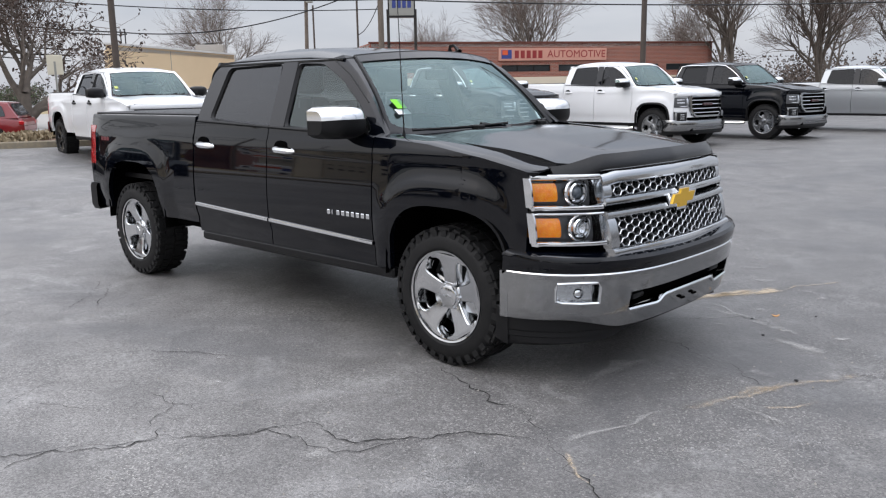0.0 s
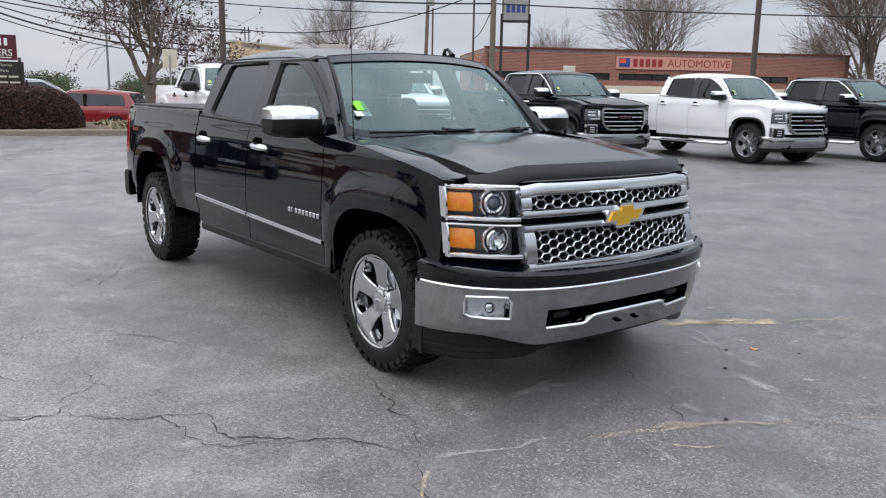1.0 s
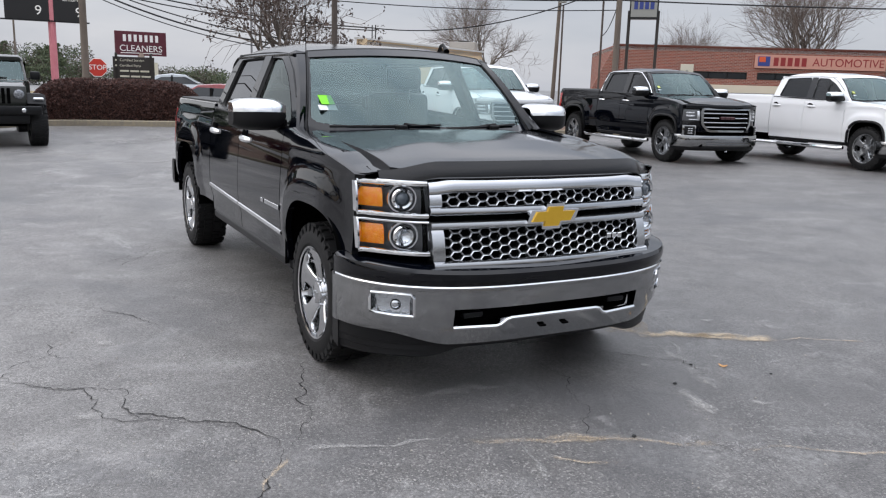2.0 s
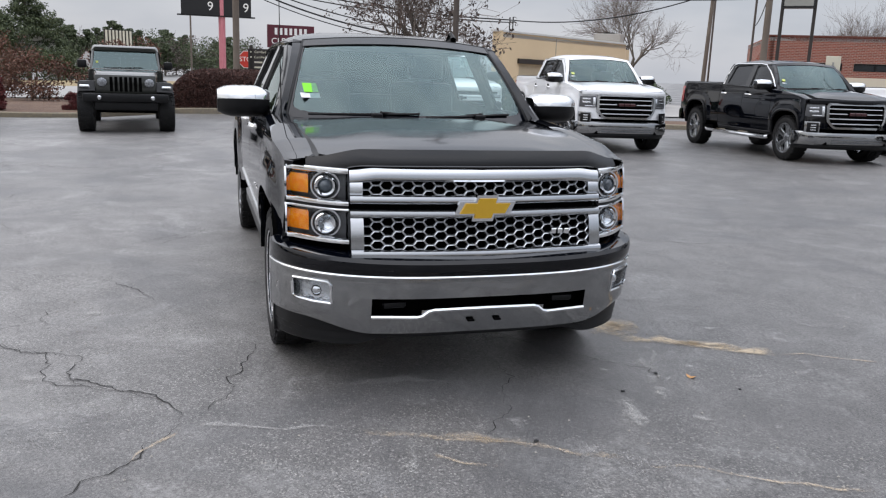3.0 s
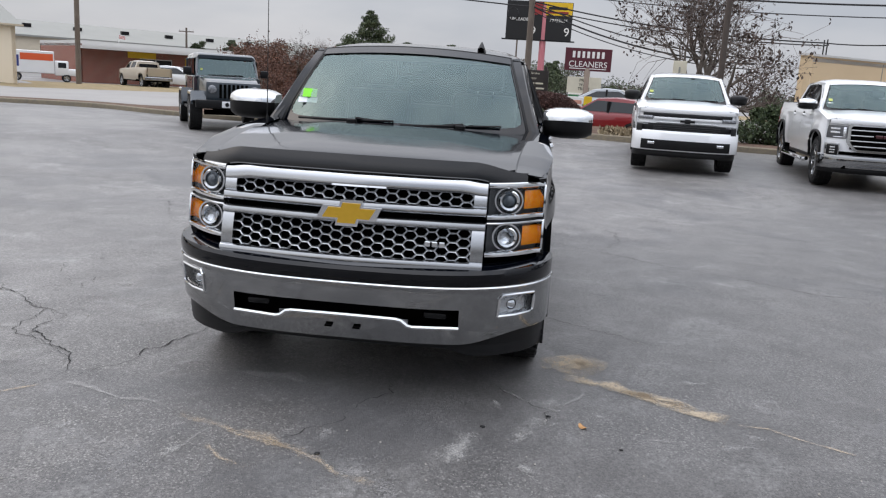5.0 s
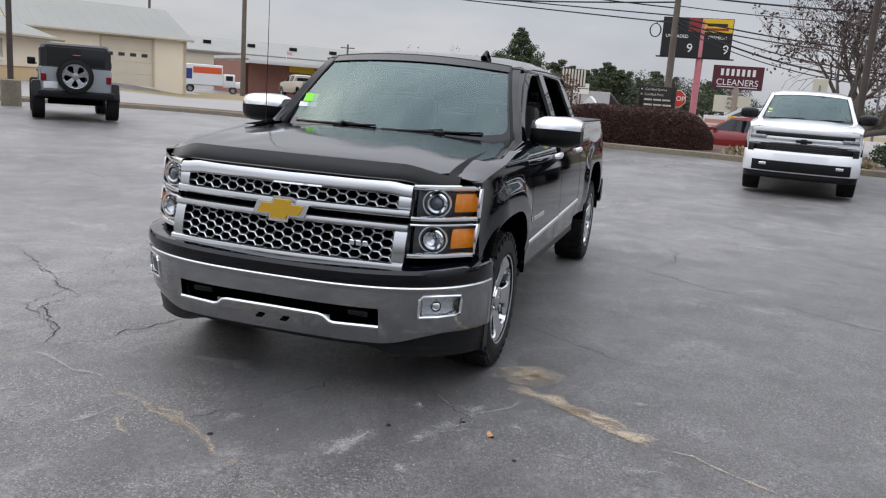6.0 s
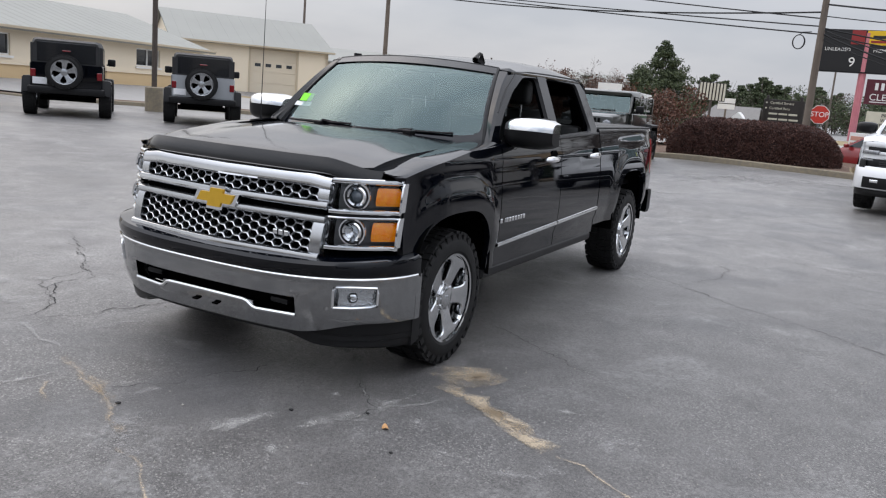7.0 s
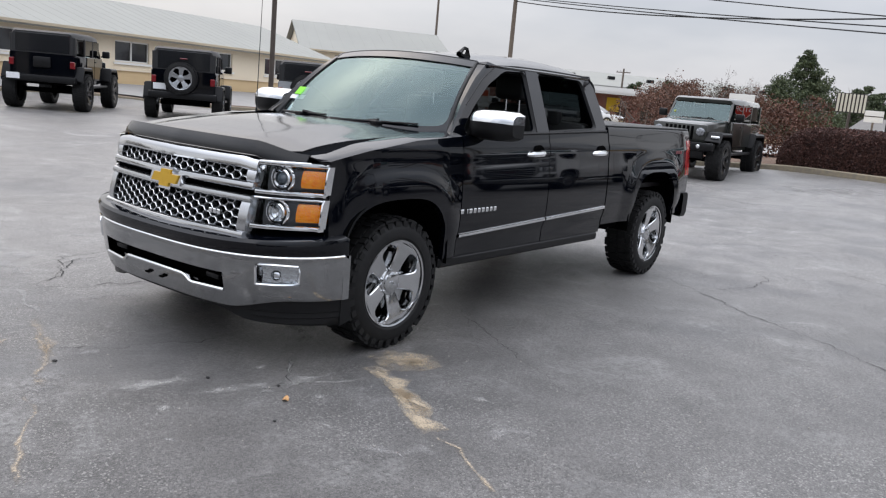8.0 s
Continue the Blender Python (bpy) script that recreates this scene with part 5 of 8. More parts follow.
def jeep(label, paint, top, m, rim, spare=True, big=False, bumper=M_TRIM, bright=False, plate_mat=None):
    """A square off-roader with round lamps, seven slots, flared arches and a hard top."""
    root = thing("off_roader", label, "off-roader", "parked off-roaders", m)
    L = 0.16 if big else 0.0  # lift
    fx, rx = 1.475, -1.475
    R = 0.475 if big else 0.405
    # tub and bonnet
    def slab(name, rows, mt, lb=""):
        bm = bmesh.new()
        grid(bm, rows, wrap=True)
        for r in (rows[0], rows[-1]):
            bm.faces.new([bm.verts.new(p) for p in r])
        part(name, bm, mt, root, lb)

    def ring(x, w0, w1, z0, z1, r=0.04):
        return [(x, -w0, z0), (x, w0, z0), (x, (w0 * 0.3 + w1 * 0.7), z1 - r * 1.4), (x, w1 - r * 0.4, z1 - r * 0.4), (x, w1 - r * 1.4, z1), (x, -w1 + r * 1.4, z1), (x, -w1 + r * 0.4, z1 - r * 0.4), (x, -(w0 * 0.3 + w1 * 0.7), z1 - r * 1.4)]

    slab("tub", [ring(-2.02, 0.72, 0.74, 0.58 + L, 1.20 + L), ring(-1.96, 0.75, 0.77, 0.55 + L, 1.21 + L), ring(0.66, 0.77, 0.775, 0.52 + L, 1.21 + L), ring(0.72, 0.76, 0.765, 0.52 + L, 1.20 + L)], paint)
    slab("bonnet", [ring(0.66, 0.70, 0.71, 0.80 + L, 1.205 + L), ring(1.2, 0.64, 0.63, 0.80 + L, 1.185 + L), ring(1.82, 0.58, 0.56, 0.70 + L, 1.14 + L), ring(1.90, 0.57, 0.53, 0.66 + L, 1.10 + L)], paint)
    g = new("grille")
    g.parent = root
    part("grille_panel", boxed(1.87, 1.93, -0.60, 0.60, 0.66 + L, 1.10 + L, 0.03, None, 2), paint, g)
    for i in range(7):
        y = (i - 3) * 0.095
        part("grille_slot", boxed(1.925, 1.936, y - 0.030, y + 0.030, 0.74 + L, 1.05 + L, 0.004), M_DARK, g)
    for s in (-1, 1):
        bm = bmesh.new()
        lathe(bm, [(0.0, -0.03), (0.06, -0.028), (0.09, -0.015), (0.098, 0.0)], 20)
        bmesh.ops.transform(bm, matrix=pose(1.935, s * 0.465, 0.93 + L, 0, 0, 90), verts=bm.verts)
        part("round_headlamp", bm, M_HEADL, root, "round clear headlamp")
        # flared arches
        for ax, hw in ((fx, 0.52), (rx, 0.56)):
            bm = bmesh.new()
            zt = 0.86 + L + (0.06 if big else 0)
            pts = [(ax - hw, zt - 0.34), (ax - hw * 0.72, zt), (ax + hw * 0.68, zt), (ax + hw, zt - 0.20 if ax > 0 else zt - 0.34)]
            grid(bm, [[(a, s * yy_, b + dz) for a, b in pts] for yy_, dz in ((0.62, 0.03), (0.90, 0.02), (0.935, -0.01), (0.935, -0.06), (0.91, -0.06))])
            part("wheel_flare", skirt(bm, (0, -s * 0.02, -0.01)), M_TRIM if paint is not M_GREY else paint, root)
        # doors, hinges, mirrors
        part("front_door", boxed(-0.24, 0.60, s * 0.775 - 0.012, s * 0.775 + 0.012, 0.60 + L, 1.19 + L, 0.008), paint, root)
        part("rear_door", boxed(-1.02, -0.26, s * 0.775 - 0.012, s * 0.775 + 0.012, 0.60 + L, 1.19 + L, 0.008), paint, root)
        part("door_handle", boxed(-0.18, -0.04, s * 0.79 - 0.012, s * 0.79 + 0.012, 1.07 + L, 1.10 + L, 0.005), M_TRIM, root)
        part("side_mirror", boxed(0.50, 0.60, s * 0.90 - 0.095, s * 0.90 + 0.095, 1.22 + L, 1.40 + L, 0.03, None, 2), M_TRIM, root)
        part("mirror_arm", tubed([(0.55, s * 0.78, 1.24 + L), (0.55, s * 0.84, 1.28 + L)], 0.02, 6), M_TRIM, root)
        part("tail_lamp", boxed(-2.07, -1.97, s * 0.69 - 0.055, s * 0.69 + 0.055, 0.88 + L, 1.05 + L, 0.012), M_TAILRED, root, "square red tail lamp")
        part("side_window", boxed(-0.20, 0.42, s * 0.735 - 0.004, s * 0.735 + 0.004, 1.24 + L, 1.60 + L), G_DARK, root).visible_shadow = False
        part("side_window", boxed(-1.00, -0.30, s * 0.735 - 0.004, s * 0.735 + 0.004, 1.24 + L, 1.60 + L), G_TINT, root).visible_shadow = False
        part("side_window", boxed(-1.88, -1.12, s * 0.722 - 0.004, s * 0.722 + 0.004, 1.26 + L, 1.58 + L), G_TINT, root).visible_shadow = False
        for px in (-0.25, -1.06, -1.93):
            part("roof_post", boxed(px - 0.05, px + 0.05, s * 0.72 - 0.025, s * 0.72 + 0.025, 1.20 + L, 1.63 + L, 0.01), top, root)
        part("windscreen_post", tubed([(0.70, s * 0.70, 1.19 + L), (0.42, s * 0.66, 1.64 + L)], 0.035, 6), paint, root)
        part("side_step", tubed([(-0.95, s * 0.84, 0.45 + L), (0.90, s * 0.84, 0.45 + L)], 0.035, 8), M_TRIM, root)
    slab("hard_top", [ring(-2.00, 0.68, 0.66, 1.60 + L, 1.70 + L), ring(-1.90, 0.72, 0.69, 1.60 + L, 1.745 + L), ring(-0.2, 0.73, 0.70, 1.61 + L, 1.76 + L), ring(0.42, 0.71, 0.67, 1.62 + L, 1.735 + L), ring(0.47, 0.68, 0.66, 1.63 + L, 1.70 + L)], top)
    bm = bmesh.new()
    grid(bm, [[(0.725 - 0.285 * u, y * (1 - 0.06 * u), 1.205 + L + 0.42 * u) for y in frange(-0.69, 0.69, 5)] for u in (0, 0.5, 1)])
    part("windscreen", bm, G_SHIELD, root).visible_shadow = False
    part("windscreen_header", tubed([(0.43, -0.66, 1.635 + L), (0.43, 0.66, 1.635 + L)], 0.03, 6), paint, root)
    part("cowl", boxed(0.62, 0.80, -0.72, 0.72, 1.16 + L, 1.215 + L, 0.015), paint, root)
    part("wiper", tubed([(0.735, -0.45, 1.235 + L), (0.715, 0.35, 1.255 + L)], 0.010, 5), M_TRIM, root)
    part("windscreen_card", boxed(0.64, 0.645, -0.61, -0.56, 1.34 + L, 1.385 + L), M_CARD, root, "pale yellow price card")
    part("rear_window", boxed(-2.016, -2.006, -0.61, 0.61, 1.235 + L, 1.66 + L, 0.004), M_REARGL, root)
    part("rear_panel", boxed(-2.0, -1.95, -0.70, 0.70, 1.18 + L, 1.63 + L, 0.01), top, root)
    for y in (-0.36, 0.36):
        part("seat", boxed(-0.45, -0.30, y - 0.24, y + 0.24, 0.9 + L, 1.50 + L, 0.05), M_SEAT, root)
    part("front_bumper", boxed(1.98, 2.16, -0.84, 0.84, 0.52 + L, 0.70 + L, 0.03, None, 2), M_TRIM, root, "black steel front bumper")
    if bumper is not M_TRIM:
        part("bumper_plate", boxed(2.15, 2.175, -0.28, 0.28, 0.54 + L, 0.68 + L, 0.008), bumper, root, "white bumper plate")
        for s in (-1, 1):
            part("fog_lamp", tubed([(2.16, s * 0.17, 0.61 + L), (2.19, s * 0.17, 0.61 + L)], 0.045, 14), M_TRIM, root)
    part("rear_bumper", boxed(-2.20, -2.02, -0.80, 0.80, 0.52 + L, 0.68 + L, 0.03, None, 2), M_TRIM, root)
    part("chassis", boxed(-2.0, 2.0, -0.42, 0.42, 0.46 + L, 0.62 + L, 0.03), M_DARK, root)
    part("inner_body", boxed(-1.9, 1.8, -0.55, 0.55, 0.55 + L, 0.9 + L), M_DARK, root)
    for x_ in (fx, rx):
        part("axle", tubed([(x_, -0.6, R), (x_, 0.6, R)], 0.06, 8), M_DARK, root)
    if plate_mat:
        part("licence_plate", boxed(-2.215, -2.203, 0.46, 0.76, 0.56 + L, 0.70 + L, 0.004) if big else boxed(-2.075, -2.06, 0.40, 0.70, 0.72 + L, 0.87 + L, 0.004), plate_mat, root, "white paper dealer plate")
    if bright:
        for s in (-1, 1):
            # bright block modelled in place of the sky's reflection on the flare
            part("fender_lamp", boxed(fx + 0.40, fx + 0.49, s * 0.80 - 0.10, s * 0.80 + 0.10, 0.80 + L, 0.87 + L, 0.02), M_LAMP, root, "pale block for the sky's reflection on the wheel flare")
            bm = bmesh.new()
            lathe(bm, [(0.0, -0.02), (0.03, -0.018), (0.045, 0.0)], 14)
            bmesh.ops.transform(bm, matrix=pose(2.165, s * 0.52, 0.61 + L, 0, 0, 90), verts=bm.verts)
            part("fog_lamp", bm, M_LAMP, root, "small round fog lamp")
        part("skid_panel", boxed(1.95, 2.08, -0.62, 0.62, 0.34 + L, 0.54 + L, 0.03, None, 2), M_TRIM, root, "black skid panel")
    places = [(fx, -0.80, R, 0), (rx, -0.80, R, 20), (fx, 0.80, R, 40), (rx, 0.80, R, 10)]
    wheel_set(root, places, rim, scale=R / 0.415)
    if spare:
        sp = new("spare_wheel")
        sp.parent = root
        sp.matrix_basis = pose(-2.17, 0.04, 1.02 + L, 0, 0, -90) @ Matrix.Scale(0.95, 4)
        t, r, s_, c, d, b = wheel_meshes()
        part("tyre", t, M_RUBBER, sp)
        part("rim", r, rim, sp)
        part("spokes", s_, rim, sp)
        part("hub_cap", c, rim, sp)
        part("wheel_back", b, M_DARK, sp)
        d.free()
        part("brake_lamp", boxed(-2.10, -2.05, -0.09, 0.09, 1.47 + L, 1.50 + L, 0.01), M_TAILRED, root)
    else:
        part("tailgate_bracket", boxed(-2.09, -2.03, -0.20, 0.20, 0.86 + L, 1.12 + L, 0.03, None, 2), M_TRIM, root)
    return root


def jeep_at(x, y, heading, s=1.0):
    return pose(x, y, ground_z(x, y), 0, 0, heading) @ Matrix.Scale(s, 4)


x, y = off_front(-12.47, -6.38, 30, 1.0, 1.475)
jeep("slate grey four-door off-roader with hard top and white bumper plate", M_GREY, M_GREY, jeep_at(x, y, 28, 1.03), M_RIM2, True, False, M_PAPER)
x, y = off_front(-11.95, -2.78, 4, 1.0, 1.475)
jeep("dark olive lifted off-roader on large mud tyres", M_OLIVE, M_OLIVE, pose(x, y, ground_z(-11.95, -2.78) - 0.01, 0, 0, 4) @ Matrix.Diagonal((1.0, 0.97, 0.93, 1)), M_RIMB, False, True, bright=True)


def rear_at(lx, ly, heading, s=1.0):
    """Place of an off-roader whose rear axle stands over (lx, ly)."""
    a = radians(heading)
    return jeep_at(lx + 1.475 * math.cos(a), ly + 1.475 * math.sin(a), heading, s)


jeep("silver off-roader with black hard top and spare wheel", M_SILVER, M_SOFTTOP, rear_at(-9.77, -12.4, 225), M_RIM2, True, plate_mat=M_PAPER)
jeep("black off-roader with black hard top and spare wheel", M_BLACK, M_SOFTTOP, rear_at(-7.45, -14.5, 229, 1.03), M_RIM2, True, plate_mat=M_PAPER)
jeep("black lifted off-roader without spare wheel on large tyres", M_BLACK, M_SOFTTOP, rear_at(-4.87, -16.5, 228), M_RIMB, False, True, plate_mat=M_PAPER)

# ---- surroundings ----
def brick_material():
    mt = bpy.data.materials.new("red_brick")
    mt.use_nodes = True
    n, l = mt.node_tree.nodes, mt.node_tree.links
    p = n["Principled BSDF"]
    p.inputs["Roughness"].default_value = 0.85
    co = n.new("ShaderNodeTexCoord").outputs["UV"]
    b = n.new("ShaderNodeTexBrick")
    b.inputs["Scale"].default_value = 1.0
    b.inputs["Brick Width"].default_value, b.inputs["Row Height"].default_value, b.inputs["Mortar Size"].default_value = 0.215, 0.075, 0.01
    b.inputs["Color1"].default_value, b.inputs["Color2"].default_value, b.inputs["Mortar"].default_value = (0.30, 0.075, 0.045, 1), (0.20, 0.050, 0.032, 1), (0.34, 0.27, 0.22, 1)
    l.new(co, b.inputs["Vector"])
    l.new(b.outputs["Color"], p.inputs["Base Color"])
    return mt


M_BRICK = brick_material()
M_BRICKCAP = material("dark_brick_coping", (0.13, 0.045, 0.032), 0.85, var=(4, 0.5, (0.17, 0.07, 0.05)))
M_TANDOOR = material("faded_tan_door", (0.50, 0.40, 0.27), 0.7, var=(1.5, 0.4, (0.42, 0.34, 0.23)))
M_CREAM = material("cream_painted_block", (0.66, 0.58, 0.45), 0.8, var=(0.8, 0.4, (0.56, 0.49, 0.38)), bump=(30, 0.2, 0.01))
M_TAN = material("tan_stucco", (0.68, 0.52, 0.33), 0.85, var=(0.5, 0.5, (0.60, 0.45, 0.28)), var2=(6, 0.3, (0.64, 0.49, 0.31)), bump=(60, 0.2, 0.01))
M_SIDING = material("beige_metal_siding", (0.80, 0.70, 0.54), 0.6, var=(0.4, 0.35, (0.73, 0.64, 0.49)), bump=(20, 0.1, 0.01))
M_SIDINGD = material("dull_beige_trim", (0.52, 0.44, 0.32), 0.65, var=(0.6, 0.4, (0.44, 0.37, 0.27)))
M_BASE = material("warm_tan_panel", (0.62, 0.46, 0.26), 0.7, var=(0.6, 0.4, (0.54, 0.39, 0.22)))
M_ROOFM = material("pale_metal_roof", (0.31, 0.31, 0.285), 0.75, 0.0, spec=0.1, var=(0.4, 0.4, (0.27, 0.27, 0.25)))
M_ROOFW = material("white_flat_roof", (0.58, 0.57, 0.545), 0.7, var=(0.6, 0.4, (0.50, 0.49, 0.47)))
M_CONC = material("concrete", (0.33, 0.31, 0.28), 0.9, var=(1.2, 0.5, (0.24, 0.22, 0.20)), var2=(14, 0.4, (0.40, 0.38, 0.35)), bump=(50, 0.3, 0.01))
M_STREET = material("pale_concrete_street", (0.30, 0.29, 0.275), 0.85, var=(0.25, 0.5, (0.22, 0.21, 0.20)), var2=(3, 0.3, (0.36, 0.34, 0.32)), bump=(70, 0.3, 0.006))
M_MULCH = material("brown_mulch", (0.115, 0.073, 0.052), 0.95, var=(2.0, 0.7, (0.20, 0.13, 0.085)), var2=(25, 0.7, (0.08, 0.042, 0.026)), bump=(45, 0.9, 0.03))
M_GRASS = material("dead_winter_grass", (0.27, 0.20, 0.105), 0.95, var=(0.7, 0.6, (0.16, 0.15, 0.07)), var2=(30, 0.6, (0.36, 0.28, 0.16)), bump=(60, 0.8, 0.03))
M_BARK = material("grey_bark", (0.125, 0.105, 0.088), 0.95, var=(6, 0.5, (0.19, 0.16, 0.135)), bump=(30, 0.6, 0.02))
M_TWIG = material("dark_twigs", (0.115, 0.088, 0.073), 0.95, var=(3, 0.5, (0.17, 0.13, 0.108)))
# near-black brown: the shade deep inside the hedge is put into this colour
M_CORE = material("hedge_inner_shade", (0.020, 0.011, 0.009), 0.95, var=(9, 0.6, (0.04, 0.022, 0.017)), bump=(25, 0.8, 0.03))
M_KERB = material("dirty_concrete_kerb", (0.21, 0.18, 0.135), 0.9, var=(1.5, 0.6, (0.13, 0.115, 0.095)), var2=(14, 0.4, (0.33, 0.27, 0.16)), bump=(50, 0.3, 0.01))
M_POLE = material("weathered_pole", (0.13, 0.105, 0.085), 0.9, var=(2, 0.5, (0.19, 0.16, 0.13)), bump=(20, 0.4, 0.01))
M_POLEB = material("brown_painted_pole", (0.06, 0.045, 0.036), 0.6, var=(4, 0.4, (0.09, 0.07, 0.056)))
M_GALV = material("dull_galvanised_steel", (0.16, 0.165, 0.17), 0.55, 0.4, var=(3, 0.4, (0.22, 0.22, 0.225)))
M_WIRE = material("black_cable", (0.010, 0.010, 0.011), 0.7)
M_MAROON = material("maroon_sign_face", (0.085, 0.012, 0.022), 0.45, var=(3, 0.3, (0.11, 0.018, 0.03)))
M_SIGNW = material("white_sign_letters", (0.78, 0.77, 0.74), 0.5)
M_SIGNC = material("cream_sign_board", (0.62, 0.58, 0.46), 0.5, var=(3, 0.3, (0.52, 0.48, 0.38)))
M_SIGNBR = material("dark_brown_board", (0.022, 0.017, 0.014), 0.5, var=(5, 0.4, (0.035, 0.027, 0.022)))
M_SIGNBK = material("black_price_board", (0.008, 0.008, 0.009), 0.35)
M_YELLOW = material("yellow_panel", (0.72, 0.46, 0.012), 0.5, var=(4, 0.3, (0.62, 0.38, 0.01)))
M_PINK = material("faded_pink_post", (0.50, 0.16, 0.19), 0.6, var=(2, 0.4, (0.58, 0.24, 0.26)))
M_STOP = material("stop_sign_red", (0.50, 0.035, 0.02), 0.4)
M_SALMON = material("salmon_sign_board", (0.55, 0.27, 0.20), 0.6, var=(2, 0.4, (0.62, 0.36, 0.28)))
M_SIGNRED = material("dark_red_letters", (0.26, 0.02, 0.02), 0.5)
M_SHINGLE = material("grey_shingle", (0.20, 0.19, 0.18), 0.9, var=(3, 0.5, (0.15, 0.145, 0.14)), var2=(20, 0.4, (0.24, 0.23, 0.22)), bump=(25, 0.5, 0.02))
M_FOREST = material("green_canopy_band", (0.03, 0.16, 0.07), 0.5)
M_BLUE = material("blue_panel", (0.03, 0.05, 0.22), 0.5)
M_ORANGE = material("orange_red_stripe", (0.65, 0.10, 0.03), 0.5)
M_WINDOW = material("dark_window_glass", (0.02, 0.024, 0.028), 0.08, 0.0, coat=0.5)


def leaf_material(name, a, b):
    mt = bpy.data.materials.new(name)
    mt.use_nodes = True
    n, l = mt.node_tree.nodes, mt.node_tree.links
    p = n["Principled BSDF"]
    p.inputs["Roughness"].default_value = 0.75
    g = n.new("ShaderNodeNewGeometry")
    r = n.new("ShaderNodeValToRGB")
    r.color_ramp.elements[0].color, r.color_ramp.elements[1].color = (*a, 1), (*b, 1)
    l.new(g.outputs["Random Per Island"], r.inputs["Fac"])
    l.new(r.outputs["Color"], p.inputs["Base Color"])
    return mt


M_HEDGE = leaf_material("russet_hedge_leaf", (0.028, 0.012, 0.010), (0.115, 0.048, 0.035))
M_RUSSET = leaf_material("russet_oak_leaf", (0.060, 0.024, 0.016), (0.16, 0.075, 0.046))
M_REDLEAF = leaf_material("red_shrub_leaf", (0.050, 0.010, 0.011), (0.15, 0.030, 0.027))
M_PINE = leaf_material("pine_needle", (0.028, 0.043, 0.019), (0.095, 0.118, 0.052))
M_BUD = leaf_material("dark_bud", (0.030, 0.021, 0.018), (0.095, 0.062, 0.048))
M_SHRUBB = leaf_material("bare_woods_twig", (0.050, 0.038, 0.030), (0.12, 0.090, 0.072))
M_SHRUB = leaf_material("evergreen_shrub_leaf", (0.016, 0.030, 0.010), (0.060, 0.085, 0.030))
M_DRYLEAF = leaf_material("dry_grass_blade", (0.19, 0.14, 0.08), (0.34, 0.28, 0.18))


def leaves(name, blobs, n, size, mat, parent, seed, label="", kind="", up=0.0):
    """Many small four-cornered leaves strewn through ellipsoids (centre, radii)."""
    rng = np.random.default_rng(seed)
    w = np.array([b[1][0] * b[1][1] * b[1][2] for b in blobs]) ** 0.7
    pick = rng.choice(len(blobs), n, p=w / w.sum())
    c = np.array([b[0] for b in blobs], float)[pick]
    r = np.array([b[1] for b in blobs], float)[pick]
    d = rng.normal(size=(n, 3))
    d /= np.linalg.norm(d, axis=1)[:, None]
    rad = rng.random(n) ** 0.35
    pos = c + d * r * (rad * rng.uniform(0.85, 1.12, n))[:, None]
    a = rng.normal(size=(n, 3))
    a[:, 2] += up * np.sign(rng.random(n) - 0.1)
    a /= np.linalg.norm(a, axis=1)[:, None]
    b = np.cross(a, rng.normal(size=(n, 3)))
    b /= np.linalg.norm(b, axis=1)[:, None]
    s = size * rng.uniform(0.6, 1.4, n)[:, None]
    v = np.stack([pos - a * s, pos + b * s * 0.5, pos + a * s, pos - b * s * 0.5], 1).reshape(-1, 3)
    f = np.arange(n * 4).reshape(-1, 4)
    return part_from(name, v.tolist(), f.tolist(), mat, parent, label, kind)


def branches(rng, height, trunk_r, levels, spread, split=(2, 3), start=0.25, up=0.35, ratio=0.74):
    """Trunk and limbs as tapered bars: (points, radii, level)."""
    out = []

    def grow(p, d, length, r, lev):
        pts, rs = [p.copy()], [r]
        n = 3
        q, e = p.copy(), d.copy()
        for i in range(n):
            e = (e + Vector((rng.uniform(-1, 1), rng.uniform(-1, 1), rng.uniform(-0.5, 1) * up)) * 0.16).normalized()
            q = q + e * (length / n)
            pts.append(q.copy())
            rs.append(r * (1 - 0.45 * (i + 1) / n))
        out.append((pts, rs, lev))
        if lev >= levels:
            return
        k = rng.randint(*split) + (1 if lev == 0 else 0)
        for j in range(k):
            a = rng.uniform(0, 2 * math.pi)
            u, v = frame_of(e)
            tilt = rng.uniform(0.4, 1.0) * spread
            nd = (e * math.cos(tilt) + (u * math.cos(a) + v * math.sin(a)) * math.sin(tilt) + Vector((0, 0, up * 0.4))).normalized()
            at_ = 1.0 if j == 0 else rng.uniform(0.45, 1.0)
            i = min(int(at_ * n), n)
            grow(pts[i], nd, length * rng.uniform(0.62, 0.9) * (ratio / 0.74), max(rs[i] * rng.uniform(0.6, 0.82) * (1.12 if lev < 2 else 1.0), 0.009), lev + 1)

    grow(Vector((0, 0, -0.1)), Vector((rng.uniform(-0.05, 0.05), rng.uniform(-0.05, 0.05), 1)), height * start, trunk_r, 0)
    return out


def bars_mesh(items, seg):
    """Verts and faces of many tapered bars."""
    V, F = [], []
    ca = [(math.cos(2 * math.pi * k / seg), math.sin(2 * math.pi * k / seg)) for k in range(seg)]
    for pts, rs, lev in items:
        base = len(V)
        u, v = frame_of(pts[-1] - pts[0])
        for p, r in zip(pts, rs):
            for c, s in ca:
                V.append(tuple(p + (u * c + v * s) * r))
        for i in range(len(pts) - 1):
            for k in range(seg):
                a, b = base + i * seg + k, base + i * seg + (k + 1) % seg
                F.append((a, b, b + seg, a + seg))
    return V, F


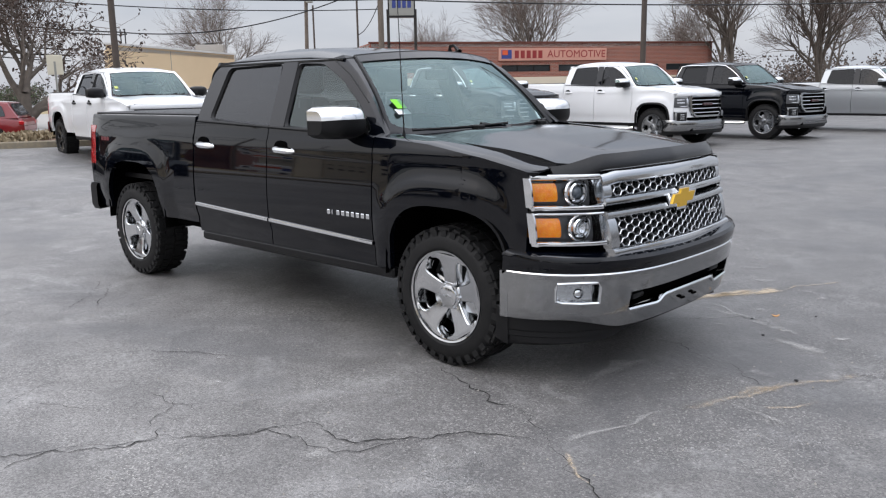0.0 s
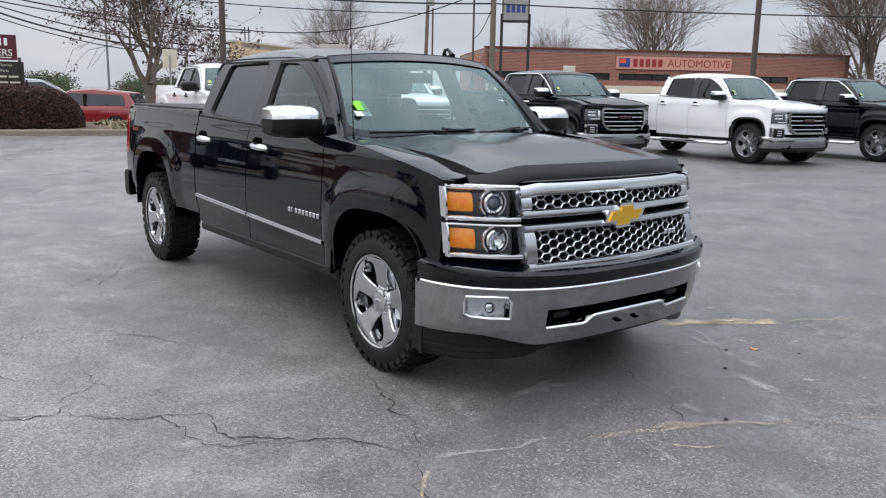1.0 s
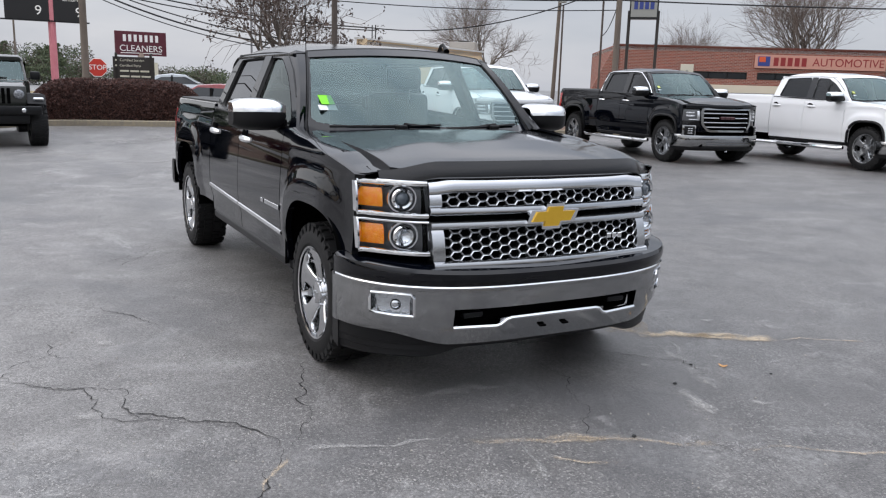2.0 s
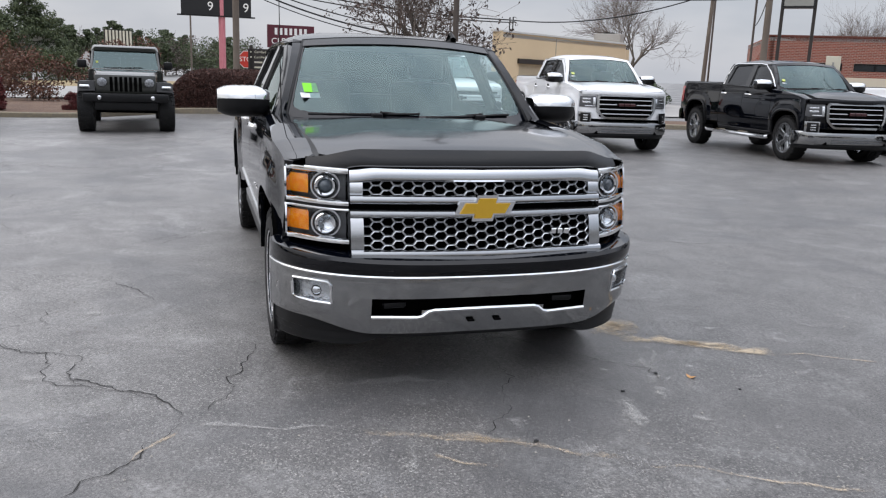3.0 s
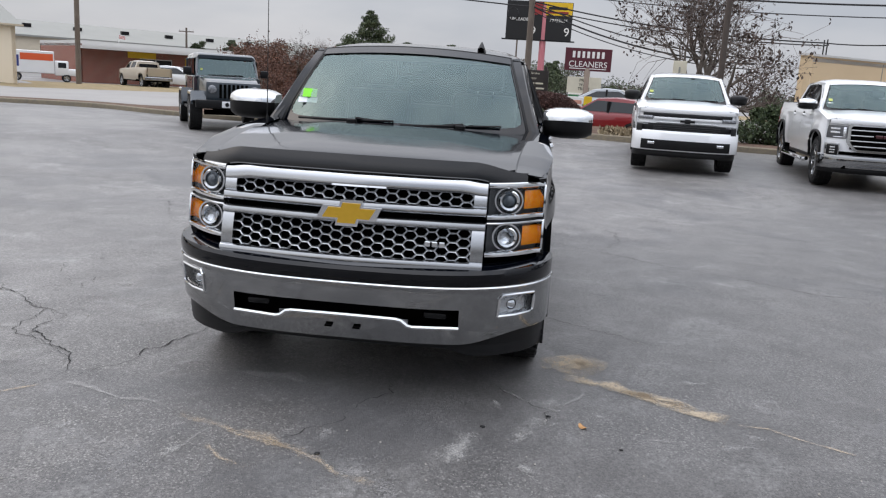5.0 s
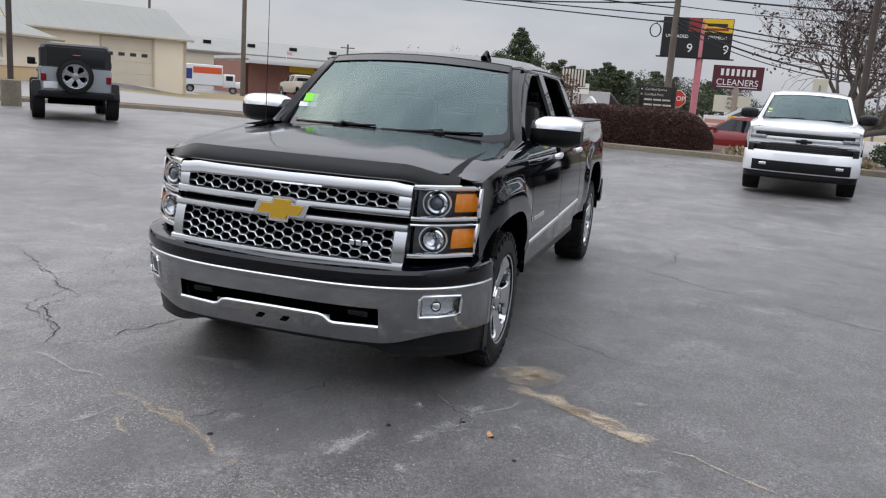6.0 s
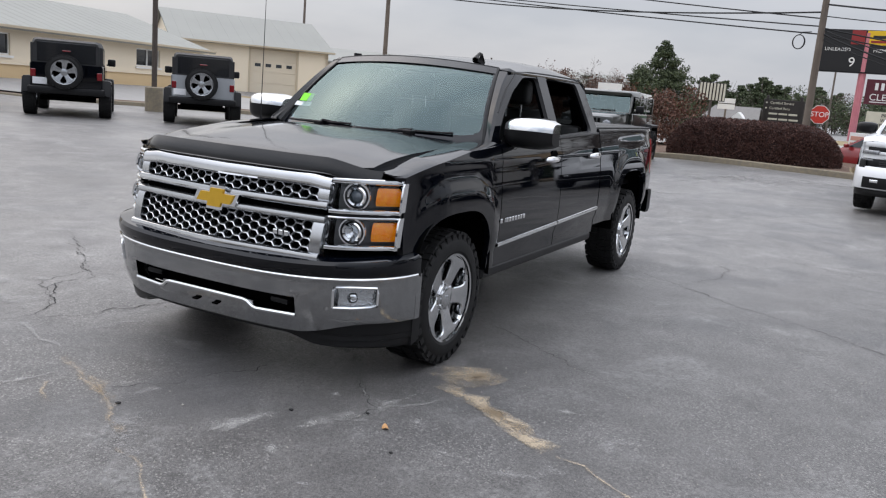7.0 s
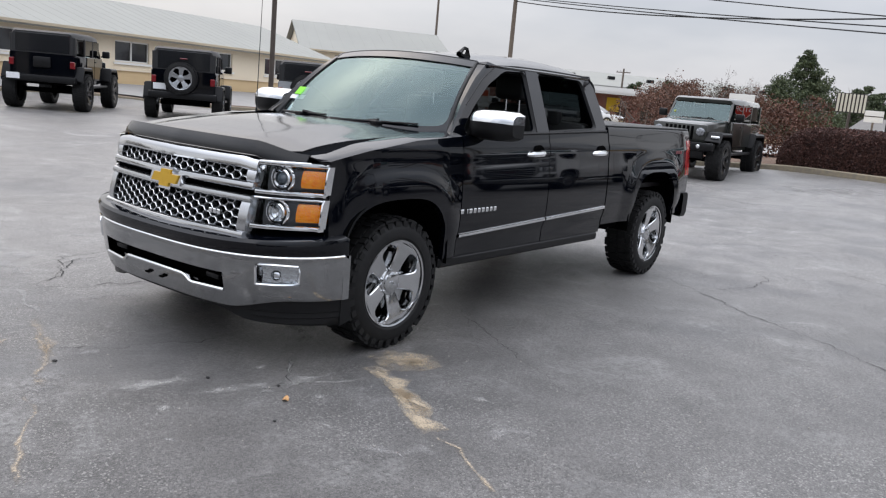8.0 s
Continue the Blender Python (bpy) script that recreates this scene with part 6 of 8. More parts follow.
def bare_tree(label, m, height, trunk_r, seed, levels=6, spread=0.6, start=0.25, up=0.35, leafy=0, leaf_mat=None, split=(2, 3), ratio=0.74, name="bare_tree"):
    rng = random.Random(seed)
    root = thing(name, label, "tree", "bare winter trees" if name == "bare_tree" else "", m)
    br = branches(rng, height, trunk_r, levels, spread, split, start, up, ratio)
    top = max(p.z for b in br for p in b[0])
    k = height / top
    br = [([p * k for p in pts], rs, lev) for pts, rs, lev in br]
    V, F = bars_mesh([b for b in br if b[2] <= 1], 9)
    part_from("trunk", V, F, M_BARK, root, smooth=True)
    V, F = bars_mesh([b for b in br if 1 < b[2] <= 3], 6)
    part_from("branching", V, F, M_BARK, root, smooth=True)
    V, F = bars_mesh([([b[0][0], b[0][-1]], [b[1][0], b[1][-1]], 9) for b in br if b[2] > 3], 3)
    part_from("crown", V, F, M_TWIG, root, "crown of bare twigs")
    if leafy:
        ends = [b[0][-1] for b in br if b[2] >= levels - 1]
        leaves("dry_leaves", [(tuple(e), (0.25, 0.25, 0.25)) for e in rng.sample(ends, min(len(ends), 400))], leafy, 0.07, leaf_mat or M_RUSSET, root, seed, "a few dry leaves left")
    return root


def stand(x, y, rz=0, s=1.0):
    return pose(x, y, ground_z(x, y), 0, 0, rz) @ Matrix.Scale(s, 4)


pear = bare_tree("spreading bare tree with dark twigs and buds", stand(-25.3, 6.7), 8.3, 0.29, 11, 6, 0.95, 0.14, 0.16, 3600, M_BUD, (3, 3), 0.86)
oak = bare_tree("tall bare winter tree with open crown", stand(-47.9, 28.5, 0, 0.82), 11.5, 0.22, 5, 6, 0.78, 0.24, 0.16, 0, None, (3, 4))
big = bare_tree("tall bare tree with spreading limbs behind the brick building", stand(-32.4, 45.3, 130), 13.2, 0.21, 21, 6, 0.72, 0.24, 0.20, 0, None, (3, 4), 0.78)
for tx, ty, tr, ts in ((-36.3, 38.5, 130, 0.55), (-16.3, 43.4, 200, 0.95), (-24.5, 52, 70, 0.62), (-13.3, 48.8, 250, 1.0), (-9.5, 50.5, 310, 0.9)):
    copy_thing(big, stand(tx, ty, tr, ts))
for tx, ty, tr, ts in ((-61, -18.9, 40, 0.66), (-66, -22.5, 140, 0.55)):
    copy_thing(pear, stand(tx, ty, tr, ts))
for tx, ty, tr, ts in ((-71.6, -20.1, 50, 0.56), (-76, -18.3, 120, 0.52), (-15.2, 57, 200, 1.0)):
    copy_thing(oak, stand(tx, ty, tr, ts))


def leafy_tree(name, label, m, h, r, n, size, mat, seed, trunk=0.10, low=0.12, tiered=False):
    """A shrub or small tree: short stems and a loose crown of leaf clumps."""
    rng = random.Random(seed)
    root = thing(name, label, "tree" if h > 2 else "shrub", "", m)
    items = [([Vector((0, 0, -0.1)), Vector((rng.uniform(-0.1, 0.1), rng.uniform(-0.1, 0.1), h * 0.3))], [trunk, trunk * 0.7], 0)]
    for i in range(9):
        a, z0 = rng.uniform(0, 6.3), h * rng.uniform(0.08, 0.3)
        items.append(([Vector((0, 0, z0)), Vector((math.cos(a) * r * 0.5, math.sin(a) * r * 0.5, z0 + h * 0.3)), Vector((math.cos(a) * r * 0.8, math.sin(a) * r * 0.8, z0 + h * rng.uniform(0.35, 0.62)))], [trunk * 0.5, trunk * 0.3, trunk * 0.1], 1))
    V, F = bars_mesh(items, 6)
    part_from("trunk", V, F, M_BARK, root)
    blobs = []
    for i in range(34):
        a, u = rng.uniform(0, 6.3), rng.random()
        z = h * (low + (0.9 - low) * u)
        rr = r * math.sin(math.pi * (0.18 + 0.74 * u)) * rng.uniform(0.35, 0.95)
        s = r * rng.uniform(0.22, 0.40)
        if tiered:
            rr = r * (1.05 - 0.75 * u) * rng.uniform(0.2, 1.0)
            s = r * rng.uniform(0.14, 0.34)
        blobs.append(((math.cos(a) * rr, math.sin(a) * rr, z), (s, s, s * (0.5 if tiered else 0.8))))
    leaves("crown", blobs, n, size, mat, root, seed)
    return root


def conifer(name, label, m, h, r, n, seed, mat=None, low=0.08):
    rng = random.Random(seed)
    root = thing(name, label, "tree", "", m)
    V, F = bars_mesh([([Vector((0, 0, -0.1)), Vector((0, 0, h * 0.5)), Vector((0, 0, h * 0.98))], [0.16, 0.1, 0.02], 0)], 7)
    part_from("trunk", V, F, M_BARK, root)
    blobs = []
    for i in range(170):
        u = rng.random() ** 0.9
        z = h * (low + (1 - low) * u)
        a = rng.uniform(0, 6.3)
        rr = r * (1 - u) ** 0.92 * rng.uniform(0.30, 1.12)
        s = 0.06 * r + 0.20 * r * (1 - u) * rng.uniform(0.5, 1)
        blobs.append(((math.cos(a) * rr, math.sin(a) * rr, z - 0.12 * rr), (s, s, s * 0.6)))
    leaves("crown", blobs, n, 0.085, mat or M_PINE, root, seed)
    return root


conifer("conifer_tree", "dark green conifer with pointed crown", stand(-62, -13.5), 6.9, 5.0, 40000, 31)
russet = bare_tree("small tree keeping its russet brown leaves", stand(-49, -18.2), 3.7, 0.09, 8, 5, 0.95, 0.13, 0.10, 3400, M_RUSSET, (3, 3), 0.86, "russet_tree")
for tx, ty, tr, ts in ((-46, -16.7, 40, 1.05), (-52, -19.5, 90, 1.15), (-52, -14.5, 300, 1.05)):
    copy_thing(russet, stand(tx, ty, tr, ts))
shrub = leafy_tree("russet_shrub", "large loose shrub with brown winter leaves", stand(-23.7, -3.6), 2.35, 1.6, 5200, 0.05, M_RUSSET, 44, 0.05, 0.08)
for tx, ty, tr, ts in ((-23.4, -6.6, 70, 0.82), (-29.5, -11.6, 250, 1.0)):
    copy_thing(shrub, stand(tx, ty, tr, ts))
redbush = leafy_tree("red_shrub", "narrow dark red shrub in the mulch bed", stand(-17.2, -6.4), 1.0, 0.42, 6500, 0.035, M_REDLEAF, 4, 0.03, 0.1)
copy_thing(redbush, stand(-17.6, -4.6, 60, 0.6))
green = leafy_tree("evergreen_shrub", "dark evergreen shrub behind the kerb", stand(-16.1, 6.9), 1.05, 0.9, 4000, 0.05, M_SHRUB, 14, 0.03, 0.05)
for tx, ty, tr, ts in ((-17.2, 8.2, 30, 0.8), (-28, 18.9, 50, 1.2), (-24.5, 16.5, 80, 1.1), (-24, 4.0, 250, 0.9), (-25, 5.6, 10, 0.9)):
    copy_thing(green, stand(tx, ty, tr, ts))
pine = leafy_tree("pine_tree", "distant green pine with rounded crown", stand(-112, -12, 0, 0.7), 11, 3.6, 9000, 0.19, M_PINE, 71, 0.2, 0.30, True)
rng = random.Random(5)
for i in range(22):
    a = rng.uniform(-10, 1.5)
    d = rng.uniform(104, 128)
    s = rng.uniform(0.62, 1.05)
    copy_thing(pine, pose(-math.cos(radians(a)) * d, math.sin(radians(a)) * d, 0, 0, 0, rng.uniform(0, 360)) @ Matrix.Diagonal((s * rng.uniform(0.8, 1.3), s * rng.uniform(0.8, 1.3), s, 1)))
for tx, ty, ts in ((-63, -88, 0.9), (-58, -90, 0.8), (-66, -84, 0.95), (-54, -93, 0.75), (-112, -64, 0.7), (-106, -66, 0.8), (-118, -60, 0.75), (-38.0, -63.2, 0.66), (-40.3, -61.7, 0.68), (-43.4, -59.4, 0.62), (-88, -35.5, 0.72), (-86, -38.5, 0.66), (-84, -33.0, 0.6)):
    copy_thing(pine, stand(tx, ty, 40 * ts * tx, ts))

# far woods over the roofs
rng = random.Random(17)
for mt_, nm_, share in ((M_PINE, "distant dark green woods along the skyline", 0.6), (M_SHRUBB, "distant grey-brown winter woods along the skyline", 0.4)):
    blobs = []
    for a0, a1, h, cnt in ((-27, -17, 5.4, 60), (-11, 3, 5.6, 80), (3, 11, 3.2, 50), (14, 18, 3.2, 20), (46, 84, 4.4, 150)):
        if a0 > 40 and mt_ is M_PINE:
            continue
        for i in range(int(cnt * share * 2)):
            a, d = radians(rng.uniform(a0, a1)), rng.uniform(112, 140) * (0.68 if a0 > 40 else 1.0)
            s = rng.uniform(0.9, 2.2)
            top = h * rng.uniform(0.55, 1.05)
            for z in (top - s * 0.6, top * 0.45):
                blobs.append(((6 - math.cos(a) * d, 1 + math.sin(a) * d, z), (s, s, s * rng.uniform(0.6, 1.0))))
    leaves("far_woods", blobs, 80000, 0.135, mt_, None, 6, nm_, "stuff")

# ---- kerb, beds behind it, street ----
KERB = [(-10.5, 60), (-12.6, 30), (-13.4, 14), (-14.2, 7.5), (-14.8, 4.2), (-15.4, 2.4), (-15.75, 0.3), (-16.1, -1.8), (-16.0, -4.5), (-16.2, -7.0), (-16.8, -10.4), (-17.1, -13.2), (-16.2, -16.2), (-13.6, -19.6), (-9.5, -21.5), (-4, -20.6), (6, -18.6), (25, -15.0), (60, -8.6)]


def smooth_line(pts, n=6):
    out = []
    for i in range(len(pts) - 1):
        p0, p1, p2, p3 = [Vector(pts[min(max(k, 0), len(pts) - 1)]) for k in (i - 1, i, i + 1, i + 2)]
        for j in range(n):
            t = j / n
            out.append(0.5 * ((2 * p1) + (p2 - p0) * t + (2 * p0 - 5 * p1 + 4 * p2 - p3) * t * t + (3 * p1 - p0 - 3 * p2 + p3) * t ** 3))
    return out + [Vector(pts[-1])]


line = smooth_line(KERB)
side = []
for i, p in enumerate(line):
    d = (line[min(i + 1, len(line) - 1)] - line[max(i - 1, 0)]).normalized()
    side.append(Vector((d.y, -d.x)))


def off(i, w):
    q = line[i] + side[i] * w
    return q


def strip(name, spec, mat, label, cat):
    """A sheet swept along the kerb line: (offset, height) pairs."""
    bm = bmesh.new()
    grid(bm, [[(*off(i, w), ground_z(*off(i, 0)) + h) for w, h in spec] for i in range(len(line))])
    return tagged(part(name, bm, mat, None), label, cat, kind="structure")


strip("kerb", [(-0.02, -0.05), (0.0, 0.11), (0.03, 0.135), (0.13, 0.135), (0.16, 0.10), (0.16, -0.05)], M_KERB, "worn pale concrete kerb along the car park", "kerb")


def bed_width(y):
    return 3.2 - 1.6 * smooth(-9.5, -11.5, y) + 7.8 * smooth(-12.0, -9.0, y) * (1 - smooth(1.5, 4.0, y))


bm = bmesh.new()
grid(bm, [[(*off(i, 0.15 + (bed_width(line[i].y) - 0.15) * u), ground_z(*off(i, 0)) + h) for u, h in ((0, 0.09), (0.05, 0.12), (0.15, 0.14), (0.4, 0.15), (0.75, 0.12), (1, 0.0))] for i in range(len(line))])
tagged(part("planting_bed", bm, M_MULCH, None), "brown mulch bed behind the kerb", "bed", kind="structure")
rng = np.random.default_rng(9)
blobs = []
for i in range(60):
    k = rng.integers(14, 32)
    q = off(int(k), float(rng.uniform(0.3, 2.6)))
    if 2.6 < q.y < 6.2:
        blobs.append(((q.x, q.y, ground_z(q.x, q.y) + 0.17), (0.3, 0.3, 0.10)))
leaves("dry_grass", blobs, 5000, 0.07, M_DRYLEAF, None, 4, "tufts of dry straw-coloured grass behind the kerb", "stuff", 1.6)
bm = bmesh.new()
near = [(60, -9.2), (25, -15.6), (6, -19.2), (-4, -21.2), (-9.7, -22.1), (-14.3, -20.3), (-18.6, -15.5), (-20.5, -12.0), (-27.2, -8.2), (-27.4, -2), (-26.2, 3), (-20.5, 7), (-19, 12), (-17.5, 22)]
far = [(60, -10.0), (25, -17.0), (6, -20.75), (-4, -22.72), (-10, -23.9), (-20, -25.9), (-31, -24.4), (-41, -17), (-44, -12), (-46, -7), (-48, 1), (-48, 7), (-48, 13), (-46, 24)]
grid(bm, [[(a[0] + (b[0] - a[0]) * t, a[1] + (b[1] - a[1]) * t, ground_z(a[0] + (b[0] - a[0]) * t, a[1] + (b[1] - a[1]) * t) + 0.045) for t in frange(0, 1, 7)] for a, b in zip(near, far)])
tagged(part("street", bm, M_STREET, None), "pale worn concrete street beyond the car park", "road", kind="structure")
bm = bmesh.new()
verge = [(60, -11.0), (25, -17.8), (6, -20.95), (-4, -22.92), (-10, -24.1), (-22, -29.5), (-44, -31), (-54, -22), (-57, -17), (-60, -12), (-64, 0), (-64, 7), (-64, 13), (-60, 24)]
grid(bm, [[(a[0] + (b[0] - a[0]) * t, a[1] + (b[1] - a[1]) * t, ground_z(a[0] + (b[0] - a[0]) * t, a[1] + (b[1] - a[1]) * t) + 0.04) for t in frange(0, 1, 5)] for a, b in zip(far, verge)])
tagged(part("verge", bm, M_GRASS, None), "strip of dead winter grass along the street", "grass", kind="structure")
bm = bmesh.new()
grid(bm, [[(-400 + 60 * i, -420 + 60 * j, 0.005 if -400 + 60 * i > -60 else 0.01) for i in range(6)] for j in range(15)])
tagged(part("far_field", bm, M_GRASS, None), "distant dead grass and scrub", "grass", kind="structure")

# hedge of clipped russet leaves behind the kerb
hedge = thing("hedge", "long clipped hedge with dark russet winter leaves", "hedge", "", pose(-17.0, 0.05, 0.40) @ Matrix.Diagonal((0.86, 0.86, 0.90, 1)))
bm = bmesh.new()
rows = []
rng = random.Random(2)
for y in frange(-2.5, 2.5, 26):
    e = 1 - (abs(y) / 2.55) ** 6
    ring = []
    for k in range(14):
        a = math.pi * k / 13
        w = 0.98 * e * (1 + 0.05 * rng.uniform(-1, 1))
        ring.append((w * math.copysign(abs(math.cos(a)) ** 0.45, math.cos(a)), y, 1.16 * (0.25 + 0.75 * e) * abs(math.sin(a)) ** 0.45 * (1 + 0.04 * rng.uniform(-1, 1))))
    rows.append(ring)
grid(bm, rows)
# solid core whose dark colour stands for the shade between the leaves
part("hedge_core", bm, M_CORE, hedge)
nn = 64000
g = np.random.default_rng(7)
yv = g.uniform(-2.55, 2.55, nn)
av = g.uniform(0, math.pi, nn)
low = np.arcsin(g.uniform(0.02, 1, nn) ** (1 / 0.45))
av = np.where(g.random(nn) < 0.6, np.where(g.random(nn) < 0.5, low, math.pi - low), av)
ev = 1 - (np.abs(yv) / 2.62) ** 6
wv = 1.02 * ev * g.uniform(0.93, 1.05, nn)
pos = np.stack([wv * np.sign(np.cos(av)) * np.abs(np.cos(av)) ** 0.45, yv, 1.20 * (0.25 + 0.75 * ev) * np.abs(np.sin(av)) ** 0.45 * g.uniform(0.94, 1.05, nn)], 1)
a_ = g.normal(size=(nn, 3))
a_ /= np.linalg.norm(a_, axis=1)[:, None]
b_ = np.cross(a_, g.normal(size=(nn, 3)))
b_ /= np.linalg.norm(b_, axis=1)[:, None]
sz = g.uniform(0.014, 0.034, nn)[:, None]
v_ = np.stack([pos - a_ * sz, pos + b_ * sz * 0.6, pos + a_ * sz, pos - b_ * sz * 0.6], 1).reshape(-1, 3)
part_from("hedge_leaves", v_.tolist(), np.arange(nn * 4).reshape(-1, 4).tolist(), M_HEDGE, hedge)


# ---- buildings ----
def uv_box(ob, scale=1.0):
    me = ob.data
    uv = me.uv_layers.new(name="uv")
    for poly in me.polygons:
        nx, ny, nz = poly.normal
        for li in poly.loop_indices:
            c = me.vertices[me.loops[li].vertex_index].co
            d = Vector((-ny, nx)).normalized() if abs(nz) < 0.9 else Vector((1, 0))
            uv.data[li].uv = ((c.x * d.x + c.y * d.y) * scale, (c.z if abs(nz) < 0.9 else c.y) * scale)


def wall(name, parent, p, q, z0, z1, mat, holes=(), thick=0.25, gable=None, proud=0.0):
    """An upright wall from p to q with openings (s0, s1, z0, z1); the outside lies to its left."""
    p, q = Vector(p), Vector(q)
    d = (q - p).normalized()
    n_ = Vector((-d.y, d.x))
    L = (q - p).length
    outline = [(0, z0), (L, z0), (L, z1)] + ([(L / 2, gable)] if gable else []) + [(0, z1)]
    bm = bmesh.new()
    plate(bm, outline, [[(a, c), (b, c), (b, e), (a, e)] for a, b, c, e in holes], lambda s, z: (*(p + d * s + n_ * proud), z), (-n_.x * thick, -n_.y * thick, 0))
    ob = part(name, bm, mat, parent, sharp=0)
    uv_box(ob)
    return ob


def on_wall(p, q, s, z, out=0.0):
    p, q = Vector(p), Vector(q)
    d = (q - p).normalized()
    n_ = Vector((-d.y, d.x))
    w = p + d * s + n_ * out
    return Vector((w.x, w.y, z))


def slab_on(parent, name, p, q, s0, s1, z0, z1, mat, out=0.02, thick=0.06, label=""):
    """A flat board on a wall."""
    p_, q_ = Vector(p), Vector(q)
    d = (q_ - p_).normalized()
    n_ = Vector((-d.y, d.x))
    m = Matrix(((d.x, n_.x, 0, p_.x), (d.y, n_.y, 0, p_.y), (0, 0, 1, 0), (0, 0, 0, 1)))
    return part(name, boxed(s0, s1, out, out + thick, z0, z1, 0.0, m), mat, parent, label, sharp=0)


def glazed(parent, p, q, hole, panes=1, frame_mat=None, back=-0.12):
    """Frame bars and panes in an opening."""
    s0, s1, z0, z1 = hole
    fm = frame_mat or M_TRIM
    w = new("window")
    w.parent = parent
    n = panes
    for i in range(n):
        a, b = s0 + (s1 - s0) * i / n, s0 + (s1 - s0) * (i + 1) / n
        slab_on(w, "pane", p, q, a + 0.03, b - 0.03, z0 + 0.03, z1 - 0.03, M_WINDOW, back, 0.01)
    for i in range(n + 1):
        a = s0 + (s1 - s0) * i / n
        slab_on(w, "window_bar", p, q, max(a - 0.03, s0), min(a + 0.03, s1), z0, z1, fm, back, 0.05)
    slab_on(w, "window_bar", p, q, s0, s1, z0, z0 + 0.05, fm, back, 0.05)
    slab_on(w, "window_bar", p, q, s0, s1, z1 - 0.05, z1, fm, back, 0.05)


def flat_roof(parent, pts, z, mat, thick=0.15):
    bm = bmesh.new()
    vs = [bm.verts.new((*p, z)) for p in pts]
    f = bm.faces.new(vs)
    r = bmesh.ops.extrude_face_region(bm, geom=[f])
    for v in [g_ for g_ in r["geom"] if isinstance(g_, bmesh.types.BMVert)]:
        v.co.z += thick
    part("roof", bm, mat, parent, sharp=0)


# brick workshop with a long sign
A, B = (-28.2, 25.4), (-17.5, 42.9)
LW = (Vector(B) - Vector(A)).length
dv = (Vector(B) - Vector(A)).normalized()
nv = Vector((dv.y, -dv.x))
A2, B2 = tuple(Vector(A) - nv * 11), tuple(Vector(B) - nv * 11)
shop = thing("brick_workshop", "low red brick workshop with cream base and salmon sign board", "building", "")
TOPW = 3.98
wins = [(0.5 + i * 3.4, 3.4 + i * 3.4, 2.40, 2.76) for i in range(6)]
wall("wall", shop, B, A, 2.1, TOPW, M_BRICK, [(LW - b, LW - a, c, e) for a, b, c, e in wins])
wall("wall", shop, B, A, 0.0, 2.1, M_CREAM, [(LW - 20.2, LW - 17.4, 0.3, 2.0), (LW - 16.2, LW - 15.2, 0.3, 2.0)], 0.25, None, 0.06)
for w in wins:
    glazed(shop, B, A, (LW - w[1], LW - w[0], w[2], w[3]), 3)
wall("wall", shop, A, A2, 0.0, TOPW, M_BRICK)
wall("wall", shop, B2, B, 0.0, TOPW, M_BRICK)
wall("wall", shop, A2, B2, 0.0, TOPW, M_BRICK)
flat_roof(shop, [A, B, B2, A2], TOPW - 0.22, M_ROOFW)
slab_on(shop, "parapet_cap", B, A, -0.1, LW + 0.1, TOPW - 0.02, TOPW + 0.05, M_BRICKCAP, -0.3, 0.36)
slab_on(shop, "roller_door", B, A, LW - 20.2, LW - 17.4, 0.3, 2.0, M_ROOFM, -0.15, 0.05)
slab_on(shop, "door", B, A, LW - 16.2, LW - 15.2, 0.3, 2.0, M_SIGNBR, -0.15, 0.05)
# sloping brick wing at the near corner
bm = bmesh.new()
plate(bm, [(0, 0), (0, TOPW - 0.05), (-0.35, TOPW - 0.7), (-1.7, 0.5), (-1.7, 0)], [], lambda s_, z: (*(Vector(A) + dv * s_), z), (-nv.x * 0.3, -nv.y * 0.3, 0))
uv_box(part("wing_wall", bm, M_BRICK, shop, "sloping brick wing wall", sharp=0))
sb = slab_on(shop, "sign_board", B, A, LW - 13.6, LW - 7.1, 3.0, 3.66, M_SALMON, 0.02, 0.08, "salmon sign board with dark red letters")
wm = lambda s, z, o: Matrix.Translation(on_wall(B, A, LW - s, z, o)) @ Matrix(((dv.x, 0, nv.x, 0), (dv.y, 0, nv.y, 0), (0, 1, 0, 0), (0, 0, 0, 1)))
text("sign_word", "AUTOMOTIVE", 0.56, wm(11.75, 3.33, 0.105), M_SIGNRED, sb)
for i in range(5):
    slab_on(sb, "sign_bar", B, A, LW - (8.27 + i * 0.35), LW - (8.03 + i * 0.35), 3.12, 3.54, M_SIGNRED, 0.105, 0.01)
slab_on(sb, "sign_mark", B, A, LW - 7.85, LW - 7.25, 3.10, 3.58, M_BLUE, 0.105, 0.01)
slab_on(sb, "sign_mark", B, A, LW - 7.62, LW - 7.3, 3.3, 3.56, M_ORANGE, 0.12, 0.01)

# tan flat-roofed building behind the white pickups
A, B = (-28.2, 11.3), (-34.55, 21.1)
LW = (Vector(B) - Vector(A)).length
A2, B2 = (-34.2, 13.7), (-42.0, 25.2)
tan = thing("tan_building", "plain tan stucco building with a flat roof", "building", "")
TOPT = 3.55
tw = [(1.75, 4.4, 0.4, 2.2)]
wall("wall", tan, B, A, 0.0, TOPT, M_TAN, [(LW - b, LW - a, c, e) for a, b, c, e in tw])
for i in range(4):
    slab_on(tan, "door_panel", B, A, LW - 4.4, LW - 1.75, 0.4 + i * 0.45, 0.84 + i * 0.45, M_TANDOOR, -0.18, 0.05)
slab_on(tan, "door_beam", B, A, LW - 4.55, LW - 1.6, 2.2, 2.42, M_SIGNBR, 0.004, 0.10, "dark beam over the opening")
